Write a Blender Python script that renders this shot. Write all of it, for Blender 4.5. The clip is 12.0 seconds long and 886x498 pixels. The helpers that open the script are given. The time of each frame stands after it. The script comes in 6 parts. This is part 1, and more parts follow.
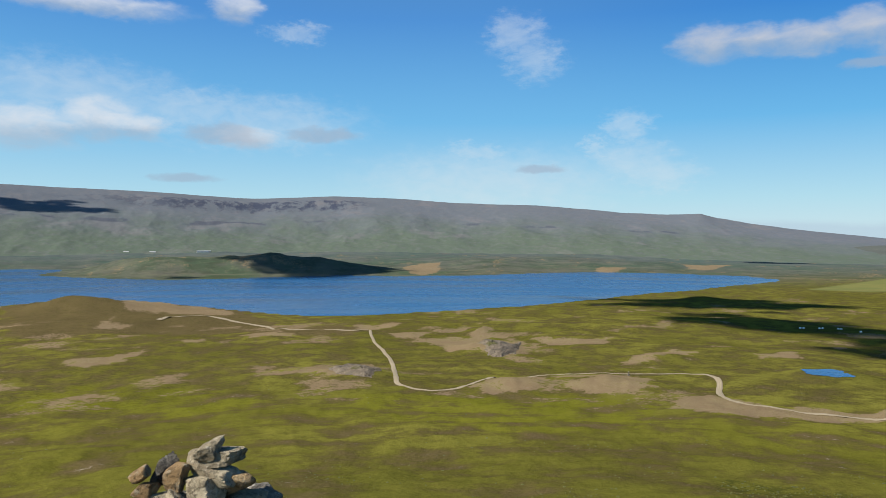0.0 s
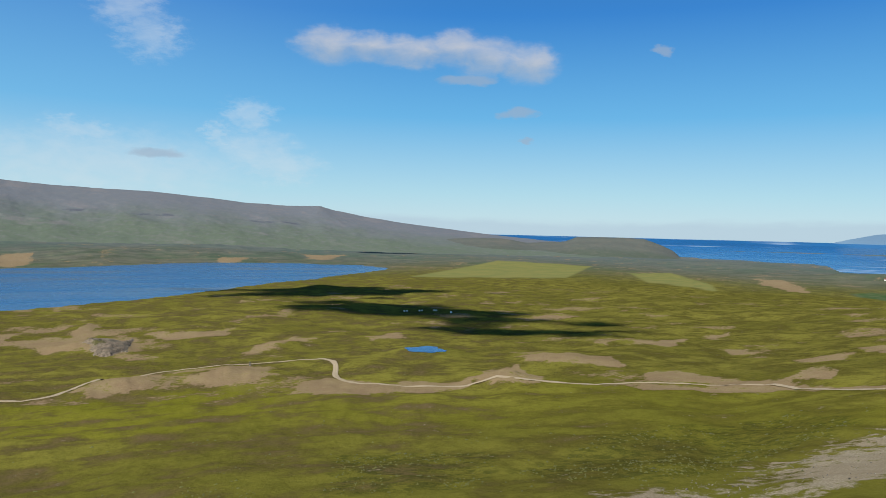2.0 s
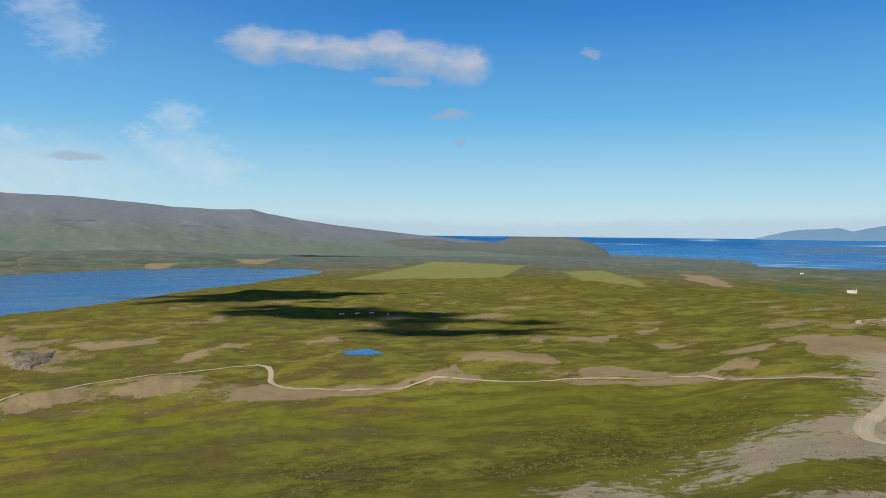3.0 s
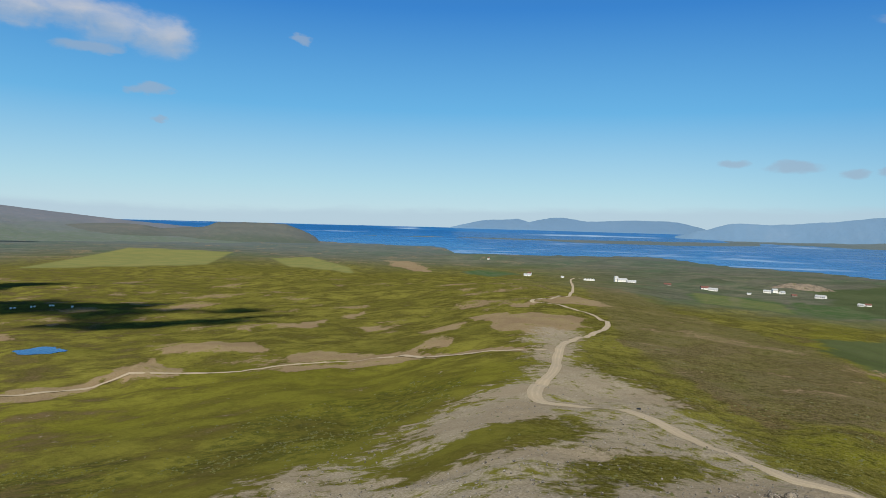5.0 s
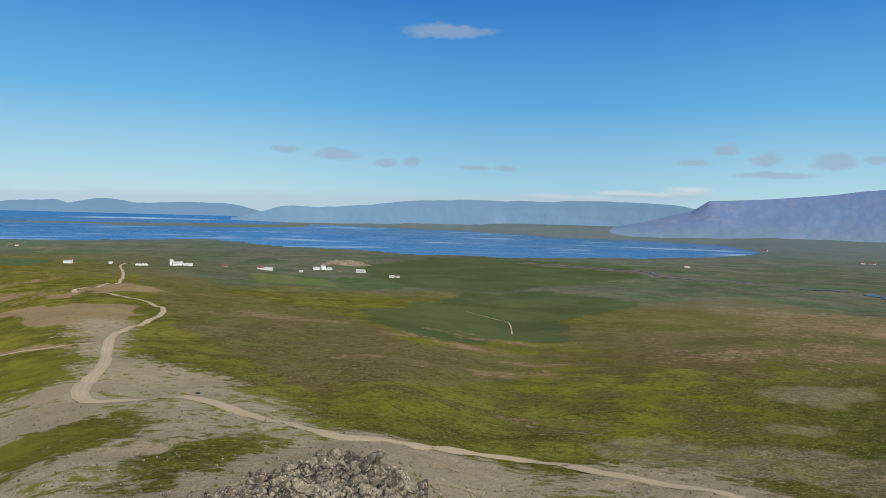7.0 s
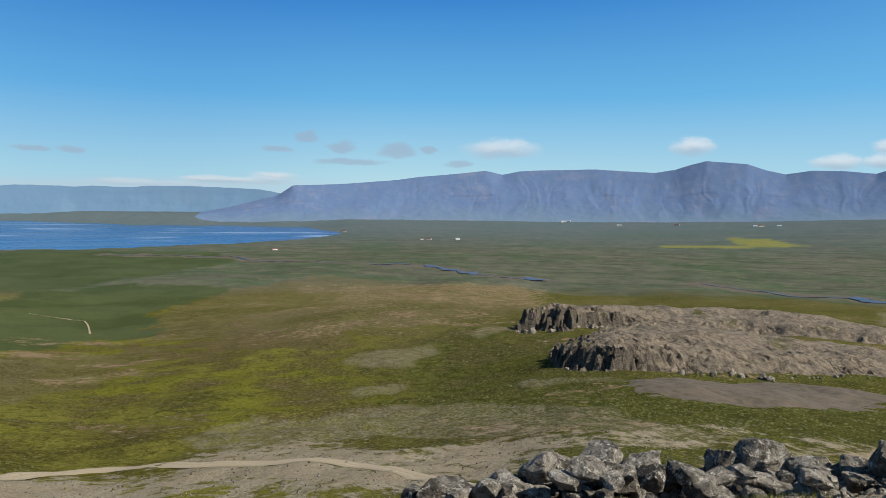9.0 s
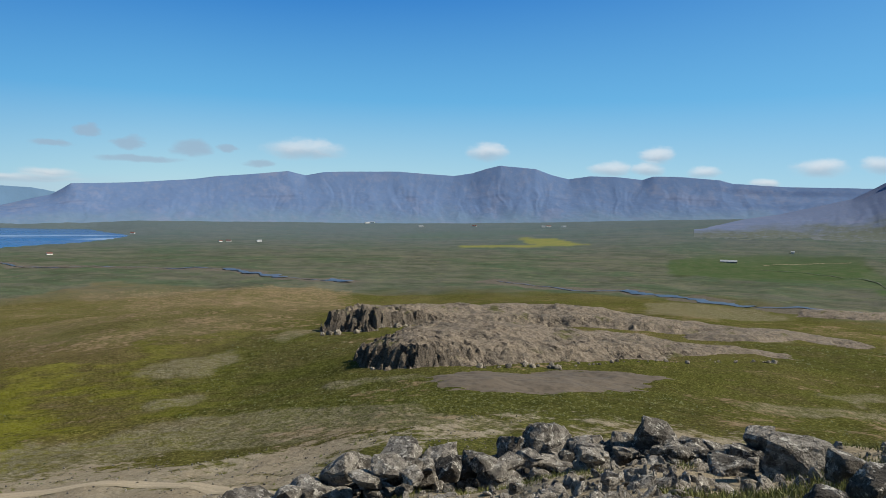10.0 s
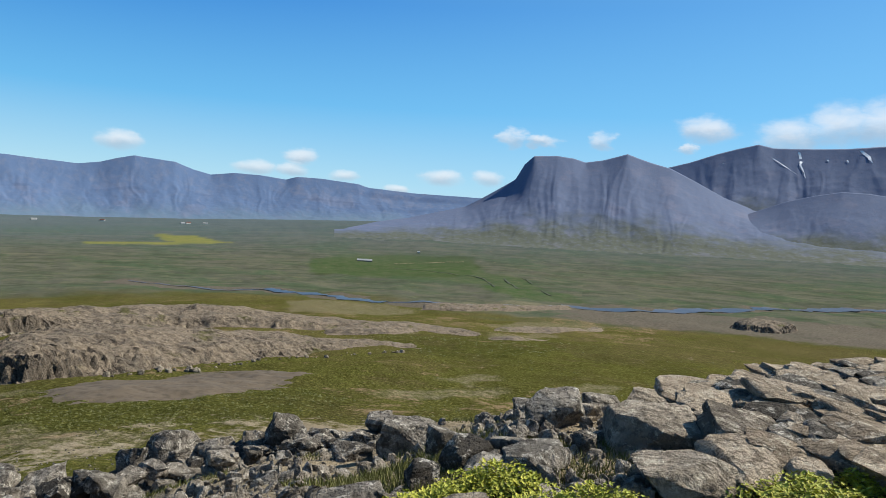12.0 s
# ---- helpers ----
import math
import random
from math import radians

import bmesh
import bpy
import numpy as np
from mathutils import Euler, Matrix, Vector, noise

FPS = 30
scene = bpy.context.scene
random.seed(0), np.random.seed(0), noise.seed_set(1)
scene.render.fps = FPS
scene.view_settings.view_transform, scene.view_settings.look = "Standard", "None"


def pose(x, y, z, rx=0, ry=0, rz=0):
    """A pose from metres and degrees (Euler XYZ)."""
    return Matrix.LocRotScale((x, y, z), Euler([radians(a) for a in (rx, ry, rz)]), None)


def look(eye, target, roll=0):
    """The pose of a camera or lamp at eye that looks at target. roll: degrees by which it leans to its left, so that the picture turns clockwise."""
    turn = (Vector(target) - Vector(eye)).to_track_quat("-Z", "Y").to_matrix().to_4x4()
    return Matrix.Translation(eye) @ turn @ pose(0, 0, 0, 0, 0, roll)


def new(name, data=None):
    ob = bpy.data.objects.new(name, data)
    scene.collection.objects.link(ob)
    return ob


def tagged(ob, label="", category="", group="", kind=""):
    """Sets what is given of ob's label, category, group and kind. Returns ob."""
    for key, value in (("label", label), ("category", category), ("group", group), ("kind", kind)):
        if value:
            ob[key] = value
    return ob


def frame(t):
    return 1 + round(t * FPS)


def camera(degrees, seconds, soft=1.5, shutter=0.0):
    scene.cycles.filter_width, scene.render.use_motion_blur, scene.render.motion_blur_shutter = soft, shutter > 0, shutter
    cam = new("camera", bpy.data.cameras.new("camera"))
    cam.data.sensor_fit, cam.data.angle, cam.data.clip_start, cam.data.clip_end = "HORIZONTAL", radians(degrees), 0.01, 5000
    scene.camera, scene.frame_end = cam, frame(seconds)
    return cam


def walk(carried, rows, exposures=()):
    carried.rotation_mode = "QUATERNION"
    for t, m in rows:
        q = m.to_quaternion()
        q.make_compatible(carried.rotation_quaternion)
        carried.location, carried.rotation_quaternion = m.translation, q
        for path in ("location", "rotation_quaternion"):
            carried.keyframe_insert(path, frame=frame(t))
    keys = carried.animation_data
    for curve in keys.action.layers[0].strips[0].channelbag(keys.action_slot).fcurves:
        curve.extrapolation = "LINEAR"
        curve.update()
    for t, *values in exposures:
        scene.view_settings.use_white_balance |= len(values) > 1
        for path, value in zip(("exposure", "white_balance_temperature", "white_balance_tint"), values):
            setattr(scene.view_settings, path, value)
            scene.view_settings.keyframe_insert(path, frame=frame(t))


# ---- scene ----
# The camera turns on the hilltop, held at arm's length: yaw, pitch and lean to the right in degrees.
EYE, ARM = 1.65, 0.35
cam = camera(63.8, 12.0, soft=0.5)
TURNS = [
    (0.0, 0.00, -1.32, -0.19),
    (0.5, -7.36, -1.29, -0.54),
    (1.0, -14.38, -1.55, -0.90),
    (1.5, -22.48, -1.91, -1.22),
    (2.0, -29.74, -1.72, -1.32),
    (2.5, -33.42, -1.55, -0.86),
    (4.3, -43.33, -1.64, -0.92),
    (4.5, -46.84, -1.76, -1.18),
    (5.0, -58.00, -2.20, -1.55),
    (5.5, -68.75, -2.61, -1.85),
    (6.0, -77.41, -3.10, -1.86),
    (6.5, -84.67, -2.90, -1.90),
    (6.7, -87.87, -2.81, -1.79),
    (8.5, -116.22, -2.72, -0.98),
    (9.0, -124.93, -3.27, -0.62),
    (9.5, -133.99, -3.27, -0.90),
    (10.0, -140.59, -2.98, -0.81),
    (10.5, -146.50, -2.81, -1.05),
    (11.0, -153.70, -2.73, -1.49),
    (11.5, -161.33, -2.59, -2.13),
    (12.0, -168.74, -2.21, -2.77),
]


def held(yaw, pitch, lean):
    a = radians(yaw)
    return pose(-ARM * math.sin(a), ARM * math.cos(a), EYE, 0, 0, yaw) @ pose(0, 0, 0, 90 + pitch) @ pose(0, 0, 0, 0, 0, -lean)


walk(cam, [(t, held(yaw, pitch, lean)) for t, yaw, pitch, lean in TURNS], [(0.0, 0.50), (2.5, 0.44), (4.5, 0.42), (6.5, 0.38), (8.3, 0.46), (10.5, 0.40), (12.0, 0.60)])

# ---- world and sun ----
# Azimuths here are degrees clockwise from the first heading (+y).
SUN_AZ, SUN_EL = 242.0, 43.0
world = bpy.data.worlds.new("summer_sky")
scene.world = world
world.use_nodes = True


class Nodes:
    """Short hand for node trees."""

    def __init__(self, tree):
        self.tree = tree
        tree.nodes.clear()

    def add(self, kind, inputs=(), **settings):
        node = self.tree.nodes.new(kind)
        for key, value in settings.items():
            setattr(node, key, value)
        for key, value in dict(inputs).items():
            socket = node.inputs[key]
            if isinstance(value, bpy.types.NodeSocket):
                self.tree.links.new(value, socket)
            else:
                socket.default_value = value
        return node

    def math(self, op, a, b=0.0, c=0.0, clamp=False):
        return self.add("ShaderNodeMath", {0: a, 1: b, 2: c}, operation=op, use_clamp=clamp).outputs[0]

    def vec(self, op, a, b=(0, 0, 0)):
        node = self.add("ShaderNodeVectorMath", {0: a, 1: b}, operation=op)
        return node.outputs["Value"] if op in ("LENGTH", "DOT_PRODUCT") else node.outputs[0]

    def step(self, value, low, high, to_low=0.0, to_high=1.0):
        return self.add("ShaderNodeMapRange", {"Value": value, "From Min": low, "From Max": high, "To Min": to_low, "To Max": to_high}, interpolation_type="SMOOTHSTEP").outputs[0]

    def noise(self, where, scale, detail=4.0, rough=0.55, distortion=0.0):
        return self.add("ShaderNodeTexNoise", {"Vector": where, "Scale": scale, "Detail": detail, "Roughness": rough, "Distortion": distortion}).outputs[0]

    def mix(self, amount, a, b, mode="MIX"):
        node = self.add("ShaderNodeMix", data_type="RGBA", blend_type=mode)
        for index, value in ((0, amount), (6, a), (7, b)):
            if isinstance(value, bpy.types.NodeSocket):
                self.tree.links.new(value, node.inputs[index])
            else:
                node.inputs[index].default_value = value
        return node.outputs[2]


def rgb(r, g, b):
    return (r, g, b, 1.0)


# Clouds: azimuth, height above the horizon, half width and half height in degrees, kind (0 white, 1 thin grey, 2 veil).
CLOUDS_WEST = [(-30.0, 7.2, 4.6, 2.2, 0), (-26.0, 8.0, 4.2, 2.1, 0), (-23.2, 7.6, 2.6, 1.5, 0), (-20.2, 9.08, 7.8, 1.6, 2), (-17.0, 7.5, 3.6, 1.0, 1), (-15.3, 7.22, 3.1, 1.2, 0), (-9.6, 7.6, 3.6, 0.8, 1), (-19.8, 4.07, 3.1, 0.45, 1)]
CLOUDS_HIGH = [(-26.6, 15.92, 8.9, 1.14, 0), (-16.1, 16.80, 2.6, 1.59, 0), (-11.8, 15.25, 2.1, 0.85, 2), (7.2, 13.54, 2.1, 1.59, 2), 
               (14.4, 8.33, 1.8, 1.14, 2), (12.1, 6.75, 1.0, 0.91, 2), (14.9, 5.60, 3.1, 1.71, 2), (2.7, 6.33, 2.5, 0.74, 2), (7.7, 5.05, 2.4, 0.45, 1),
               (3.4, 3.95, 10.4, 2.6, 2), (-27.7, 9.91, 7.8, 2.3, 2), (5.5, 15.5, 2.2, 1.5, 2), (-14, 8.4, 7.5, 2.0, 2), (16.8, 4.6, 3.0, 1.4, 2)]
CLOUDS_NORTH = [(20.4, 13.9, 3.4, 1.8, 0), (23.5, 13.9, 3.6, 1.5, 0), (27.0, 13.7, 4.6, 1.5, 0), (30.5, 14.0, 3.6, 1.8, 0), (33.0, 13.4, 3.6, 1.9, 0), (36.3, 12.9, 3.2, 1.9, 0), (35.4, 9.18, 2.0, 0.60, 1),
                (36.5, 6.90, 1.0, 0.34, 1), (31.5, 11.7, 3.0, 0.60, 1), (46.5, 13.64, 1.0, 0.5, 1), (92.7, 14.32, 4.6, 0.7, 1), (80.0, 4.86, 1.6, 0.40, 1),
                (84.0, 4.57, 2.4, 0.57, 1), (88.0, 4.09, 1.3, 0.40, 1), (90.0, 4.23, 0.8, 0.51, 1), (95.1, 3.88, 1.3, 0.28, 1), (97.4, 3.89, 1.3, 0.40, 1)]
CLOUDS_EAST = [(114.2, 5.45, 1.3, 0.51, 1), (111.6, 2.36, 2.4, 0.51, 0), (101.1, 1.72, 3.1, 0.40, 0), (106.7, 2.07, 3.1, 0.40, 0),
               (111.8, 4.42, 1.7, 0.34, 1), (116.8, 4.77, 1.3, 0.68, 1), (117.4, 3.60, 3.6, 0.34, 1), (121.2, 4.59, 2.1, 0.80, 1), (123.8, 4.59, 0.8, 0.40, 1),
               (129.6, 4.74, 3.9, 0.80, 0), (126.1, 3.54, 1.6, 0.34, 1), (144.0, 4.77, 2.1, 0.74, 0), (109.1, 1.97, 5.8, 0.40, 0), (104.1, 1.56, 4.2, 0.45, 0)]
CLOUDS_SOUTH = [(153.7, 3.53, 2.2, 0.57, 0), (157.2, 4.45, 1.7, 0.63, 0), (156.5, 3.51, 1.7, 0.51, 0), (160.6, 3.27, 1.6, 0.45, 0),
                (173.8, 6.85, 1.3, 0.80, 0), (176.0, 6.71, 2.1, 0.45, 0), (180.8, 6.85, 1.4, 0.68, 0), (188.5, 7.71, 2.7, 0.97, 0), (187.4, 6.36, 0.8, 0.40, 0),
                (194.3, 7.29, 3.1, 1.25, 0), (197.5, 7.91, 3.1, 1.48, 0), (199.8, 7.97, 2.6, 1.7, 0), (168.3, 3.48, 2.2, 0.68, 0), (172.1, 3.66, 1.6, 0.68, 0), (164.9, 2.37, 1.3, 0.34, 0)]


def build_sky():
    n = Nodes(world.node_tree)
    way = n.add("ShaderNodeTexCoord").outputs["Generated"]
    sky = n.add("ShaderNodeTexSky", sky_type="NISHITA", sun_disc=False, sun_elevation=radians(SUN_EL), sun_rotation=radians(SUN_AZ), altitude=200.0,
                air_density=1.0, dust_density=0.6, ozone_density=2.2).outputs[0]
    parts = n.add("ShaderNodeSeparateXYZ", {0: way})
    x, y, z = parts.outputs
    az = n.math("MULTIPLY", n.math("ARCTAN2", x, y), 180 / math.pi)
    az = n.math("ADD", az, n.math("MULTIPLY", n.math("LESS_THAN", az, -100.0), 360.0))
    el = n.math("MULTIPLY", n.math("ARCSINE", z), 180 / math.pi)
    # ragged outlines: the look-up is bent by two sizes of noise
    flat = n.add("ShaderNodeCombineXYZ", {0: az, 1: n.math("MULTIPLY", el, 2.0), 2: 0.0}).outputs[0]
    bend = n.add("ShaderNodeTexNoise", {"Vector": flat, "Scale": 0.45, "Detail": 5.0, "Roughness": 0.62}).outputs["Color"]
    bend = n.vec("MULTIPLY", n.vec("SUBTRACT", bend, (0.5, 0.5, 0.5)), (3.0, 1.3, 0.0))
    bend = n.vec("MULTIPLY", bend, n.add("ShaderNodeCombineXYZ", {0: n.step(el, 2.0, 7.0, 0.5, 1.0), 1: n.step(el, 2.0, 7.0, 0.3, 1.0), 2: 0.0}).outputs[0])
    spot = n.vec("ADD", n.add("ShaderNodeCombineXYZ", {0: az, 1: el, 2: 0.0}).outputs[0], bend)
    fields = {0: None, 1: None, 2: None}
    base = None
    torn = n.add("ShaderNodeTexNoise", {"Vector": flat, "Scale": 0.7, "Detail": 6.0, "Roughness": 0.7}).outputs["Color"]
    torn = n.vec("ADD", spot, n.vec("MULTIPLY", n.vec("SUBTRACT", torn, (0.5, 0.5, 0.5)), (5.0, 2.6, 0.0)))
    for a, e, w, h, kind in CLOUDS_WEST + CLOUDS_HIGH + CLOUDS_NORTH + CLOUDS_EAST + CLOUDS_SOUTH:
        if kind == 2:  # veils are wider and more torn
            w, h = w * 1.5, h * 1.5
        if kind == 0 and a > 120:  # heaped clouds over the southern mountains
            h = h * 1.35
        d = n.vec("MULTIPLY", n.vec("SUBTRACT", torn if kind == 2 else spot, (a, e, 0.0)), (1 / w, 1 / h, 0.0))
        puff = n.math("SUBTRACT", 1.0, n.vec("DOT_PRODUCT", d, d), clamp=True)
        fields[kind] = puff if fields[kind] is None else n.math("MAXIMUM", fields[kind], puff)
        if kind == 0:  # how high inside its cloud a spot lies, for the grey undersides
            low = n.math("MULTIPLY", puff, n.add("ShaderNodeSeparateXYZ", {0: d}).outputs[1])
            base = low if base is None else n.math("ADD", base, low)
    wisps = n.noise(flat, 0.55, 5.0, 0.52, 0.6)
    body = n.math("ADD", fields[0], n.math("MULTIPLY", n.math("SUBTRACT", wisps, 0.5), 0.9))
    white = n.math("MULTIPLY", n.step(body, -0.15, 1.6), n.step(fields[0], 0.0, 0.7))
    grey = n.math("MULTIPLY", n.step(n.math("ADD", fields[1], n.math("MULTIPLY", n.math("SUBTRACT", wisps, 0.5), 0.6)), 0.1, 0.9, 0.0, 0.6), n.step(fields[1], 0.0, 0.2))
    veil = n.math("MULTIPLY", n.step(n.math("ADD", fields[2], n.math("MULTIPLY", n.math("SUBTRACT", wisps, 0.5), 1.1)), -0.1, 1.7, 0.0, 0.5), n.step(fields[2], 0.0, 1.0))
    # the clear blue: the sky model, deepened towards the zenith and paled near the horizon as this clear northern air shows it
    ramp = n.add("ShaderNodeValToRGB", {0: n.math("DIVIDE", n.math("MAXIMUM", el, 0.0), 60.0)})
    stops = ramp.color_ramp.elements
    stops[0].position, stops[0].color = 0.0, rgb(0.56, 0.755, 0.84)
    stops[1].position, stops[1].color = 1.0, rgb(0.020, 0.062, 0.150)
    for at, shade in ((0.045, rgb(0.41, 0.69, 0.83)), (0.145, rgb(0.118, 0.450, 0.800)), (0.275, rgb(0.022, 0.220, 0.640)), (0.46, rgb(0.028, 0.105, 0.290))):
        stops.new(at).color = shade
    # deepest across the sun's way
    ramp_out = n.vec("MULTIPLY", ramp.outputs[0], n.add("ShaderNodeCombineXYZ", {k: n.math("SUBTRACT", 1.0, n.math("MULTIPLY", n.math("MULTIPLY", n.step(az, 72.0, 98.0), n.step(az, 122.0, 102.0)), s)) for k, s in ((0, 0.22), (1, 0.12), (2, 0.05))}).outputs[0])
    toward = n.step(az, 120.0, 235.0, 0.0, 0.62)  # paler on the sun's side
    clear = n.mix(toward, ramp_out, rgb(0.19, 0.55, 0.93))
    clear = n.mix(n.step(az, 34.0, 0.0, 0.0, 0.12), clear, rgb(0.40, 0.70, 0.92))
    colour = n.mix(0.12, n.vec("MULTIPLY", clear, (9.1, 9.1, 9.1)), sky)
    lit = n.mix(n.step(base, -0.5, 0.35), rgb(3.6, 4.3, 5.2), n.mix(n.math("MAXIMUM", n.step(az, 60.0, 140.0), n.step(az, 12.0, -8.0, 0.0, 0.75)), rgb(5.6, 5.6, 5.8), rgb(7.4, 7.6, 7.9)))
    colour = n.mix(veil, colour, rgb(6.3, 6.9, 7.3))
    colour = n.mix(n.math("MULTIPLY", white, 0.94), colour, lit)
    colour = n.mix(grey, colour, rgb(3.1, 3.9, 5.0))
    # the low bank of cloud beyond the sea
    brim = n.math("ADD", n.math("MULTIPLY", n.math("ABSOLUTE", n.math("SUBTRACT", az, 40.0)), 0.022), n.math("MULTIPLY", n.noise(n.add("ShaderNodeCombineXYZ", {0: az, 1: n.math("MULTIPLY", el, 5.0), 2: 0.0}).outputs[0], 0.25, 5.0, 0.6), 0.9))
    bank = n.math("MULTIPLY", n.step(n.math("SUBTRACT", brim, el), -0.45, 0.30), n.math("MULTIPLY", n.step(az, 10.0, 18.0), n.step(az, 120.0, 104.0)))
    colour = n.mix(n.math("MULTIPLY", bank, 0.72), colour, rgb(4.2, 5.5, 6.5))
    back = n.add("ShaderNodeBackground", {"Color": colour, "Strength": 0.080})
    n.tree.links.new(back.outputs[0], n.add("ShaderNodeOutputWorld").inputs[0])


build_sky()
sun = new("sun", bpy.data.lights.new("sun", "SUN"))
sun.data.energy, sun.data.angle, sun.data.color = 5.0, radians(0.55), (1.0, 0.92, 0.77)
SUN_WAY = Vector((math.sin(radians(SUN_AZ)) * math.cos(radians(SUN_EL)), math.cos(radians(SUN_AZ)) * math.cos(radians(SUN_EL)), math.sin(radians(SUN_EL))))
sun.matrix_world = look(SUN_WAY * 100, (0, 0, 0))

# ---- the lie of the land ----
# Depth below the eye along bearings from the hill, at these distances in metres.
STEPS = [2, 5, 10, 16, 25, 40, 70, 110, 160, 230, 320, 450, 650, 950, 1300, 1800]
PROFILES = []


def bearing(az, *depths):
    PROFILES.append((az, depths))


bearing(-100, 1.7, 2.0, 3.5, 8, 15, 23, 36, 48, 60, 74, 88, 103, 118, 132, 140, 142)
bearing(-32, 1.7, 2.6, 6, 11, 17, 24, 36, 48, 60, 74, 88, 103, 118, 132, 141, 142)
bearing(5, 1.7, 2.6, 6, 11, 17, 24, 36, 48, 60, 74, 88, 103, 118, 132, 143, 143)
bearing(30, 1.7, 2.6, 5.5, 10, 15, 22, 34, 46, 57, 71, 85, 99, 113, 127, 138, 146)
bearing(50, 1.7, 2.6, 5.5, 9, 13, 20, 32, 42, 52, 65, 77, 91, 106, 121, 133, 146)
bearing(66, 1.7, 2.5, 4.8, 7.5, 11, 17, 28, 36, 43, 53, 62, 72, 83, 97, 112, 135)
bearing(86, 1.7, 2.4, 4.6, 7, 10.6, 16.5, 27, 37, 47, 59, 69, 81, 97, 121, 144, 158)
bearing(100, 1.7, 2.4, 4.6, 8, 13, 20, 32, 43, 54, 66, 78, 94, 117, 143, 156, 160)
bearing(122, 1.7, 2.4, 4.6, 6.8, 12, 20, 32, 42, 52, 64, 75, 82, 90, 126, 150, 160)
bearing(140, 1.7, 2.3, 4.2, 6.0, 11, 18, 29, 38, 46, 55, 61, 74, 95, 135, 155, 160)
bearing(160, 1.7, 2.05, 3.3, 5.2, 10, 17, 29, 38, 47, 56, 64, 76, 96, 130, 152, 160)
bearing(180, 1.65, 1.95, 2.5, 4.6, 10, 17, 28, 38, 47, 58, 66, 78, 100, 132, 154, 160)
bearing(203, 1.65, 1.9, 1.95, 2.7, 8, 16, 28, 38, 47, 58, 68, 80, 102, 134, 154, 160)

# Shores, as bearing and distance.
LAKE_LEVEL, SEA_LEVEL = 145.0, 165.0
LAKE_SHORE = [(-48, 2950), (-31.9, 2929), (-28.2, 2862), (-29.9, 2620), (-26.7, 2449), (-21, 2247), (-14.9, 2310), (-8.3, 2380), (-3.8, 2317), (3, 2383), (9.7, 2567),
              (16.2, 2606), (22.3, 2554), (25.5, 2403), (22.3, 2156), (18.3, 1891), (9.8, 1513), (3, 1354), (-3.8, 1266), (-8.3, 1248), (-12.7, 1289), (-16.1, 1363),
              (-19.8, 1480), (-24, 1640), (-28.2, 1700), (-30.3, 1657), (-31.9, 1621), (-48, 1500)]
SEA_SHORE = [(30, 4600), (36, 4450), (43, 4250), (47.5, 4250), (46, 3950), (51.7, 3800), (57.6, 3700), (59, 3300), (65, 3340), (70, 3400), (74, 3480), (80.7, 3080),
             (86, 3010), (91, 2830), (95, 2850), (99, 2810), (102, 2880), (105.4, 2950), (111, 3150), (117.2, 3609), (114, 4042), (109, 4127), (102, 4174), (94.8, 4421),
             (87, 4481), (80, 4560), (76, 5300), (70, 5300), (64, 5300), (58, 5300), (52, 5300), (46, 5300), (40, 5300), (35, 5300), (30, 5300)]
SPIT_SHORE = [(49, 4340), (56, 4390), (62, 4410), (73, 4470), (82, 4560), (82, 4400), (76, 4250), (72, 4200), (66, 4320), (58, 4360)]
POND_DEPTH = 107.6
FAR = 2700.0  # beyond 2 km the country is drawn in towards the hill, so that all of it lies within 5 km
EDGE = 4720.0


def true_range(r):
    return np.where(r <= 2000, r, 2000 - FAR * np.log(np.maximum(1 - (np.maximum(r, 2000) - 2000) / FAR, 1e-3)))


def scatter(ix, iy, seed):
    v = np.sin(ix * 127.1 + iy * 311.7 + seed * 74.7) * 43758.5453
    return v - np.floor(v)


def value_noise(x, y, seed=0):
    ix, iy = np.floor(x), np.floor(y)
    fx, fy = x - ix, y - iy
    fx, fy = fx * fx * (3 - 2 * fx), fy * fy * (3 - 2 * fy)
    a, b, c, d = scatter(ix, iy, seed), scatter(ix + 1, iy, seed), scatter(ix, iy + 1, seed), scatter(ix + 1, iy + 1, seed)
    return (a + (b - a) * fx) * (1 - fy) + (c + (d - c) * fx) * fy - 0.5


def fractal(x, y, size, octaves=4, seed=0, gain=0.5):
    total, weight = 0.0, 1.0
    for k in range(octaves):
        total = total + weight * value_noise(x / size * 2 ** k + 13.7 * k, y / size * 2 ** k - 7.3 * k, seed + k)
        weight *= gain
    return total


def ease(v, low, high):
    v = np.clip((v - low) / (high - low), 0, 1)
    return v * v * (3 - 2 * v)


def polar(az, r):
    return r * np.sin(np.radians(az)), r * np.cos(np.radians(az))


def shore_distance(x, y, shore):
    """Metres outside (plus) or inside (minus) a closed outline given as bearings and distances."""
    pts = [polar(a, r) for a, r in shore]
    best, inside = np.full(np.shape(x), 1e12), np.zeros(np.shape(x), bool)
    for (x0, y0), (x1, y1) in zip(pts, pts[1:] + pts[:1]):
        dx, dy = x1 - x0, y1 - y0
        u = np.clip(((x - x0) * dx + (y - y0) * dy) / (dx * dx + dy * dy), 0, 1)
        best = np.minimum(best, (x - x0 - u * dx) ** 2 + (y - y0 - u * dy) ** 2)
        cross = (y0 > y) != (y1 > y)
        inside ^= cross & (x < x0 + (y - y0) * dx / (dy if abs(dy) > 1e-9 else 1e-9))
    return np.where(inside, -1, 1) * np.sqrt(best)


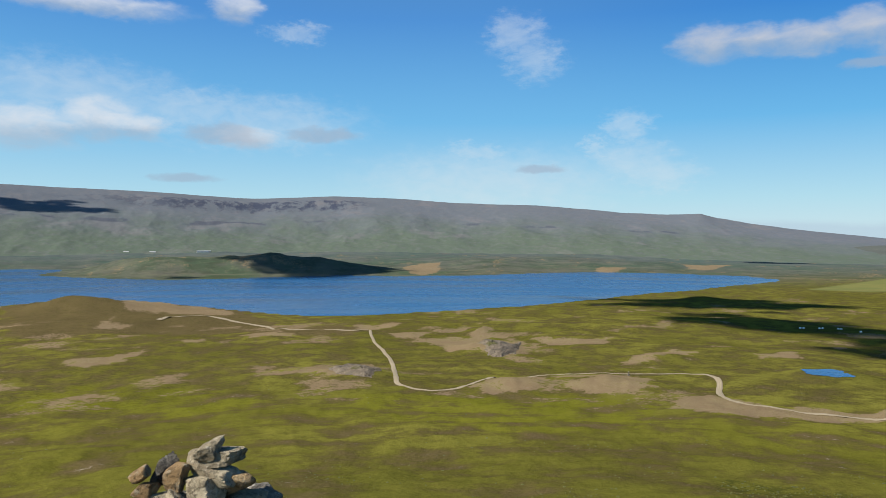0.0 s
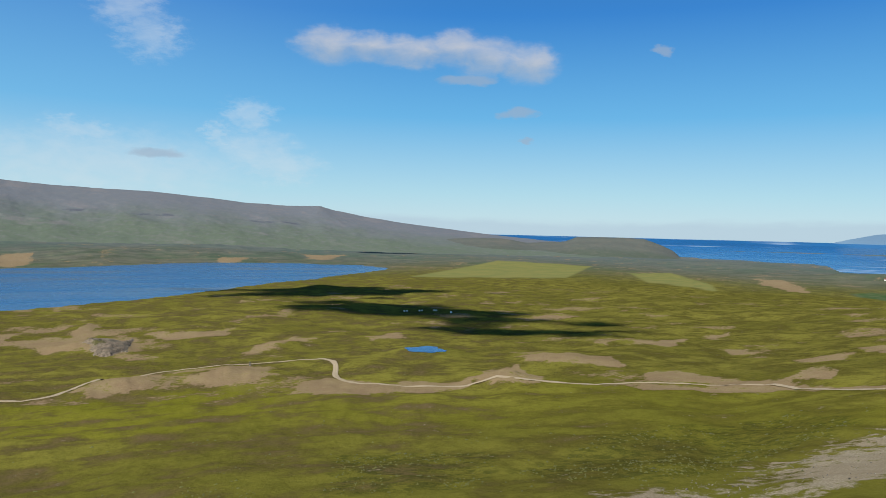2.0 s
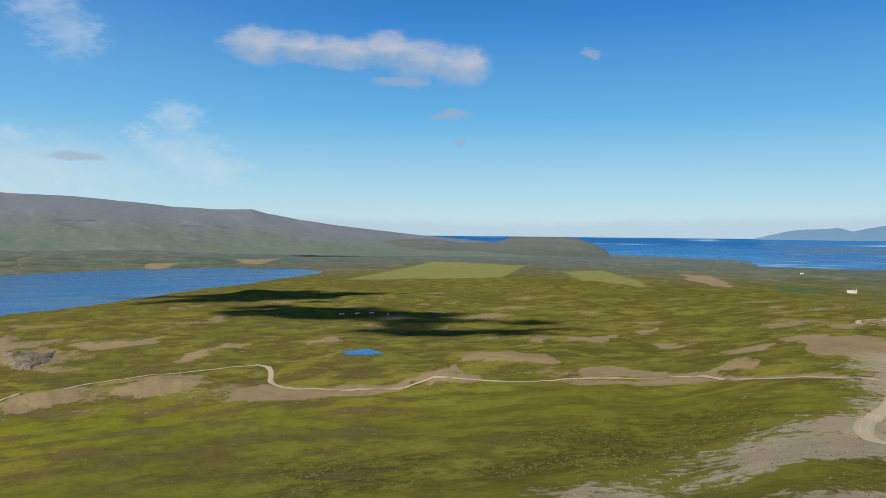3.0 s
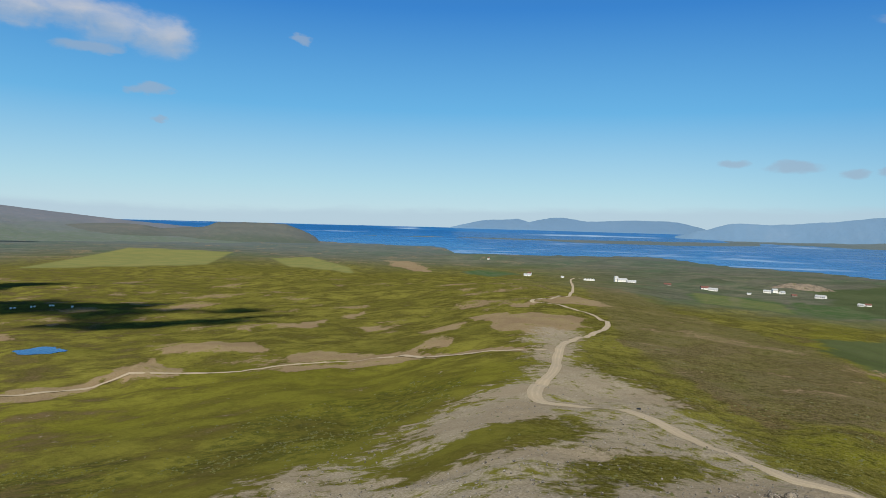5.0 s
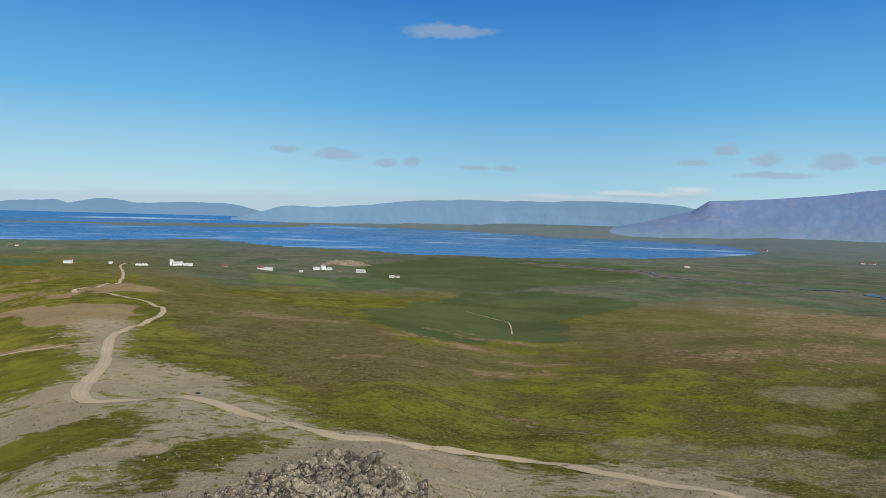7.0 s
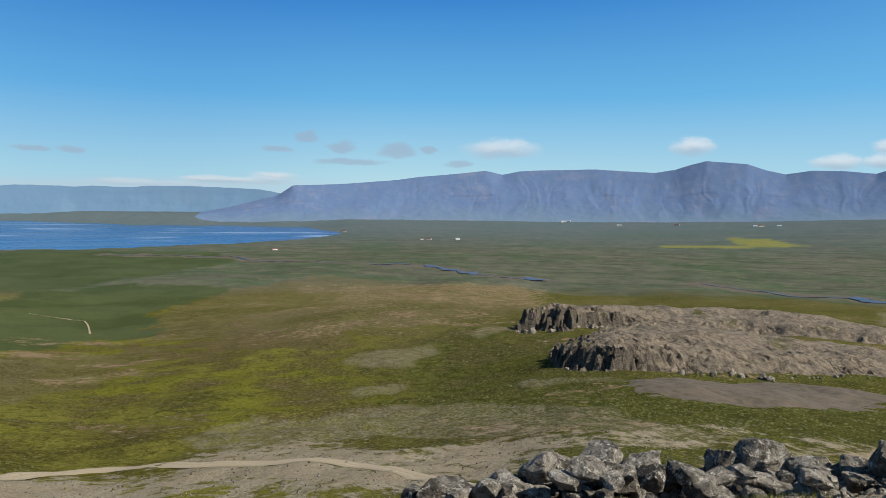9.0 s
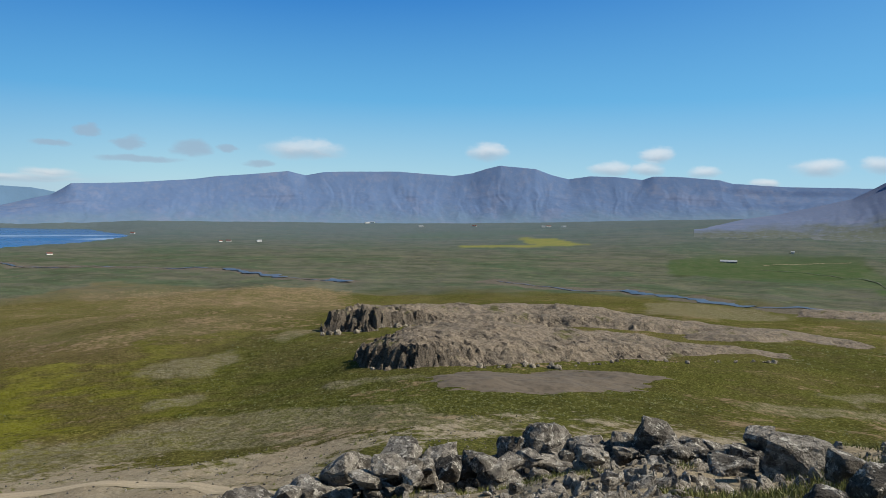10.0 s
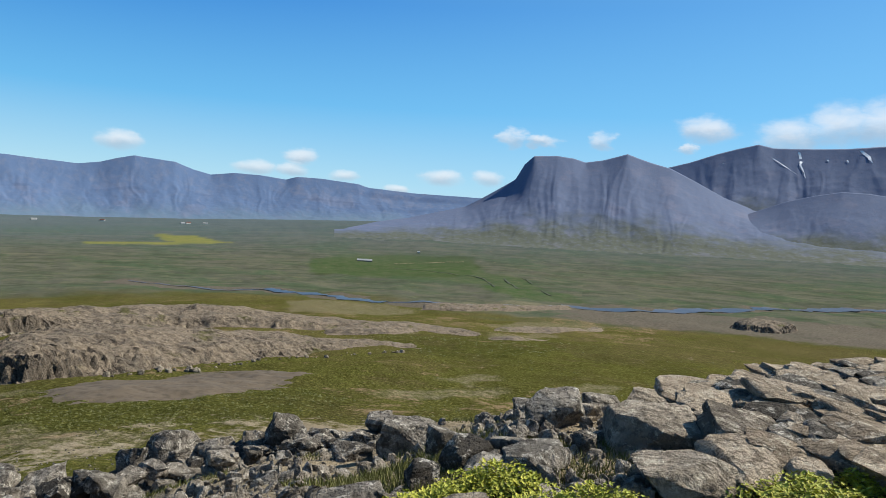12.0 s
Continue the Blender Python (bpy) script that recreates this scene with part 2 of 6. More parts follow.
def profile_table():
    """Depths on an even grid of bearing and log distance, rounded off between the given bearings."""
    knots = np.log(np.array(STEPS, float))
    fine = np.linspace(knots[0], knots[-1], 240)
    rows = []
    for az, depths in PROFILES:
        d = np.array(depths, float)
        slope = np.gradient(d, knots)
        k = np.clip(np.searchsorted(knots, fine) - 1, 0, len(knots) - 2)
        h = knots[k + 1] - knots[k]
        u = (fine - knots[k]) / h
        rows.append((2 * u ** 3 - 3 * u ** 2 + 1) * d[k] + (u ** 3 - 2 * u ** 2 + u) * h * slope[k] + (3 * u ** 2 - 2 * u ** 3) * d[k + 1] + (u ** 3 - u ** 2) * h * slope[k + 1])
    return knots[0], knots[-1], np.array(rows)


LOG0, LOG1, TABLE = profile_table()
BEARINGS = np.array([az for az, _ in PROFILES] + [260.0])
TABLE = np.vstack([TABLE, TABLE[:1]])


def base_depth(az, r):
    az = (az + 100) % 360 - 100
    k = np.clip(np.searchsorted(BEARINGS, az, side="right") - 1, 0, len(BEARINGS) - 2)
    u = (az - BEARINGS[k]) / (BEARINGS[k + 1] - BEARINGS[k])
    u = u * u * (3 - 2 * u)
    c = np.clip((np.log(np.maximum(r, 1.0)) - LOG0) / (LOG1 - LOG0), 0, 1) * (TABLE.shape[1] - 1)
    j = np.clip(np.floor(c).astype(int), 0, TABLE.shape[1] - 2)
    v = c - j
    return (TABLE[k, j] * (1 - u) + TABLE[k + 1, j] * u) * (1 - v) + (TABLE[k, j + 1] * (1 - u) + TABLE[k + 1, j + 1] * u) * v


# Knolls: bearing, distance, half width across and along the line of sight, height.
KNOLLS = [(-25, 1480, 190, 130, 30), (-6, 1500, 60, 60, -4), (-25, 2540, 200, 130, 30), (-21.5, 2560, 200, 140, 30), (-17.5, 2570, 220, 150, 30), (-13.5, 2570, 240, 150, 30), (-9.5, 2560, 200, 140, 34), (3, 2900, 300, 200, 22), (12, 3000, 400, 200, 18)]
KNOLLS += [(43.5, 1900, 190, 190, 8), (34.5, 3750, 190, 110, 12), (38.5, 3850, 170, 120, 10), (43.6, 3950, 150, 130, 20), (50, 3400, 400, 160, 12), (62, 2900, 300, 140, 18),
          (72, 3050, 300, 140, 14), (118, 690, 90, 60, 4), (84, 2150, 140, 60, 16), (79, 2200, 90, 50, 14), 
          (3.0, 760, 45, 60, 7), (3.0, 942, 22, 40, 6), (-7.4, 565, 32, 40, 5), (5.5, 510, 32, 34, 5), (13.5, 517, 36, 34, 6), (17.1, 692, 40, 30, 4), (35.0, 459, 28, 28, 6), (39.5, 561, 42, 32, 4), (57.8, 496, 24, 24, 4), (38.2, 598, 40, 30, 4)]


def ground_depth(x, y):
    """Depth of the land below the eye, in metres."""
    x, y = np.asarray(x, float), np.asarray(y, float)
    r = np.hypot(x, y)
    az = np.degrees(np.arctan2(x, y))
    az = (az + 100) % 360 - 100
    rt = true_range(r)
    d = base_depth(az, np.minimum(r, 1800))
    # the plain: in the west it climbs towards the ridge, in the north and east it is flat, in the south it climbs slowly
    west = ease(az, -110, -60) * (1 - ease(az, 8, 30))
    south = ease(az, 135, 175)
    plain = 160.0 - west * (18 + 52 * ease(rt, 2600, 5200)) - south * 158 * ease(rt, 2300, 5800) - (1 - west) * (1 - south) * ease(az, 76, 92) * 75 * ease(rt, 3600, 8500)
    w = ease(rt, 1500, 2300)
    d = d * (1 - w) + plain * w
    # hummocks
    d = d - fractal(x, y, 260, 4, 3) * 14 * ease(r, 250, 1200) * (1 - 0.75 * ease(rt, 1500, 3000) * (1 - west))
    d = d - fractal(x, y, 45, 4, 11) * 3.0 * ease(r, 60, 220) - fractal(x, y, 9, 3, 21) * 0.9 * ease(r, 14, 60) * (1 - 0.5 * ease(r, 300, 900))
    d = d - fractal(x, y, 2.2, 3, 31) * 0.28 * ease(r, 3, 7) * (1 - ease(r, 60, 200))
    for a, rr, across, along, high in KNOLLS:
        cx, cy = polar(a, rr)
        sx, sy = polar(a, 1.0)
        u, v = ((x - cx) * sy - (y - cy) * sx) / across, ((x - cx) * sx + (y - cy) * sy) / along
        q = u * u + v * v
        d = d - high * np.where(q < 4, np.exp(-1.4 * q), 0.0) * (1 + (0.6 if rr < 3500 else 0.2) * fractal(x, y, across * 0.5, 3, 51))
    px, py = polar(28.9, 622)
    still = 1 - ease(np.hypot((x - px) / 26, (y - py) / 26), 0.8, 1.9)
    d = d * (1 - still) + POND_DEPTH * still
    near = r > 1000
    if np.any(near):
        xs, ys, ds, rs, rts = x[near], y[near], d[near], r[near], rt[near]
        wob = fractal(xs, ys, 160, 4, 71) * 60
        lake = shore_distance(xs, ys, LAKE_SHORE) + wob * 0.6
        sea = shore_distance(xs, ys, SEA_SHORE) + wob
        spit = shore_distance(xs, ys, SPIT_SHORE) + wob * 0.3
        sea = np.where(spit < 0, -spit, np.minimum(np.abs(sea), np.maximum(spit, 0.1)) * np.sign(sea))
        ds = ds - np.maximum(ds - (LAKE_LEVEL - 1.5), 0) * (1 - ease(lake, 700, 1300))
        ds = np.where(lake < 400, np.where(lake > 0, LAKE_LEVEL + (ds - LAKE_LEVEL) * ease(lake, -10, 220), LAKE_LEVEL + 8 * ease(-lake, 0, 60)), ds)
        ds = ds - np.maximum(ds - (SEA_LEVEL - 3), 0) * (1 - ease(sea, 200, 500))
        ds = np.where(sea < 400, np.where(sea > 0, SEA_LEVEL + (ds - SEA_LEVEL) * ease(sea, -10, 300), SEA_LEVEL + 12 * ease(-sea, 0, 60)), ds)
        d = d.copy()
        d[near] = ds
    return d * r / np.maximum(rt, 1e-6)


def ground_z(x, y):
    return EYE - ground_depth(x, y)

# ---- materials ----


def material(name):
    m = bpy.data.materials.new(name)
    m.use_nodes = True
    return m, Nodes(m.node_tree)


def finish(n, colour, rough=0.9, bump=None, strength=0.5, distance=0.1, specular=0.3, **more):
    sockets = {"Base Color": colour, "Roughness": rough, "Specular IOR Level": specular}
    if bump is not None:
        sockets["Normal"] = n.add("ShaderNodeBump", {"Height": bump, "Strength": strength, "Distance": distance}).outputs[0]
    sockets.update(more)
    shader = n.add("ShaderNodeBsdfPrincipled", sockets)
    n.tree.links.new(shader.outputs[0], n.add("ShaderNodeOutputMaterial").inputs[0])
    return shader


def place(n):
    return n.add("ShaderNodeNewGeometry").outputs["Position"]


def make_ground():
    m, n = material("moorland")
    p = place(n)
    spot = lambda name: n.add("ShaderNodeAttribute", attribute_name=name).outputs["Fac"]
    big, mid, tuft = n.noise(p, 0.006, 5.0), n.noise(p, 0.035, 7.0, 0.65), n.noise(p, 0.22, 7.0, 0.72)
    fine, speck = n.noise(p, 1.1, 6.0, 0.75), n.noise(p, 3.7, 4.0, 0.75)
    grass = n.mix(n.step(big, 0.35, 0.65), rgb(0.109, 0.105, 0.019), rgb(0.166, 0.155, 0.030))
    grass = n.mix(n.step(mid, 0.40, 0.60), grass, rgb(0.080, 0.072, 0.016))
    grass = n.mix(n.math("MULTIPLY", spot("lush"), n.step(mid, 0.3, 0.6, 0.9, 0.45)), grass, rgb(0.134, 0.136, 0.013))
    grass = n.mix(n.step(n.math("ADD", spot("brown"), n.math("MULTIPLY", n.math("SUBTRACT", mid, 0.5), 2.2)), 0.25, 0.8), grass, rgb(0.110, 0.081, 0.041))
    grass = n.mix(n.math("MULTIPLY", spot("sedge"), 0.8), grass, n.mix(n.step(n.math("ADD", big, n.math("MULTIPLY", n.math("SUBTRACT", mid, 0.5), 0.8)), 0.4, 0.6), rgb(0.048, 0.054, 0.017), rgb(0.085, 0.074, 0.035)))
    wide = n.noise(p, 0.0035, 6.0, 0.62)
    split = n.add("ShaderNodeSeparateXYZ", {0: p})
    round_hill = n.add("ShaderNodeCombineXYZ", {0: n.math("MULTIPLY", n.math("ARCTAN2", split.outputs[0], split.outputs[1]), 9.0), 1: n.math("MULTIPLY", n.vec("LENGTH", p), 0.016), 2: 0.0}).outputs[0]
    strips = n.noise(round_hill, 1.0, 6.0, 0.68)  # strips of bog and hay that follow the valley's drains
    # valley greens are greyed and blued, part cover and part painted haze
    flats = n.mix(n.step(wide, 0.38, 0.60), rgb(0.056, 0.085, 0.055), rgb(0.094, 0.098, 0.080))
    flats = n.mix(n.step(big, 0.50, 0.62, 0.0, 0.7), flats, rgb(0.081, 0.081, 0.073))
    flats = n.mix(n.step(mid, 0.52, 0.64, 0.0, 0.5), flats, rgb(0.113, 0.133, 0.078))
    patchy = n.noise(p, 0.016, 7.0, 0.7)
    flats = n.mix(n.step(patchy, 0.50, 0.60, 0.0, 0.6), flats, rgb(0.048, 0.059, 0.042))
    flats = n.mix(n.step(patchy, 0.46, 0.38, 0.0, 0.6), flats, rgb(0.116, 0.118, 0.088))
    flats = n.mix(n.step(strips, 0.52, 0.62, 0.0, 0.65), flats, rgb(0.044, 0.060, 0.041))
    flats = n.mix(n.step(strips, 0.45, 0.36, 0.0, 0.55), flats, rgb(0.128, 0.123, 0.090))
    grass = n.mix(n.math("MULTIPLY", spot("valley"), 0.95), grass, flats)
    grass = n.mix(n.math("MULTIPLY", spot("dry"), n.step(n.math("ADD", mid, n.math("MULTIPLY", n.math("SUBTRACT", tuft, 0.5), 0.8)), 0.30, 0.62, 0.9, 0.35)), grass, n.mix(n.step(big, 0.4, 0.6), rgb(0.109, 0.095, 0.050), rgb(0.128, 0.102, 0.063)))
    grass = n.mix(n.math("MULTIPLY", spot("meadow"), 0.9), grass, n.mix(n.step(big, 0.4, 0.6), rgb(0.041, 0.060, 0.027), rgb(0.056, 0.075, 0.036)))
    grass = n.mix(spot("pasture"), grass, n.mix(n.step(mid, 0.4, 0.6), rgb(0.043, 0.078, 0.032), rgb(0.073, 0.096, 0.050)))
    # land turns blue-grey with distance: haze put into the ground colour
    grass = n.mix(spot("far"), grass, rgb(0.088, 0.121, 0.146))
    calm = n.math("SUBTRACT", n.math("SUBTRACT", 1.0, n.math("MULTIPLY", spot("sward"), 0.68)), n.math("MULTIPLY", 0.72, n.math("MAXIMUM", n.math("MAXIMUM", spot("meadow"), spot("pasture")), spot("valley"))))
    grass = n.mix(n.math("MULTIPLY", n.step(tuft, 0.50, 0.60, 0.0, 0.65), calm), grass, rgb(0.034, 0.036, 0.009))
    grass = n.mix(n.math("MULTIPLY", n.step(fine, 0.50, 0.60, 0.0, 0.75), n.math("MULTIPLY", calm, calm)), grass, rgb(0.192, 0.176, 0.059))
    grass = n.mix(n.math("MULTIPLY", n.step(speck, 0.52, 0.64, 0.0, 0.75), calm), grass, rgb(0.033, 0.031, 0.008))
    clump = n.add("ShaderNodeTexVoronoi", {"Vector": n.vec("ADD", p, n.vec("MULTIPLY", n.add("ShaderNodeTexNoise", {"Vector": p, "Scale": 0.5, "Detail": 3.0}).outputs["Color"], (1.6, 1.6, 0))), "Scale": 0.62, "Randomness": 1.0}).outputs["Distance"]
    # shade between the clumps is put into the colour as darker gaps
    tussock = n.math("MULTIPLY", n.step(clump, 0.30, 0.7, 0.0, 0.55), calm)
    grass = n.mix(n.math("MULTIPLY", tussock, n.step(mid, 0.38, 0.62, 0.25, 1.0)), grass, rgb(0.043, 0.040, 0.010))
    grass = n.mix(n.math("MULTIPLY", spot("tussock"), n.step(n.math("ADD", tuft, n.math("MULTIPLY", n.math("SUBTRACT", fine, 0.5), 0.6)), 0.44, 0.58, 0.0, 0.5)), grass, rgb(0.029, 0.037, 0.010))
    chips = n.math("MULTIPLY", spot("stony"), n.step(n.math("ADD", fine, n.math("MULTIPLY", n.math("SUBTRACT", tuft, 0.5), 0.9)), 0.40, 0.62, 0.15, 0.85))
    grass = n.mix(chips, grass, n.mix(n.step(speck, 0.4, 0.6), rgb(0.143, 0.122, 0.074), rgb(0.222, 0.199, 0.140)))
    silt = n.step(n.math("ADD", spot("silt"), n.math("MULTIPLY", n.math("SUBTRACT", mid, 0.5), 1.4)), 0.35, 0.75)
    grass = n.mix(n.math("MULTIPLY", silt, 0.85), grass, n.mix(n.step(tuft, 0.4, 0.6), rgb(0.083, 0.071, 0.059), rgb(0.129, 0.114, 0.097)))
    stripe = n.noise(n.vec("MULTIPLY", p, (0.01, 0.045, 1)), 1.0, 3.0)
    field = n.mix(n.step(stripe, 0.4, 0.6), rgb(0.166, 0.163, 0.059), rgb(0.134, 0.146, 0.054))
    grass = n.mix(spot("field"), grass, field)
    ragged = n.math("ADD", n.math("MULTIPLY", n.math("SUBTRACT", tuft, 0.5), 2.2), n.math("MULTIPLY", n.math("SUBTRACT", mid, 0.5), 1.5))
    earth = n.mix(n.step(fine, 0.35, 0.65), rgb(0.185, 0.138, 0.082), rgb(0.281, 0.214, 0.137))
    earth = n.mix(n.step(mid, 0.35, 0.65, 0.0, 0.7), earth, rgb(0.191, 0.135, 0.085))
    earth = n.mix(n.step(speck, 0.55, 0.7, 0.0, 0.5), earth, rgb(0.083, 0.066, 0.033))
    bare = n.step(n.math("ADD", spot("bare"), ragged), 0.42, 0.74)
    colour = n.mix(n.math("MULTIPLY", bare, 0.84), grass, earth)
    stones = n.noise(p, 2.3, 6.0, 0.8)
    scree = n.mix(n.step(stones, 0.38, 0.62), rgb(0.167, 0.142, 0.103), rgb(0.318, 0.277, 0.213))
    scree = n.mix(n.step(mid, 0.4, 0.65, 0.0, 0.5), scree, rgb(0.196, 0.153, 0.103))
    gravel = n.step(n.math("ADD", spot("gravel"), n.math("MULTIPLY", ragged, 1.0)), 0.36, 0.66)
    colour = n.mix(n.math("MULTIPLY", gravel, 0.93), colour, scree)
    relief = n.math("ADD", n.math("MULTIPLY", tuft, 0.6), n.math("SUBTRACT", n.math("MULTIPLY", fine, 0.3), n.math("MULTIPLY", clump, 0.28)))
    rugged = n.math("MULTIPLY", n.math("ADD", n.math("MULTIPLY", calm, 0.75), 0.12), n.math("SUBTRACT", 1.0, n.math("MULTIPLY", gravel, 0.35)))
    finish(n, colour, 0.95, relief, rugged, 1.6, 0.0)
    return m


def make_water(name, deep, ripple, pale=0.0, rough=None, gloss=0.5):
    m, n = material(name)
    p = n.vec("MULTIPLY", place(n), (1, 1, 0))
    split = n.add("ShaderNodeSeparateXYZ", {0: p})
    off = n.math("MULTIPLY", n.vec("LENGTH", p), 0.0075)  # long streaks that curve round the hill, as the shore does
    along = n.math("MULTIPLY", n.math("ARCTAN2", split.outputs[0], split.outputs[1]), 3.2)
    streak = n.noise(n.add("ShaderNodeCombineXYZ", {0: along, 1: off, 2: 0.0}).outputs[0], 1.0, 5.0, 0.6)
    colour = n.mix(n.step(streak, 0.35, 0.7), deep, rgb(deep[0] * 1.5, deep[1] * 1.25, deep[2] * 1.15))
    colour = n.mix(n.math("MULTIPLY", n.step(streak, 0.53, 0.62, 0.0, pale), n.step(n.noise(p, 0.0016, 3.0), 0.45, 0.6)), colour, rgb(0.281, 0.374, 0.499))
    finish(n, colour, rough or n.step(streak, 0.3, 0.7, 0.16, 0.34), n.noise(p, 0.02, 3.0, 0.5) if ripple else None, ripple, 4.0, gloss)
    return m


def make_mountain(name, low, high, scar, size=0.012, green=(0.15, 0.7), band=0.0):
    """Slopes of heath below, scree and lava above, tones mostly blued for distance haze, with dark cliff bands under
    the rim where band is given.
    """
    m, n = material(name)
    p = place(n)
    up = n.add("ShaderNodeAttribute", attribute_name="rise").outputs["Fac"]
    broad, grain = n.noise(p, size * 0.35, 5.0, 0.6), n.noise(n.vec("MULTIPLY", p, (1, 1, 0.6)), size * 2.2, 6.0, 0.65)
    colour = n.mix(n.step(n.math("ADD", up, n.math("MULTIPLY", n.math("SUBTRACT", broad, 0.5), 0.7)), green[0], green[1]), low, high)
    colour = n.mix(n.step(grain, 0.45, 0.72, 0.0, 0.42), colour, scar)
    colour = n.mix(n.step(broad, 0.56, 0.66, 0.0, 0.3), colour, rgb(scar[0] * 1.25, scar[1] * 1.15, scar[2] * 1.1))
    if band:
        crag = n.add("ShaderNodeAttribute", attribute_name="crag").outputs["Fac"]
        ragged = n.math("ADD", up, n.math("MULTIPLY", n.math("SUBTRACT", grain, 0.5), 0.16))
        rim = n.math("MULTIPLY", crag, n.math("MULTIPLY", n.step(ragged, 0.80, 0.85), n.step(ragged, 0.93, 0.89)))
        broken = n.step(n.noise(n.vec("MULTIPLY", p, (1, 1, 0.3)), size * 1.1, 5.0, 0.7), 0.42, 0.54)
        colour = n.mix(n.math("MULTIPLY", n.math("MULTIPLY", rim, broken), band), colour, rgb(high[0] * 0.45, high[1] * 0.47, high[2] * 0.6))
        lower = n.math("MULTIPLY", n.step(up, 0.57, 0.59), n.step(up, 0.63, 0.61))
        colour = n.mix(n.math("MULTIPLY", n.math("MULTIPLY", lower, n.step(broad, 0.52, 0.6)), band * 0.7), colour, rgb(high[0] * 0.5, high[1] * 0.52, high[2] * 0.62))
    if band:  # fans of pale scree below the rim
        fans = n.noise(n.vec("MULTIPLY", p, (1, 1, 0.1)), size * 2.0, 3.0, 0.6)
        colour = n.mix(n.math("MULTIPLY", n.math("MULTIPLY", n.step(up, 0.5, 0.8), n.step(fans, 0.5, 0.62)), n.step(broad, 0.42, 0.55, 0.0, 0.22)), colour, rgb(scar[0] * 1.2, scar[1] * 1.12, scar[2] * 1.08))
    finish(n, colour, 0.95, grain, 0.25, 7.0, 0.1)
    return m


def make_track():
    m, n = material("gravel_track")
    p = place(n)
    across = n.add("ShaderNodeAttribute", attribute_name="across").outputs["Fac"]
    grit, blotch = n.noise(p, 2.6, 4.0, 0.7), n.noise(p, 0.11, 4.0)
    colour = n.mix(n.step(grit, 0.3, 0.7), rgb(0.262, 0.212, 0.145), rgb(0.385, 0.326, 0.236))
    colour = n.mix(n.step(blotch, 0.4, 0.7, 0.0, 0.5), colour, rgb(0.315, 0.254, 0.171))
    ruts = n.step(n.math("ABSOLUTE", n.math("SUBTRACT", n.math("ABSOLUTE", across), 0.42)), 0.0, 0.3, 0.0, 0.4)
    colour = n.mix(ruts, colour, rgb(0.237, 0.192, 0.128))
    finish(n, colour, 0.95, grit, 0.4, 0.08, 0.15)
    return m


MOOR = make_ground()
LAKE = make_water("lake_water", rgb(0.008, 0.062, 0.180), 0.05)
SEA = make_water("sea_water", rgb(0.010, 0.078, 0.225), 0.05, 0.75)
RIVER = make_water("river_water", rgb(0.052, 0.068, 0.092), 0.0, 0.0, 0.34, 0.2)
# blue-grey haze is mixed into the ridge's heath and lava tones
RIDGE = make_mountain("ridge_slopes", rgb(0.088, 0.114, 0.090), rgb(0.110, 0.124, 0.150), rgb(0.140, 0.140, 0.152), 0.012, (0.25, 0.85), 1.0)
HEADLAND = make_mountain("headland_slopes", rgb(0.062, 0.080, 0.064), rgb(0.078, 0.088, 0.084), rgb(0.110, 0.105, 0.095), 0.012, (0.1, 0.7))
# distance haze over the east range is painted in as blue base colours
RANGE = make_mountain("hazed_range_slopes", rgb(0.109, 0.167, 0.244), rgb(0.093, 0.146, 0.264), rgb(0.149, 0.175, 0.251), 0.012, (0.05, 0.5), 0.35)
# upper two tones blued to stand for haze; the low green-brown is the slope's own
PEAKS = make_mountain("hazed_peak_slopes", rgb(0.086, 0.098, 0.080), rgb(0.108, 0.140, 0.228), rgb(0.142, 0.155, 0.222), 0.018, (0.22, 0.58))
# faintest ranges: all three tones are haze blue, not rock colour
DISTANCE = make_mountain("hazed_distance_slopes", rgb(0.092, 0.163, 0.257), rgb(0.097, 0.168, 0.261), rgb(0.110, 0.176, 0.261), 0.004)
TRACK = make_track()


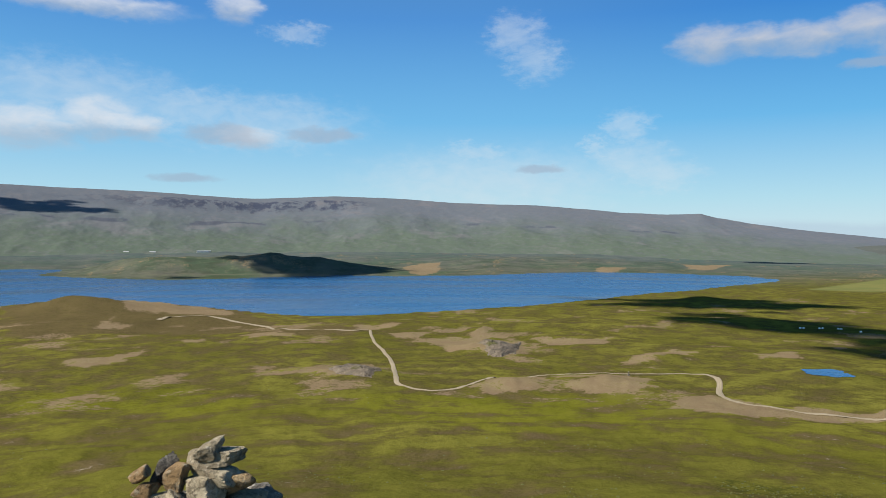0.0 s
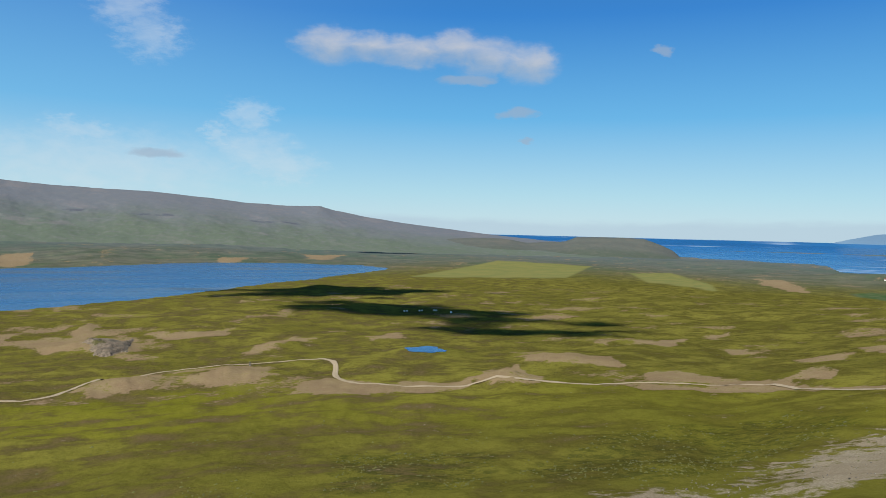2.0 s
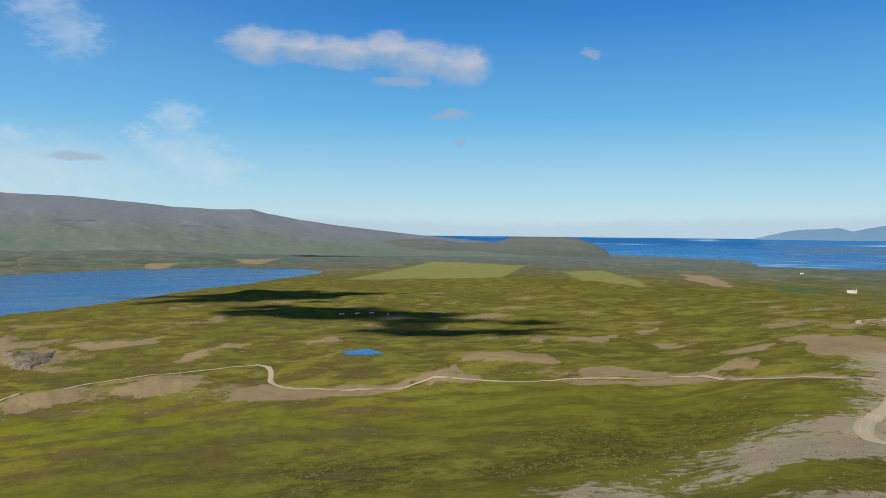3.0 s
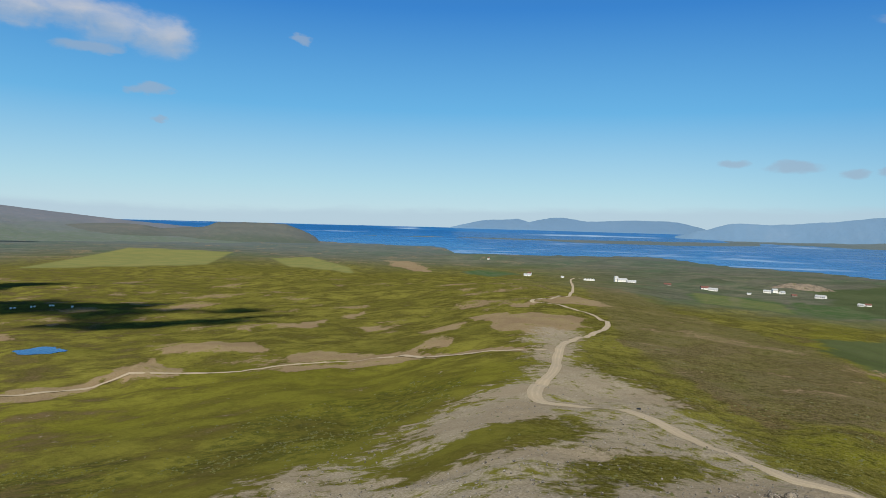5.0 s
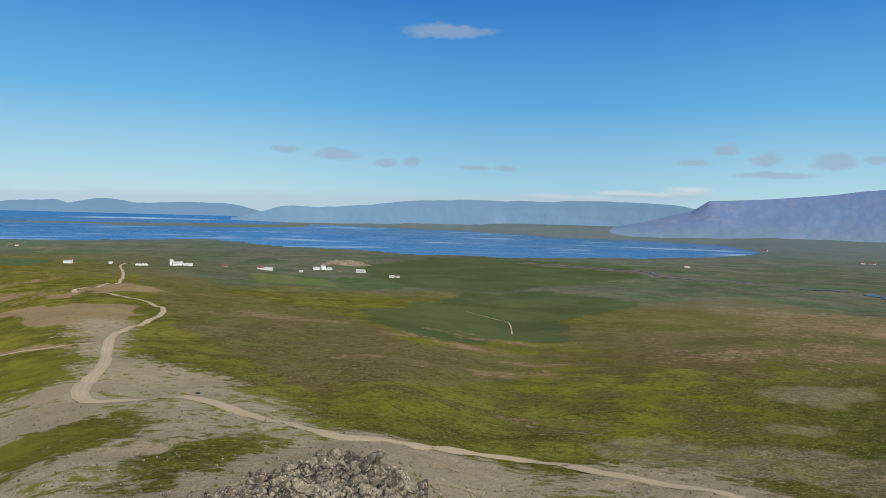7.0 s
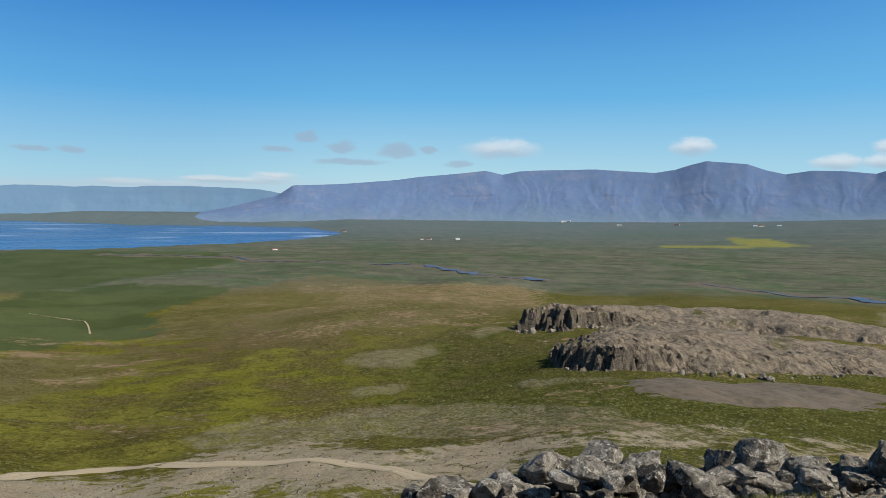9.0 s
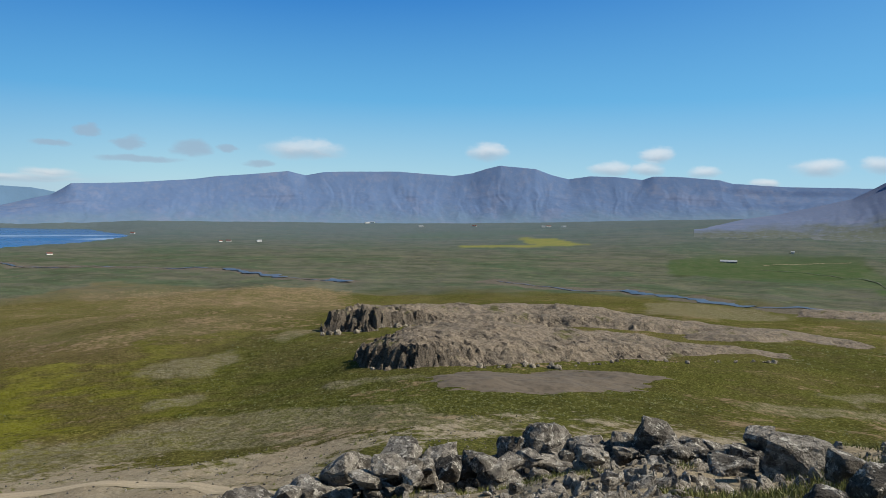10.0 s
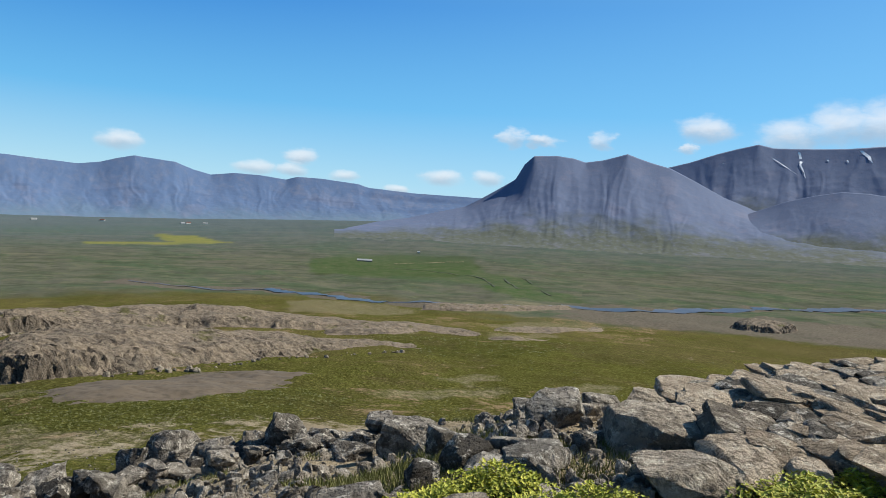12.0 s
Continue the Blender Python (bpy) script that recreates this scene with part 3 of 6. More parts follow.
def make_rock(name, shade, pale, lichen, size=1.0, crack=0.7):
    """Weathered lava: grey with darker pits, dusty tops and crusts of pale lichen."""
    m, n = material(name)
    p = n.vec("MULTIPLY", place(n), (size, size, size))
    tone = n.add("ShaderNodeObjectInfo").outputs["Random"]
    normal = n.add("ShaderNodeSeparateXYZ", {0: n.add("ShaderNodeNewGeometry").outputs["Normal"]}).outputs[2]
    blotch, grain, pits = n.noise(p, 1.3, 5.0, 0.6, 0.6), n.noise(p, 9.0, 6.0, 0.7), n.noise(p, 34.0, 4.0, 0.7)
    colour = n.mix(n.step(n.math("ADD", blotch, n.math("MULTIPLY", n.math("SUBTRACT", tone, 0.5), 0.3)), 0.35, 0.65), shade, pale)
    colour = n.mix(n.step(grain, 0.47, 0.62, 0.0, 0.75), colour, rgb(shade[0] * 0.5, shade[1] * 0.5, shade[2] * 0.5))
    spots = n.noise(p, 17.0, 5.0, 0.75)
    crust = n.math("MULTIPLY", n.step(n.noise(p, 6.5, 6.0, 0.75, 0.3), 0.52, 0.59), n.step(normal, -0.6, 0.2, 0.35, 1.0))
    colour = n.mix(n.math("MULTIPLY", crust, n.step(spots, 0.42, 0.58, 0.15, 0.95)), colour, lichen)
    colour = n.mix(n.step(pits, 0.58, 0.68, 0.0, 0.7), colour, rgb(shade[0] * 0.3, shade[1] * 0.3, shade[2] * 0.3))
    seam = n.add("ShaderNodeTexWave", {"Vector": p, "Scale": 0.9, "Distortion": 9.0, "Detail": 4.0, "Detail Scale": 1.4}, bands_direction="Z").outputs["Fac"]
    gap = n.step(seam, 0.0, 0.12, crack, 0.0)
    colour = n.mix(gap, colour, rgb(0.027, 0.023, 0.021))
    relief = n.math("SUBTRACT", n.math("ADD", n.math("MULTIPLY", grain, 0.9), n.math("ADD", n.math("MULTIPLY", pits, 0.35), blotch)), n.math("MULTIPLY", gap, 0.5))
    finish(n, colour, 0.92, relief, 1.0, 0.13 / size, 0.2)
    return m


def make_cliff():
    """Far outcrops of broken lava: darker where steep, tan gravel and turf where flat."""
    m, n = material("outcrop_rock")
    p = place(n)
    normal = n.add("ShaderNodeSeparateXYZ", {0: n.add("ShaderNodeNewGeometry").outputs["Normal"]}).outputs[2]
    broad, grain, fine = n.noise(p, 0.05, 5.0, 0.6), n.noise(p, 0.45, 6.0, 0.7), n.noise(p, 2.2, 4.0, 0.7)
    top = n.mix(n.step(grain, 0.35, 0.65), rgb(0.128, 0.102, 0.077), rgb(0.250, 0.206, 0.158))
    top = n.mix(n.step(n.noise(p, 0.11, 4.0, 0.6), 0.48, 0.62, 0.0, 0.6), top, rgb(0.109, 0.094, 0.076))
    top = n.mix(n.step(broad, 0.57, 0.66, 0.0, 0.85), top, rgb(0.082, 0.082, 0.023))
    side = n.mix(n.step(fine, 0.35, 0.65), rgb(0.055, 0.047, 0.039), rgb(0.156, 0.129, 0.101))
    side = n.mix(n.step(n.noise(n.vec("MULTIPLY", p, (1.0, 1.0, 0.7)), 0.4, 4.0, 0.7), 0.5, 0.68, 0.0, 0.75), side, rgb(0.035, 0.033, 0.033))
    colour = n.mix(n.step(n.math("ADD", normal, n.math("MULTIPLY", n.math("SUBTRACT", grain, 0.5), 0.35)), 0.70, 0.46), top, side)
    bent = n.vec("ADD", p, n.vec("MULTIPLY", n.add("ShaderNodeTexNoise", {"Vector": p, "Scale": 0.2, "Detail": 4.0}).outputs["Color"], (9.0, 9.0, 9.0)))
    joint = n.add("ShaderNodeTexVoronoi", {"Vector": bent, "Scale": 0.16, "Randomness": 1.0}, feature="DISTANCE_TO_EDGE").outputs["Distance"]
    split = n.math("MULTIPLY", n.step(joint, 0.10, 0.02), n.step(n.noise(p, 0.09, 3.0), 0.48, 0.62))
    colour = n.mix(n.math("MULTIPLY", split, 0.5), colour, rgb(0.047, 0.039, 0.033))
    colour = n.mix(n.step(fine, 0.55, 0.75, 0.0, 0.5), colour, rgb(0.281, 0.234, 0.176))
    finish(n, colour, 0.95, n.math("SUBTRACT", n.math("ADD", grain, n.math("MULTIPLY", fine, 0.35)), n.math("MULTIPLY", split, 0.6)), 1.0, 1.6, 0.15)
    return m


def make_plain(name, colour, vary=0.25, rough=0.7, scale=0.6):
    m, n = material(name)
    p = place(n)
    dirt = n.noise(p, scale, 4.0, 0.6)
    worn = n.mix(n.step(dirt, 0.4, 0.7), colour, rgb(colour[0] * (1 - vary), colour[1] * (1 - vary), colour[2] * (1 - vary)))
    finish(n, worn, rough, dirt, 0.15, 0.02, 0.3)
    return m


def make_leaf(name, young, old):
    m, n = material(name)
    p = place(n)
    island = n.add("ShaderNodeNewGeometry").outputs["Random Per Island"]
    colour = n.mix(island, young, old)
    colour = n.mix(n.step(n.noise(p, 7.0, 3.0), 0.45, 0.65, 0.0, 0.5), colour, rgb(old[0] * 0.6, old[1] * 0.7, old[2] * 0.6))
    finish(n, colour, 0.65, None, specular=0.35)
    return m


BASALT = make_rock("lava_boulder", rgb(0.065, 0.057, 0.048), rgb(0.286, 0.258, 0.222), rgb(0.582, 0.549, 0.487), 1.0, 0.35)
LEDGE = make_rock("ledge_rock", rgb(0.250, 0.200, 0.148), rgb(0.450, 0.375, 0.290), rgb(0.560, 0.500, 0.405), 0.9, 0.08)
SLAB = make_rock("weathered_slab", rgb(0.168, 0.141, 0.112), rgb(0.414, 0.358, 0.289), rgb(0.526, 0.476, 0.392), 0.9, 0.15)
RUST = make_rock("rusty_stone", rgb(0.328, 0.211, 0.105), rgb(0.437, 0.312, 0.179), rgb(0.429, 0.367, 0.265), 1.6, 0.3)
CAIRN = make_rock("cairn_stone", rgb(0.312, 0.257, 0.176), rgb(0.484, 0.413, 0.300), rgb(0.546, 0.491, 0.390), 1.6, 0.2)
CREST = make_rock("shattered_lava", rgb(0.090, 0.079, 0.064), rgb(0.284, 0.246, 0.194), rgb(0.508, 0.456, 0.373))
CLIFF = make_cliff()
BANK = make_plain("gravel_bank", rgb(0.105, 0.083, 0.060), 0.4, 0.95, 0.35)
SNOW = make_plain("old_snow", rgb(0.80, 0.84, 0.90), 0.1, 0.6, 0.05)
WHITE_WALL = make_plain("white_wall", rgb(0.62, 0.62, 0.60), 0.15)
RED_ROOF = make_plain("dark_red_roof", rgb(0.125, 0.055, 0.043), 0.3)
GREY_ROOF = make_plain("grey_iron_roof", rgb(0.328, 0.343, 0.359), 0.2, 0.45)
DARK_GAP = make_plain("dark_window", rgb(0.023, 0.027, 0.035), 0.2, 0.2)
WRAP = make_plain("white_bale_wrap", rgb(0.80, 0.80, 0.78), 0.1, 0.4)
DITCH = make_plain("ditch_turf", rgb(0.055, 0.070, 0.039), 0.4, 0.95, 0.1)
POST = make_plain("grey_post", rgb(0.187, 0.172, 0.148), 0.3, 0.8, 6.0)


def make_cloud():
    m, n = material("cloud_white")
    thin = n.step(n.noise(place(n), 0.012, 5.0, 0.65), 0.42, 0.62, 0.55, 0.05)
    mixed = n.add("ShaderNodeMixShader", {0: thin, 1: n.add("ShaderNodeBsdfDiffuse", {"Color": rgb(0.9, 0.9, 0.9)}).outputs[0], 2: n.add("ShaderNodeBsdfTransparent").outputs[0]})
    n.tree.links.new(mixed.outputs[0], n.add("ShaderNodeOutputMaterial").inputs[0])
    return m


CLOUD = make_cloud()
LEAF = make_leaf("shrub_leaf", rgb(0.406, 0.390, 0.039), rgb(0.257, 0.289, 0.031))
BLADE = make_leaf("grass_blade", rgb(0.156, 0.156, 0.047), rgb(0.094, 0.105, 0.023))
SEDGE = make_leaf("sedge_tuft", rgb(0.100, 0.102, 0.022), rgb(0.055, 0.058, 0.015))
STEM = make_plain("shrub_stem", rgb(0.094, 0.070, 0.039), 0.3, 0.8, 30.0)

# ---- large structure: ground, water, mountains, tracks ----


def sheet(name, verts, rows, cols, mat, closed=False, smooth=True, attributes=()):
    """A grid of rows x cols points as one mesh."""
    i, j = np.meshgrid(np.arange(rows - 1), np.arange(cols if closed else cols - 1), indexing="ij")
    i, j = i.ravel(), j.ravel()
    k = (j + 1) % cols
    quads = np.stack([i * cols + j, i * cols + k, (i + 1) * cols + k, (i + 1) * cols + j], 1).astype(np.int32)
    mesh = bpy.data.meshes.new(name)
    mesh.vertices.add(len(verts))
    mesh.vertices.foreach_set("co", np.ascontiguousarray(verts, np.float32).ravel())
    mesh.loops.add(quads.size)
    mesh.loops.foreach_set("vertex_index", quads.ravel())
    mesh.polygons.add(len(quads))
    mesh.polygons.foreach_set("loop_start", np.arange(0, quads.size, 4, dtype=np.int32))
    mesh.polygons.foreach_set("use_smooth", np.full(len(quads), smooth))
    mesh.update(calc_edges=True)
    for key, values in attributes:
        mesh.attributes.new(key, "FLOAT", "POINT").data.foreach_set("value", np.asarray(values, np.float32).ravel())
    mesh.materials.append(mat)
    return new(name, mesh)


# Ground cover: outlines as bearing and distance.
GRAVEL_RIDGE = [(44, 60), (47, 112), (56.3, 150), (62.5, 214), (65.5, 340), (66.5, 520), (68.3, 520), (69, 340), (74.4, 255), (79, 175), (84.8, 150), (91.8, 140), (97, 150), (105, 125), (100, 40), (80, 20), (55, 25)]
FIELD_WEST = [(26.9, 2036), (34.2, 3000), (41.6, 2850), (39.6, 2169)]
FIELD_BAY = [(77.4, 1800), (80.5, 1805), (83.6, 1640), (84.6, 1320), (80.5, 1380), (78.2, 1350)]
FIELD_BARN = [(158.1, 1956), (158.3, 2517), (160.9, 2772), (165.4, 2825), (170.7, 2727), (172.3, 2306), (175.2, 2100), (177, 1742), (172, 1830), (164.4, 1883)]
FIELD_SOUTH = [(189.2, 3379), (191.9, 3626), (193.1, 3800), (195.8, 3850), (206, 3900), (206, 3600), (200.6, 3600), (194.4, 3525), (191.4, 3476)]
FIELD_NORTH = [(44.5, 2516), (47.5, 2701), (50.5, 2247), (50.9, 2050), (45.8, 2149)]
TURF_STRIPS = [[(53.4, 122), (60.8, 131), (65.3, 146), (69.6, 172), (70.1, 163), (65.4, 128), (60.8, 115), (55.1, 108)], [(53, 165), (60.6, 214), (63.5, 250), (62.6, 240), (58.9, 190), (55.2, 150)],
               [(71.4, 107), (74.9, 119), (78.5, 124), (75, 105), (70.2, 76), (65.1, 66), (69.3, 91)]]

# Outlines of ground cover, as bearing and distance.
OUTLINES = {}


def outlines(kind, *shapes):
    OUTLINES.setdefault(kind, []).extend(shapes)


outlines("bare",
         [(-24.7, 1647), (-21.4, 1806), (-19.8, 1503), (-17.0, 1388), (-16.1, 1257), (-19.8, 1314), (-23.8, 1356)],
         [(-26.4, 1132), (-24.9, 1285), (-24.3, 1113), (-22.6, 1101), (-25.7, 1081)],
         [(-21.3, 885), (-18.0, 908), (-19.0, 825)],
         [(-16.1, 942), (-13.6, 966), (-12.3, 921), (-15.3, 883)],
         [(-7.0, 1023), (-3.8, 1029), (-4.3, 1004), (-6.5, 949)],
         [(-4.3, 921), (-0.4, 952), (-2.0, 872), (-3.8, 873)],
         [(-2.4, 850), (0.8, 880), (3.9, 854), (6.7, 830), (6.7, 765), (5.3, 699), (3.0, 727), (0.3, 724), (-0.6, 806)],
         [(1.7, 911), (3.0, 999), (4.6, 970), (4.4, 875), (2.1, 865)],
         [(7.1, 864), (9.8, 859), (13.5, 877), (12.4, 807), (8.9, 810)])
outlines("bare",
         [(14.2, 659), (15.4, 690), (17.9, 753), (20.0, 744), (17.9, 692), (15.0, 651)],
         [(9.8, 491), (12.0, 552), (14.6, 578), (16.9, 553), (16.3, 496), (13.3, 472)],
         [(9.1, 579), (13.3, 580), (14.4, 572), (9.8, 544)],
         [(1.7, 490), (4.4, 559), (7.6, 571), (8.7, 524), (6.7, 481), (3.5, 474)],
         [(17.6, 446), (20.4, 482), (22.0, 476), (25.1, 443), (27.7, 456), (32.1, 457), (32.1, 434), (27.7, 413), (24.0, 400), (20.8, 399), (18.4, 417)],
         [(23.7, 737), (26.2, 778), (27.1, 746), (24.3, 720)],
         [(-11.4, 600), (-8.3, 647), (-5.6, 646), (-4.7, 557), (-7.4, 536), (-10.5, 573)])
outlines("bare",
         [(-28.6, 764), (-24.9, 788), (-23.0, 794), (-24.2, 732), (-26.8, 707)])
outlines("bare",
         [(35.0, 607), (38.8, 613), (43.3, 609), (44.0, 551), (40.6, 540), (36.6, 556)],
         [(31.3, 458), (33.8, 527), (36.1, 545), (38.4, 464), (37.1, 435)],
         [(23.6, 751), (26.1, 772), (27.0, 736), (24.7, 723)],
         [(45.9, 747), (48.7, 806), (48.1, 719)],
         [(51.4, 742), (53.1, 754), (53.4, 688), (51.9, 683)],
         [(54.9, 610), (59.6, 612), (60.5, 555), (57.0, 584)],
         [(55.9, 474), (57.0, 541), (59.5, 475), (59.0, 451)],
         [(60.2, 663), (63.2, 694), (63.4, 628), (60.7, 619)],
         [(63.7, 814), (65.5, 830), (65.5, 708), (64.2, 707)],
         [(40.4, 733), (43.3, 764), (42.9, 715)],
         [(48.9, 851), (52.0, 903), (51.0, 833)])
outlines("bare",
         [(58.3, 1145), (60.5, 1164), (60.0, 1105)],
         [(46.0, 516), (48.5, 547), (52.7, 498), (56.3, 451), (55.5, 429), (51.1, 468), (46.8, 474)],
         [(52.8, 2697), (56.5, 2687), (56.8, 2191), (55.0, 2362)],
         [(45.2, 751), (48.2, 744), (47.8, 704)],
         [(62.1, 646), (65.1, 684), (69.2, 669), (69.9, 578), (66.5, 442), (62.4, 531)],
         [(64.8, 837), (68.7, 1099), (71.9, 828), (68.7, 824)],
         [(45.5, 451), (51.9, 467), (57.1, 451), (65.1, 388), (64.7, 367), (56.2, 428), (51.9, 434), (45.9, 423)],
         [(-2.9, 2772), (-1.1, 2914), (0.5, 2697), (-0.9, 2345), (-2.3, 2371)],
         [(11.7, 2772), (14.3, 2777), (13.2, 2576)],
         [(18.1, 3056), (21.7, 3142), (20.3, 2798)])
outlines("bare")
outlines("heath",
         [(-31.9, 1573), (-29.9, 1773), (-27.5, 1987), (-24.5, 1980), (-21.0, 1786), (-18.6, 1559), (-15.7, 1361), (-13.6, 1134), (-6.5, 1006), (-6.5, 932), (-12.7, 921), (-16.1, 984), (-21.1, 1031), (-25.7, 1001), (-29.9, 1017), (-32.0, 1023)],
         [(80.6, 435), (84.3, 431), (88.0, 338), (87.1, 294), (83.0, 318), (81.1, 377)],
         [(88.9, 403), (92.9, 481), (96.3, 475), (94.8, 392), (91.2, 330), (89.4, 348)],
         [(85.3, 285), (89.4, 289), (90.6, 276), (87.1, 253)],
         [(99.1, 651), (102.5, 589), (106.2, 481), (107.0, 512), (108.5, 654), (112.9, 533), (117.0, 546), (117.1, 422), (114.8, 411), (111.9, 439), (108.2, 464), (105.8, 442), (101.3, 513)])
outlines("heath",
         [(71.2, 518), (74.7, 465), (81.0, 644), (81.9, 554), (77.4, 441), (72.1, 444)],
         [(76.5, 418), (81.1, 311), (84.9, 239), (83.0, 230), (78.4, 296)],
         [(84.2, 536), (88.4, 533), (91.3, 461), (96.0, 467), (92.4, 346), (89.4, 289), (86.2, 285), (84.2, 295)],
         [(125.5, 522), (126.1, 1120), (128.7, 1376), (131.7, 1456), (132.4, 1138), (130.0, 594)],
         [(112.5, 1432), (116.1, 1632), (118.4, 1525), (115.2, 1255)],
         [(120.3, 571), (123.9, 635), (125.7, 540), (121.6, 482)],
         [(99.3, 562), (102.7, 597), (108.0, 484), (114.4, 419), (116.2, 443), (112.5, 503), (106.2, 589)])
outlines("stony",
         [(103.6, 183), (109.9, 218), (115.4, 214), (121.8, 225), (128.9, 211), (135.7, 192), (140.1, 168), (139.0, 145), (132.9, 142), (121.8, 171), (112.6, 159), (106.3, 166)],
         [(118.0, 383), (123.9, 424), (124.8, 400), (121.7, 336), (119.4, 339), (116.7, 354)],
         [(126.1, 451), (128.8, 487), (130.9, 480), (127.9, 426)],
         [(117.2, 282), (121.7, 288), (121.7, 265), (118.1, 253)],
         [(130.6, 250), (138.1, 240), (139.3, 232), (132.8, 234)],
         [(163.6, 226), (168.2, 248), (174.6, 259), (172.8, 250), (167.3, 220)],
         [(173.0, 932), (177.0, 1093), (181.9, 1101), (181.4, 1001), (174.3, 848)],
         [(172.5, 544), (176.6, 861), (178.4, 834), (174.4, 499)])
outlines("stony",
         [(159.4, 597), (163.4, 750), (167.5, 839), (167.1, 525), (164.8, 494), (160.7, 542)],
         [(167.4, 1248), (174.2, 1459), (179.6, 1519), (175.6, 1246), (170.6, 1205)],
         [(137.2, 168), (141.3, 157), (146.6, 148), (146.3, 138), (140.6, 136), (137.2, 142)],
         [(179.1, 266), (180.8, 288), (183.4, 297), (181.3, 258)],
         [(169.1, 271), (172.2, 299), (173.6, 290), (171.4, 263)])
outlines("lush",
         [(98.5, 330), (100.6, 393), (108.9, 357), (115.3, 401), (119.0, 327), (123.5, 296), (118.5, 258), (112.6, 223), (109.0, 220), (109.8, 280), (106.2, 307), (102.7, 301)],
         [(86.3, 539), (91.3, 518), (100.1, 692), (102.3, 615), (95.2, 485), (90.2, 464)],
         [(102.7, 231), (106.3, 241), (109.9, 225), (106.3, 202), (103.6, 194)],
         [(84.2, 260), (89.4, 222), (95.2, 228), (91.3, 199), (84.2, 196)],
         [(153.0, 305), (163.0, 366), (164.9, 310), (174.5, 372), (179.0, 331), (173.2, 294), (168.1, 275), (160.9, 241), (160.0, 268)],
         [(85.5, 1363), (88.3, 1205), (90.1, 836), (92.9, 553), (88.4, 519), (85.6, 699)])
outlines("lush",
         [(91.5, 755), (97.3, 775), (101.6, 801), (104.6, 576), (99.1, 606), (92.9, 519)],
         [(-8.3, 457), (0.8, 459), (9.8, 465), (17.1, 426), (16.3, 330), (5.3, 294), (-3.8, 359)],
         [(-32.0, 631), (-24.9, 611), (-17.0, 517), (-13.6, 420), (-21.1, 410), (-32.0, 506)])
outlines("tussock",
         [(101.5, 254), (104.3, 288), (108.7, 289), (109.9, 279), (107.6, 236), (103.6, 227)],
         [(117.1, 352), (126.1, 495), (131.8, 551), (134.7, 422), (134.0, 270), (126.2, 286), (120.8, 300)],
         [(119.5, 228), (126.2, 273), (139.6, 228), (148.6, 216), (148.6, 172), (138.9, 169), (128.5, 212)],
         [(103.2, 288), (108.0, 275), (109.4, 254), (106.2, 250), (103.6, 262)],
         [(140.5, 208), (153.5, 229), (160.9, 233), (162.8, 203), (155.7, 166), (147.4, 157), (139.9, 166)],
         [(163.4, 455), (169.8, 568), (174.4, 492), (178.9, 481), (177.1, 404), (168.1, 346)],
         [(152.0, 1034), (156.2, 1081), (158.9, 966), (158.0, 616), (153.7, 576), (152.0, 627)])
outlines("tussock",
         [(35.3, 166), (43.4, 252), (56.0, 309), (61.6, 270), (54.1, 205), (47.9, 146)],
         [(20.9, 142), (21.7, 214), (28.1, 215), (34.8, 206), (32.7, 144)])
outlines("meadow",
         [(86.1, 804), (94.5, 1425), (99.3, 1556), (106.8, 1492), (108.1, 1473), (105.2, 1172), (102.4, 1038), (103.2, 706), (99.1, 731), (92.9, 534), (88.8, 542), (86.6, 695)],
         [(85.4, 2116), (94.4, 2829), (107.0, 2515), (108.2, 2096), (99.3, 1588), (94.5, 1425), (90.1, 1467)],
         [(158.5, 2566), (164.9, 2829), (170.9, 2845), (171.8, 2332), (167.8, 1951), (158.7, 1912)])
outlines("green",
         [(77.3, 1776), (80.4, 1833), (80.5, 1307), (77.5, 1376)],
         [(80.5, 1840), (83.6, 1783), (84.8, 1266), (80.9, 1295)],
         [(85.0, 1591), (87.8, 1635), (89.6, 1440), (85.5, 1271)],
         [(59.4, 2211), (61.7, 2384), (64.4, 2123), (61.7, 2020)],
         [(183.2, 3687), (189.0, 4140), (194.7, 3896), (200.6, 3961), (200.6, 3680), (194.8, 3633), (187.0, 3633)],
         [(136.8, 3721), (143.8, 3868), (148.9, 3701), (142.3, 3502), (136.8, 3438)],
         [(172.3, 1783), (178.7, 1712), (180.5, 1573), (174.2, 1545)],
         [(84.3, 1799), (87.7, 1690), (90.9, 1500), (86.3, 1386), (84.3, 1432)])

outlines("dry",
         [(102.2, 699), (102.5, 993), (107.9, 1401), (115.2, 1660), (120.6, 1548), (126.0, 1464), (131.7, 1475), (132.2, 1120), (129.6, 561), (126.1, 526), (121.6, 486), (114.8, 504), (106.2, 610)],
         [(69.0, 1641), (74.6, 1207), (85.6, 699), (88.4, 473), (94.7, 518), (102.5, 571), (94.9, 305), (85.8, 254), (78.4, 296), (72.1, 529)])
outlines("stony",
         [(156.2, 1196), (158.8, 1292), (165.1, 1207), (167.9, 1203), (160.7, 951), (157.1, 1040)],
         [(168.3, 1243), (174.2, 1451), (179.2, 1508), (175.6, 1257)])
outlines("field",
         [(147.1, 3451), (148.9, 3394), (152.1, 3096), (147.7, 3085)],
         [(142.3, 3056), (147.7, 3085), (152.0, 3096), (147.7, 3001), (142.4, 2951)])

outlines("heath",
         [(178.9, 446), (186.6, 901), (195.1, 1230), (201.0, 1419), (201.1, 947), (191.5, 536), (183.3, 400)],
         [(183.1, 1276), (189.3, 1290), (195.1, 1218), (187.4, 1063), (182.3, 1134)])


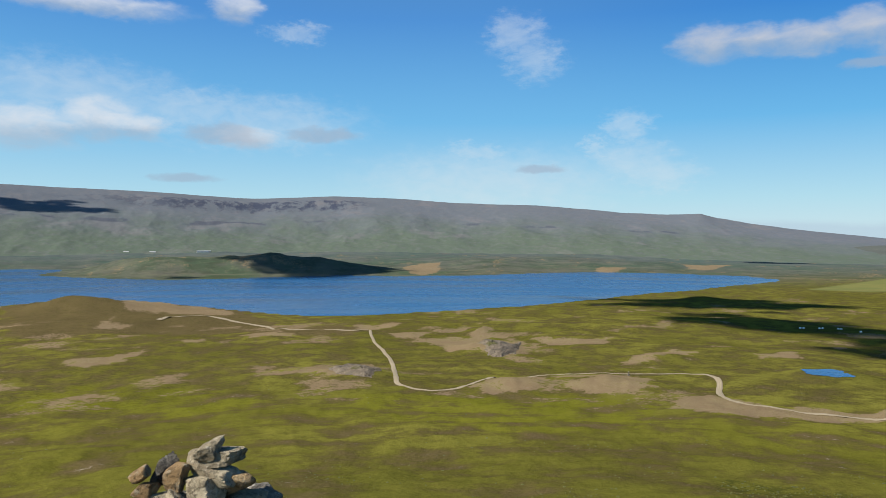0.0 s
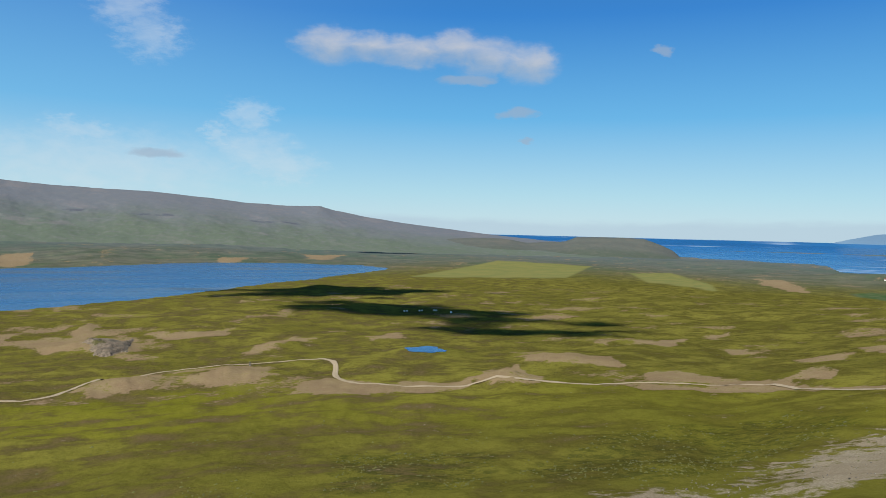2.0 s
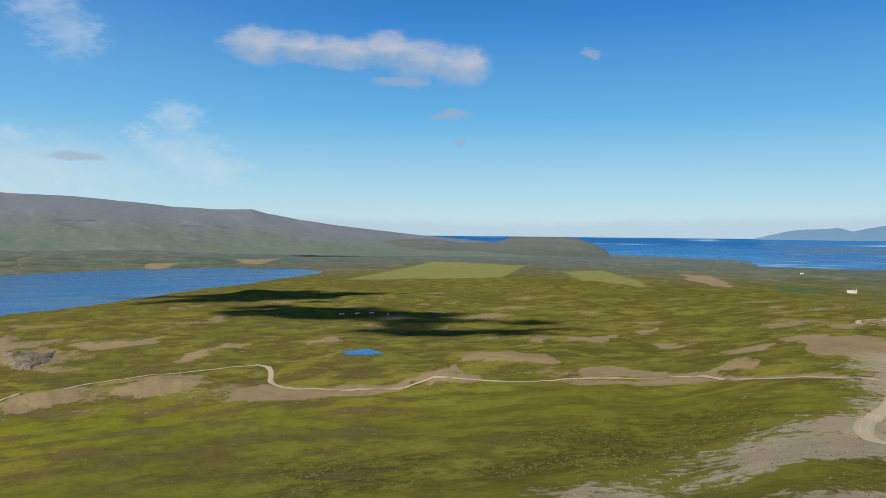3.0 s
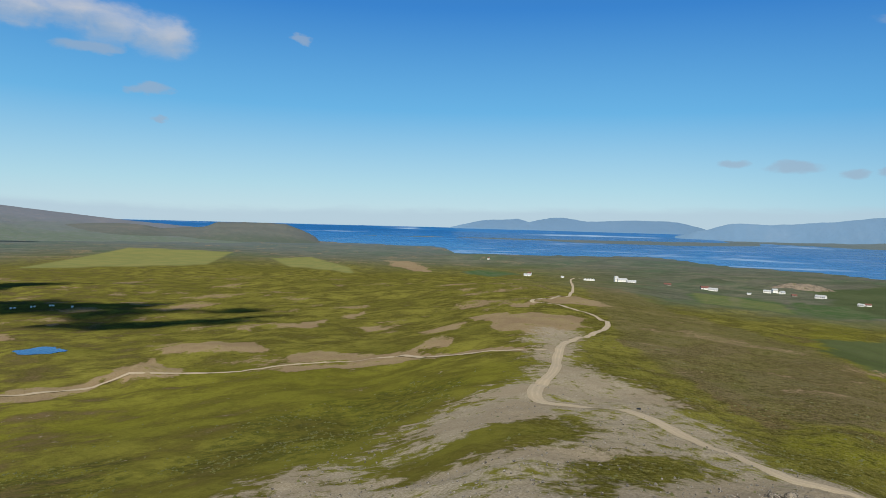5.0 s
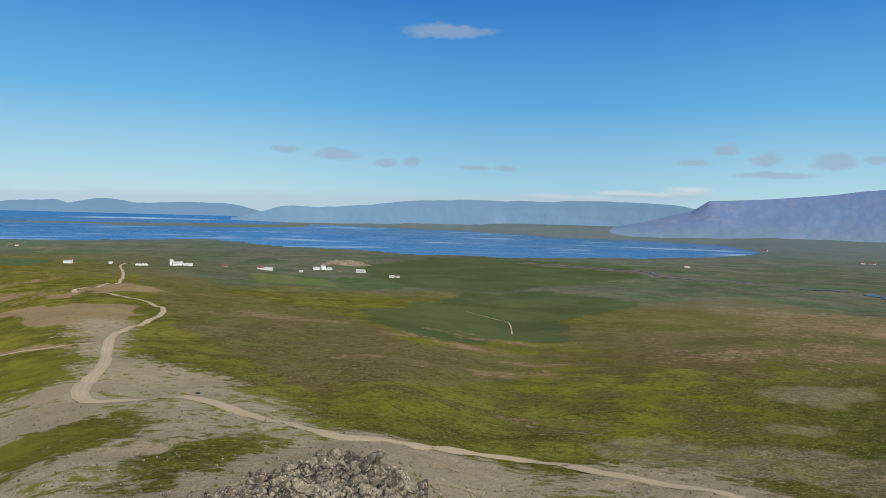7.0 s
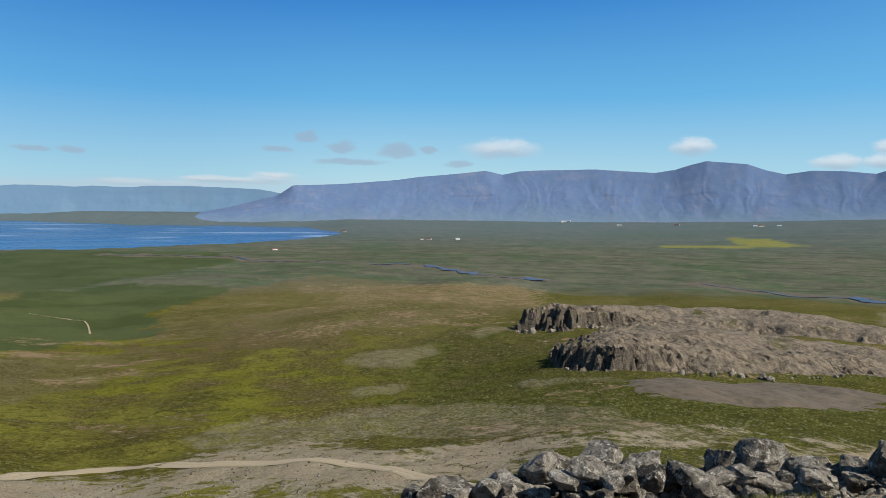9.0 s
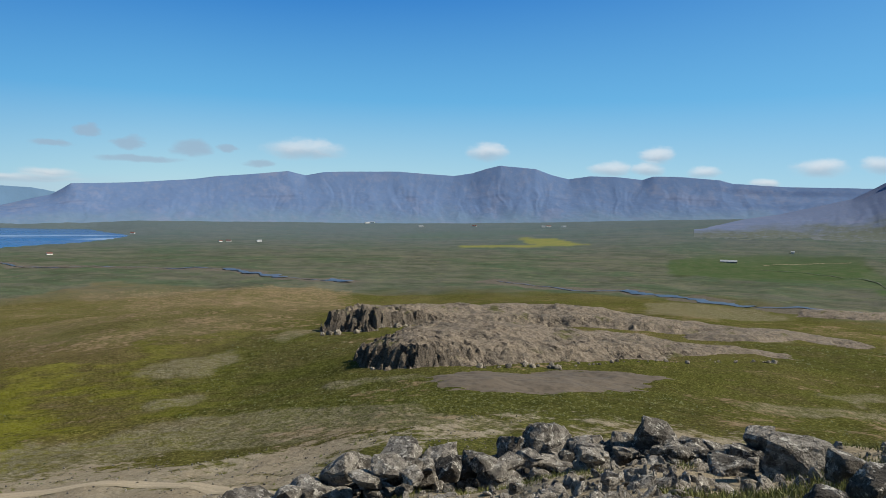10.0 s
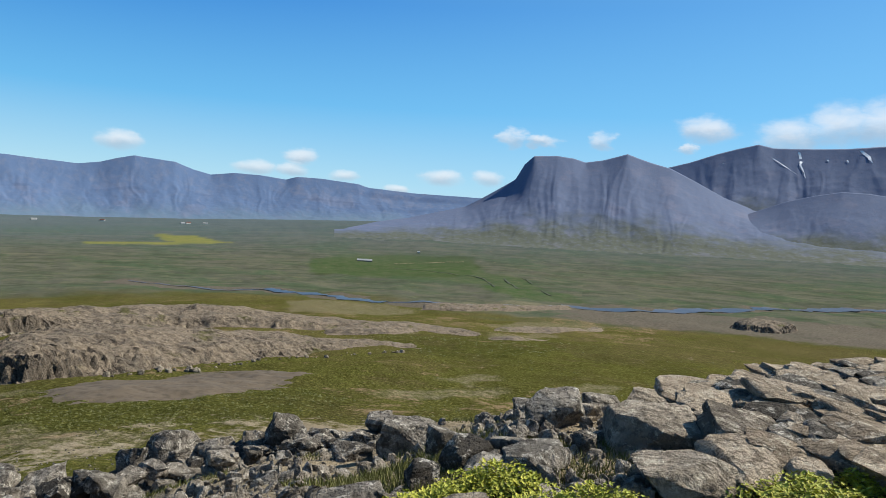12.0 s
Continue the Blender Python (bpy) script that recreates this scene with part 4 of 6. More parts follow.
def laid(kind, x, y, az, r):
    """How far each spot lies inside the outlines of that kind, 0 to 1, with ragged edges."""
    out = np.zeros(np.shape(x))
    for shape in OUTLINES[kind]:
        a, d = np.array(shape, float).T
        near = (az > a.min() - 3) & (az < a.max() + 3) & (r > d.min() * 0.85) & (r < d.max() * 1.18)
        if not np.any(near):
            continue
        xs, ys, rs = x[near], y[near], r[near]
        size = float(d.mean())
        edge = 0.5 + 0.006 * size
        inside = -shore_distance(xs, ys, shape) + fractal(xs, ys, 0.05 * size, 4, 81, 0.6) * 0.022 * size
        out[near] = np.maximum(out[near], ease(inside, -edge, edge))
    return out


# Reaches of the river.
REACHES = ([(100, 2480), (104, 2427), (108.3, 2320), (110.2, 2150), (117, 2080), (123.9, 1970)], [(123.6, 1993), (125, 1874), (128, 1640), (131.4, 1601), (132.9, 1640)],
           [(145, 1640), (149.6, 1495), (152.7, 1462), (155.5, 1500)], [(155.2, 1500), (156, 1443), (159.3, 1393), (162.2, 1300), (164.8, 1258)], [(164.5, 1260), (170, 1300), (175, 1340), (178.9, 1400)],
           [(178.5, 1400), (180.5, 1409), (184.5, 1450), (187.9, 1571), (191.1, 1650), (194.7, 1818), (197.1, 1910), (203, 2050)])


def cover(x, y):
    x, y = np.asarray(x, float), np.asarray(y, float)
    r = np.hypot(x, y)
    az = (np.degrees(np.arctan2(x, y)) + 100) % 360 - 100
    wob = fractal(x, y, 60, 4, 81) * 30
    gravel = 0.74 * ease(-(shore_distance(x, y, GRAVEL_RIDGE) + wob * 0.6), -24, 8)
    gravel = np.maximum(gravel, 0.62 * (1 - ease(r + fractal(x, y, 20, 3, 82) * 16, 16, 60)) * ease(az, 40, 70))
    gravel = gravel * (1 - 0.85 * ease(az, 112, 126) * (1 - ease(r, 15, 24)) * ease(fractal(x, y, 4.0, 3, 89), -0.15, 0.1) * (1 - ease(az, 182, 190)))
    east = ease(az, 92, 108) * (1 - ease(az, 205, 220))
    gravel = np.maximum(gravel, east * (0.62 * (1 - ease(r, 150, 190)) * ease(fractal(x, y, 60, 4, 85), -0.25, 0.3)))
    for strip in TURF_STRIPS:
        gravel = gravel * (1 - 0.9 * ease(-shore_distance(x, y, strip) + wob * 0.5, -9, 9))
    speck = fractal(x, y, 75, 4, 83, 0.6)
    west = (1 - ease(az, 60, 72)) * ease(az, -60, -40)
    bare = west * ease(r, 330, 520) * (1 - ease(r, 1400, 2200)) * ease(speck, 0.10, 0.42) * 0.95
    bare = np.maximum(bare, ease(r, 2300, 2500) * ease(az, -40, -20) * (1 - ease(az, 60, 80)) * ease(speck, 0.12, 0.4) * 0.7)
    bare = np.maximum(bare, ease(az, 68, 74) * (1 - ease(az, 100, 125)) * ease(r, 150, 260) * (1 - ease(r, 650, 900)) * ease(speck, -0.08, 0.40) * 0.8)
    bare = np.maximum(bare, ease(az, 104, 118) * (1 - ease(az, 170, 190)) * ease(r, 230, 420) * (1 - ease(r, 900, 1100)) * ease(speck, -0.25, 0.35) * 0.66)
    bare = np.maximum(bare, ease(az, 102, 112) * (1 - ease(az, 130, 140)) * ease(r, 380, 520) * (1 - ease(r, 1350, 1600)) * (0.30 + 0.4 * ease(fractal(x, y, 150, 4, 88, 0.6), -0.1, 0.3)))
    bare = np.maximum(bare, ease(az, 98, 110) * (1 - ease(az, 185, 200)) * ease(r, 70, 110) * (1 - ease(r, 260, 420)) * ease(fractal(x, y, 48, 4, 87, 0.6), -0.05, 0.4) * 0.6)
    bare = np.maximum(bare, ease(az, 138, 144) * (1 - ease(az, 186, 196)) * ease(r, 560, 680) * (1 - ease(r, 1150, 1300)) * (0.22 + 0.45 * ease(fractal(x, y, 110, 4, 90, 0.6), -0.1, 0.3)))
    bare = np.maximum(bare * 0.72, 0.92 * laid("bare", x, y, az, r))
    stony = laid("stony", x, y, az, r)
    lush = 0.5 * west * ease(r, 160, 240) * (1 - ease(r, 420, 520)) * ease(fractal(x, y, 140, 3, 86), -0.2, 0.3)
    lush = np.maximum(lush, ease(az, 104, 112) * (1 - ease(az, 128, 140)) * ease(r, 170, 230) * (1 - ease(r, 330, 420)))
    lush = np.maximum(lush, ease(az, 150, 160) * ease(r, 180, 240) * (1 - ease(r, 360, 500)) * 0.35)
    lush = np.maximum(lush, 0.85 * laid("lush", x, y, az, r))
    # first term greys the far northern land with distance, in place of haze
    valley = 0.9 * ease(az, 8, 24) * (1 - ease(az, 60, 76)) * ease(r + wob * 3, 1900, 2900) + ease(az, 60, 76) * ease(r + wob * 3, 1050, 1400) * (1 - ease(az, 84, 100)) + ease(az, 84, 100) * ease(r + wob * 3, 1250 - 200 * ease(az, 160, 176), 1500 - 250 * ease(az, 160, 176)) + ease(az, -60, -40) * (1 - ease(az, 14, 30)) * ease(r, 1900, 2400)
    brown = ease(az, 66, 80) * (1 - ease(az, 150, 165)) * ease(r, 120, 250) * (1 - ease(r, 750, 1000)) * (0.74 + 0.2 * ease(az, 104, 116) * ease(r, 380, 560))
    brown = np.maximum(brown, 0.8 * west * (1 - ease(az, -12, 5)) * ease(r, 350, 600))
    brown = np.maximum(brown, 0.5 * ease(az, 148, 158) * ease(r, 60, 110) * (1 - ease(r, 600, 900)))
    brown = np.maximum(brown, ease(az, 118, 150) * ease(r, 1500, 2600) * 0.45)
    brown = np.maximum(brown * 0.55, laid("heath", x, y, az, r))
    brown = np.maximum(brown, 0.36 * west * (1 - ease(az, 25, 50)))
    bank = np.full(np.shape(x), 1e9)
    for reach in REACHES:
        for (a0, r0), (a1, r1) in zip(reach, reach[1:]):
            (x0, y0), (x1, y1) = polar(a0, r0), polar(a1, r1)
            u = np.clip(((x - x0) * (x1 - x0) + (y - y0) * (y1 - y0)) / ((x1 - x0) ** 2 + (y1 - y0) ** 2), 0, 1)
            bank = np.minimum(bank, np.hypot(x - x0 - u * (x1 - x0), y - y0 - u * (y1 - y0)))
    bank = (1 - ease(bank + wob * 2.0, 12, 70)) * ease(r, 1000, 1200)
    south = ease(az, 172, 182) * ease(r, 1080, 1180) * (1 - ease(r + wob * 3, 1500, 1620))
    bare = np.maximum(bare, ease(az, 108, 118) * (1 - ease(az, 132, 136)) * ease(r, 900, 1100) * (1 - ease(r, 1420, 1600)) * 0.55)
    field = np.maximum(ease(-shore_distance(x, y, FIELD_WEST), -8, 8), ease(-shore_distance(x, y, FIELD_NORTH), -8, 8))
    field = np.maximum(field, np.maximum(0.35 * ease(-shore_distance(x, y, FIELD_BAY), -8, 8), laid("field", x, y, az, r)))
    meadow = np.maximum(0.7 * ease(-shore_distance(x, y, FIELD_BARN), -10, 10), np.maximum(laid("green", x, y, az, r), 0.6 * ease(-shore_distance(x, y, FIELD_SOUTH), -15, 15)))
    meadow = meadow * (0.6 + 0.4 * ease(value_noise(x / 210, y / 330, 8), -0.2, 0.1))
    # far: share of painted haze, growing with distance
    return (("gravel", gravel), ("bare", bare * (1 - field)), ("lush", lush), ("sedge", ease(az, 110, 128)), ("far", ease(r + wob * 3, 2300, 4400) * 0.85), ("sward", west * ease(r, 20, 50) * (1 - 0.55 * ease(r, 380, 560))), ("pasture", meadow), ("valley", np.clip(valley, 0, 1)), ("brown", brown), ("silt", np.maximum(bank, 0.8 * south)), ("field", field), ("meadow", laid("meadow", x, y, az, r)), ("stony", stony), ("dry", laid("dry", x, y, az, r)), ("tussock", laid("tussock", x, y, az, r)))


def build_ground():
    az = np.radians(np.concatenate([np.arange(-36, 206, 0.17), np.arange(206, 324, 1.7)]))
    r = np.concatenate([[0.01, 0.4, 0.9, 1.5], np.exp(np.arange(math.log(2.0), math.log(4250), 0.0195)), np.linspace(4260, EDGE, 34)])
    rr, aa = np.meshgrid(r, az, indexing="ij")
    x, y = rr * np.sin(aa), rr * np.cos(aa)
    z = EYE - ground_depth(x, y)
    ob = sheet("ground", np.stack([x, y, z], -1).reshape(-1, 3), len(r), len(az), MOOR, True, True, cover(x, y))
    tagged(ob, "green and brown moorland with bare earth patches", "ground", kind="structure")


build_ground()


def water(name, label, az0, az1, r0, r1, level, mat):
    az, r = np.radians(np.linspace(az0, az1, 90)), np.linspace(r0, r1, 80)
    rr, aa = np.meshgrid(r, az, indexing="ij")
    z = EYE - level * rr / true_range(rr)
    ob = sheet(name, np.stack([rr * np.sin(aa), rr * np.cos(aa), z], -1).reshape(-1, 3), 80, 90, mat)
    tagged(ob, label, "water", kind="structure")


water("water_lake", "deep blue lake ruffled by wind", -50, 28, 1180, 3000, LAKE_LEVEL, LAKE)
water("water_sea", "blue lagoon and open sea with pale wind streaks", 24, 121, 2700, EDGE, SEA_LEVEL, SEA)


def mountain(name, label, skyline, foot, crest, mat, cliff=0.5, seed=0, rough=1.0, back=200.0, sink=12.0, power=1.7, fine=0.1, spreading=3.0, lift=0.3, gullies=0.02):
    """A range whose crest stands at the given bearings and angles over the horizon; foot and crest are distances."""
    a = np.array([p[0] for p in skyline], float)
    e = np.array([p[1] for p in skyline], float)
    az = np.arange(a[0], a[-1] + 0.01, 0.09)
    el = np.interp(az, a, e)
    el = el + fractal(az, az * 0, 1.3, 4, seed, 0.6) * 0.13 * rough
    v = np.concatenate([np.linspace(0, 1, 110), [1.1, 1.35, 1.8]])
    vv, aa = np.meshgrid(v, az, indexing="ij")
    ramp = np.clip(vv, 0, 1)
    bell = np.sin(np.pi * ramp)
    crag = np.broadcast_to(ease(fractal(az, az * 0 + seed, 13.0, 2, seed + 2, 0.4), -0.2, 0.25), aa.shape)  # cliffs come and go along the rim
    wave = fractal(aa * 60, vv * 300 + seed, 420, 4, seed + 5)
    r = foot + (crest - foot) * ramp + back * np.clip(vv - 1, 0, 1) + wave * (crest - foot) * 0.10 * bell
    cliff = cliff * crag
    shape = (1 - cliff) * (lift * ramp + (1 - lift) * ramp ** power) + cliff * (0.35 * ramp ** 1.4 + 0.25 * ease(ramp + wave * 0.2 * bell, 0.5, 0.62) + 0.40 * ease(ramp, 0.78, 0.9))
    px, py = polar(aa, r)
    spur = 1 - 2 * np.abs(fractal(px, py, 330, 4, seed + 9))
    shape = shape + rough * bell * (0.16 * (spur - 0.75) + fine * fractal(px, py, 120, 5, seed + 15, 0.62))
    bent = aa + 1.6 * fractal(aa, vv * 4, 2.2, 3, seed + 25)
    ravine = 1 - 2 * np.abs(fractal(bent, vv * 1.3, 1.5, 4, seed + 27, 0.62))
    shape = shape + gullies * (ravine - 0.72) * bell * (0.35 + 0.65 * ramp)
    # the crest's outline softens towards the foot
    soft = np.empty(aa.shape)
    for k, up in enumerate(ramp[:, 0]):
        spread = max(0.02, spreading * (1 - up)) / 0.09
        reach = int(3 * spread) + 1
        bell_curve = np.exp(-0.5 * (np.arange(-reach, reach + 1) / spread) ** 2)
        soft[k] = np.convolve(np.pad(el, reach, mode="edge"), bell_curve / bell_curve.sum(), mode="valid")
    low = ground_z(*polar(aa, r)) - sink
    top = EYE + crest * np.tan(np.radians(soft))
    z = low + (top - low) * shape
    z = np.where(vv > 1, top - (top - low) * 0.9 * ease(vv, 1.0, 1.8), z)
    x, y = polar(aa, r)
    ob = sheet(name, np.stack([x, y, z], -1).reshape(-1, 3), len(v), len(az), mat, False, True, (("rise", ramp), ("crag", crag)))
    tagged(ob, label, "mountain", kind="structure")
    return ob, az, np.stack([x, y, z], -1)


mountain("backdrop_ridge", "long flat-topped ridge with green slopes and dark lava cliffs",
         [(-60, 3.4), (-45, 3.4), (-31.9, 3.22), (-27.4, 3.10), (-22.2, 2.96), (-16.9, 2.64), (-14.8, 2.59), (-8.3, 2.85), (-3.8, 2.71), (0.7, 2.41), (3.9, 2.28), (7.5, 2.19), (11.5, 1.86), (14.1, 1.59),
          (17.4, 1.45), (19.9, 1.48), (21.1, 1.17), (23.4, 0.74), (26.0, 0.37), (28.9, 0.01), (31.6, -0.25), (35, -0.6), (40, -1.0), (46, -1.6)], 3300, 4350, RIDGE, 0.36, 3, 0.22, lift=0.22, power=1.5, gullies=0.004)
mountain("backdrop_headland", "low brown headland jutting into the sea", [(25.8, -1.34), (27.0, -1.16), (29.87, -0.94), (32.39, -0.72), (34.55, -0.77), (36.52, -1.05), (39.4, -0.86), (40.29, -0.53), (43.0, -0.43), (45.5, -0.56), (46.87, -0.99), (47.7, -1.42), (48.25, -1.91)],
         3640, 3960, HEADLAND, 0.2, 7, 0.35, 90, 3, 1.3, 0.12, 0.8)
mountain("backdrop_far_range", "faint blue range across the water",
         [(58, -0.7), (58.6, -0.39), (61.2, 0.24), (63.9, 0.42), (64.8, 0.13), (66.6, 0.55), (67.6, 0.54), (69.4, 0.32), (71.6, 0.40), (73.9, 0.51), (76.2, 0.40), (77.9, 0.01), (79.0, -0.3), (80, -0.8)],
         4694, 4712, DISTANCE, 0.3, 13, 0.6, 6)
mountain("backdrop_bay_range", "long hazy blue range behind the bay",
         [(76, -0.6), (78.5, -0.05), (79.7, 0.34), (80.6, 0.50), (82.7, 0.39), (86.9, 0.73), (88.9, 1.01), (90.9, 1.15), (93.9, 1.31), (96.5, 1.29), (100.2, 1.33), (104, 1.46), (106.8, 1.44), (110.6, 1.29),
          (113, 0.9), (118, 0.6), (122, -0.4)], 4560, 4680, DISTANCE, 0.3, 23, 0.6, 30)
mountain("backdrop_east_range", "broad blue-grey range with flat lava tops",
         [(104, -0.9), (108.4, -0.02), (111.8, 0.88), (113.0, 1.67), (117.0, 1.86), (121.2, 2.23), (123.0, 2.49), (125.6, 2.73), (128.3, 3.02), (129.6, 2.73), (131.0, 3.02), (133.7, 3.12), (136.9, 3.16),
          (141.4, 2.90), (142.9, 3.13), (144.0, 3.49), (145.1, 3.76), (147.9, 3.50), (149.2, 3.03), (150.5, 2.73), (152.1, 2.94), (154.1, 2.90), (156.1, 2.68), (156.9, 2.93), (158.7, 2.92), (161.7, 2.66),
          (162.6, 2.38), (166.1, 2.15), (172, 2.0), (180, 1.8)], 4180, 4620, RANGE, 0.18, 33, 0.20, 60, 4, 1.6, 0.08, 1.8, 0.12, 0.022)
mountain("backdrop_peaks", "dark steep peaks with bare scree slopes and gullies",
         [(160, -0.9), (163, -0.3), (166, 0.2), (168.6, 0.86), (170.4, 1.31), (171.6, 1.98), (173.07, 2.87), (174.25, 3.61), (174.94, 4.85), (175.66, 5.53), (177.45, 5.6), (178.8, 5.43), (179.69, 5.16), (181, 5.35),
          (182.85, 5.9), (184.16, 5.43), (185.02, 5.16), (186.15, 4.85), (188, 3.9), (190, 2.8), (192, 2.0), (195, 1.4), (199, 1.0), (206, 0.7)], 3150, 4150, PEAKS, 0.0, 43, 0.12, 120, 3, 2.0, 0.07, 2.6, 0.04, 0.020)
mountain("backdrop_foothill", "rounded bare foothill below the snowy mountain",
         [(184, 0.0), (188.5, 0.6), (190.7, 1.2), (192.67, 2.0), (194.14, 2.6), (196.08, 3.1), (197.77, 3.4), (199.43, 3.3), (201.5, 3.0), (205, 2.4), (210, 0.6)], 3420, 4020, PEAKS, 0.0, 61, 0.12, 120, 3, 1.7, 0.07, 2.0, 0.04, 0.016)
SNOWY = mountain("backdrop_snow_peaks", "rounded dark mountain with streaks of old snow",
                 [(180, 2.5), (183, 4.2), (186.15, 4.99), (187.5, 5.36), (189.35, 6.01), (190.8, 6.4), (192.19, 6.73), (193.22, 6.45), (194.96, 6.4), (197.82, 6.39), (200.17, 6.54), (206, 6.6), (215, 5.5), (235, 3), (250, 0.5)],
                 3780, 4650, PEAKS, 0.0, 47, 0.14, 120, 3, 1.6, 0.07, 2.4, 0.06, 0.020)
mountain("backdrop_south", "low brown hills closing the country to the south", [(240, 0.6), (260, 1.5), (280, 2.5), (302, 3.4)], 3700, 4500, PEAKS, 0.3, 53)


def snow_patch(line, wide):
    """A streak of old snow on the snowy mountain, along bearings and heights over the horizon."""
    ob, az, grid = SNOWY
    slope = grid[:110]
    el = np.degrees(np.arctan2(slope[..., 2] - EYE, np.hypot(slope[..., 0], slope[..., 1])))
    a, e = np.array(line).T
    u = np.linspace(0, 1, 30)
    knots = np.linspace(0, 1, len(a))
    pa, pe = np.interp(u, knots, a), np.interp(u, knots, e)
    far = []
    for k in range(30):
        column = int(np.clip(np.searchsorted(az, pa[k]), 0, len(az) - 1))
        row = int(np.argmax(np.maximum.accumulate(el[:, column]) >= pe[k]))
        far.append(float(np.hypot(*slope[row, column, :2])))
    far = np.convolve(np.pad(far, 5, mode="edge"), np.full(11, 1 / 11), mode="valid") - 9.0
    rows = []
    for k in range(30):
        half = wide * (0.25 + 0.75 * math.sin(math.pi * min(1, u[k] * 1.1 + 0.1))) * (1 + 1.2 * float(value_noise(np.array(u[k] * 9), np.array(a[0]), 3)))
        shift = 0.3 * wide * float(value_noise(np.array(u[k] * 6), np.array(a[0]), 5))
        for side in (-1, -0.5, 0, 0.5, 1):
            x, y = polar(pa[k] + shift + side * half, far[k])
            rows.append((x, y, EYE + far[k] * math.tan(radians(pe[k]))))
    patch = sheet("snow_patch", np.array(rows), 30, 5, SNOW)
    patch.parent = ob


for line, wide in (([(193.13, 5.77), (193.92, 5.23), (194.83, 4.59)], 0.09), ([(194.85, 6.18), (195.06, 5.59), (195.0, 5.3), (195.25, 4.78), (195.41, 4.19)], 0.17), ([(198.7, 6.28), (199.18, 5.86), (199.3, 5.65), (199.48, 5.42)], 0.22),
                   ([(196.7, 5.66), (196.8, 5.5)], 0.12), ([(197.92, 5.62), (198.0, 5.45)], 0.08), ([(189.75, 5.28), (189.95, 5.36)], 0.06)):
    snow_patch(line, wide * 0.6)


def smooth_path(points, gap):
    """Points evenly laid along a rounded line through bearings and distances."""
    pts = [np.array(polar(a, r)) for a, r in points]
    pts = [2 * pts[0] - pts[1]] + pts + [2 * pts[-1] - pts[-2]]
    out = []
    for p0, p1, p2, p3 in zip(pts, pts[1:], pts[2:], pts[3:]):
        count = max(2, int(np.linalg.norm(p2 - p1) / gap))
        for u in np.arange(count) / count:
            out.append(0.5 * (2 * p1 + (p2 - p0) * u + (2 * p0 - 5 * p1 + 4 * p2 - p3) * u * u + (3 * p1 - p0 - 3 * p2 + p3) * u ** 3))
    return np.array(out)


def ribbon(name, points, width, mat, lift=0.14, gap=4.0, wander=0.12):
    line = smooth_path(points, gap)
    way = np.gradient(line, axis=0)
    side = np.stack([-way[:, 1], way[:, 0]], 1) / np.linalg.norm(way, axis=1)[:, None]
    u = np.array([-1.15, -0.85, -0.4, 0.0, 0.4, 0.85, 1.15])
    span = width / 2 * (1 + wander * 2 * fractal(line[:, 0], line[:, 1], 25, 3, 91))
    xy = line[:, None, :] + side[:, None, :] * (span[:, None] * u)[..., None]
    x, y = xy[..., 0], xy[..., 1]
    r = np.hypot(x, y)
    middle = ground_z(line[:, 0], line[:, 1])[:, None]
    z = np.maximum(ground_z(x, y), middle - 0.25) + lift + r * 0.0005 - np.array([0.5, 0.04, 0.1, 0, 0.1, 0.04, 0.5]) * (lift + 0.2)
    return sheet(name, np.stack([x, y, z], -1).reshape(-1, 3), len(line), 7, mat, False, True, (("across", np.broadcast_to(u, x.shape)),))


tagged(ribbon("track_lake", [(-5.84, 960), (-5.62, 847), (-4.26, 685), (-3.8, 549), (-3.57, 505), (-1.97, 480), (0.77, 479), (3.05, 511), (6.22, 553), (9.8, 581), (14.17, 584), (18.38, 589), (20.41, 590),
                             (21.29, 555), (21.43, 487), (23.19, 451), (26.22, 436), (29.4, 440), (34.31, 449), (41.12, 448), (47.72, 466), (53.95, 468), (57.86, 420), (61.53, 385), (65.29, 380), (67, 372)],
              3.3, TRACK), "pale gravel track winding over the moor", "track", kind="structure")
tagged(ribbon("track_shore", [(-5.84, 958), (-8.3, 965), (-11.85, 997), (-14, 1100), (-16.4, 1185), (-18.6, 1262), (-20.5, 1240), (-22, 1180)], 6.5, TRACK, 0.25, 6, 0.5), "worn bare path along the lake shore", "track", kind="structure")
tagged(ribbon("track_ridge", [(69.3, 2150), (68.3, 1950), (68.42, 1184), (66.85, 903), (65.26, 831), (67.78, 786), (70.08, 710), (71.25, 613), (70.13, 516), (68.1, 430), (67.44, 357), (67.25, 287), (65.92, 237),
                              (65.81, 210), (67.1, 200), (69.86, 197), (73.54, 183), (76.77, 165), (81.29, 144), (85.2, 131), (90.54, 134), (95.09, 151), (99.53, 158), (103.8, 147), (107.5, 140), (112.83, 133),
                              (117.83, 125), (122.2, 113), (128, 95), (134, 80)], 3.9, TRACK), "pale gravel road running along the ridge", "track", kind="structure")
# Water in the valley: level a little above the meadows it winds through.
for reach in REACHES:
    broad = {123.6: 34, 155.2: 32, 178.5: 34}.get(reach[0][0], 6)
    tagged(ribbon("water_river", reach, broad, RIVER, 0.45, 12, 0.9), "blue river winding through flat meadows", "river", kind="structure")
for ditch in ([(164.8, 2269), (168.4, 2232), (171.9, 2016), (173.1, 1734)], [(173.8, 2021), (175, 1742)], [(175.2, 2099), (176.1, 1924)], [(176.8, 1742), (177.7, 1639)]):
    tagged(ribbon("ditch", ditch, 4.5, DITCH, 0.5, 12, 0.5), "dark ditch along the edge of a green field", "ditch", kind="structure")
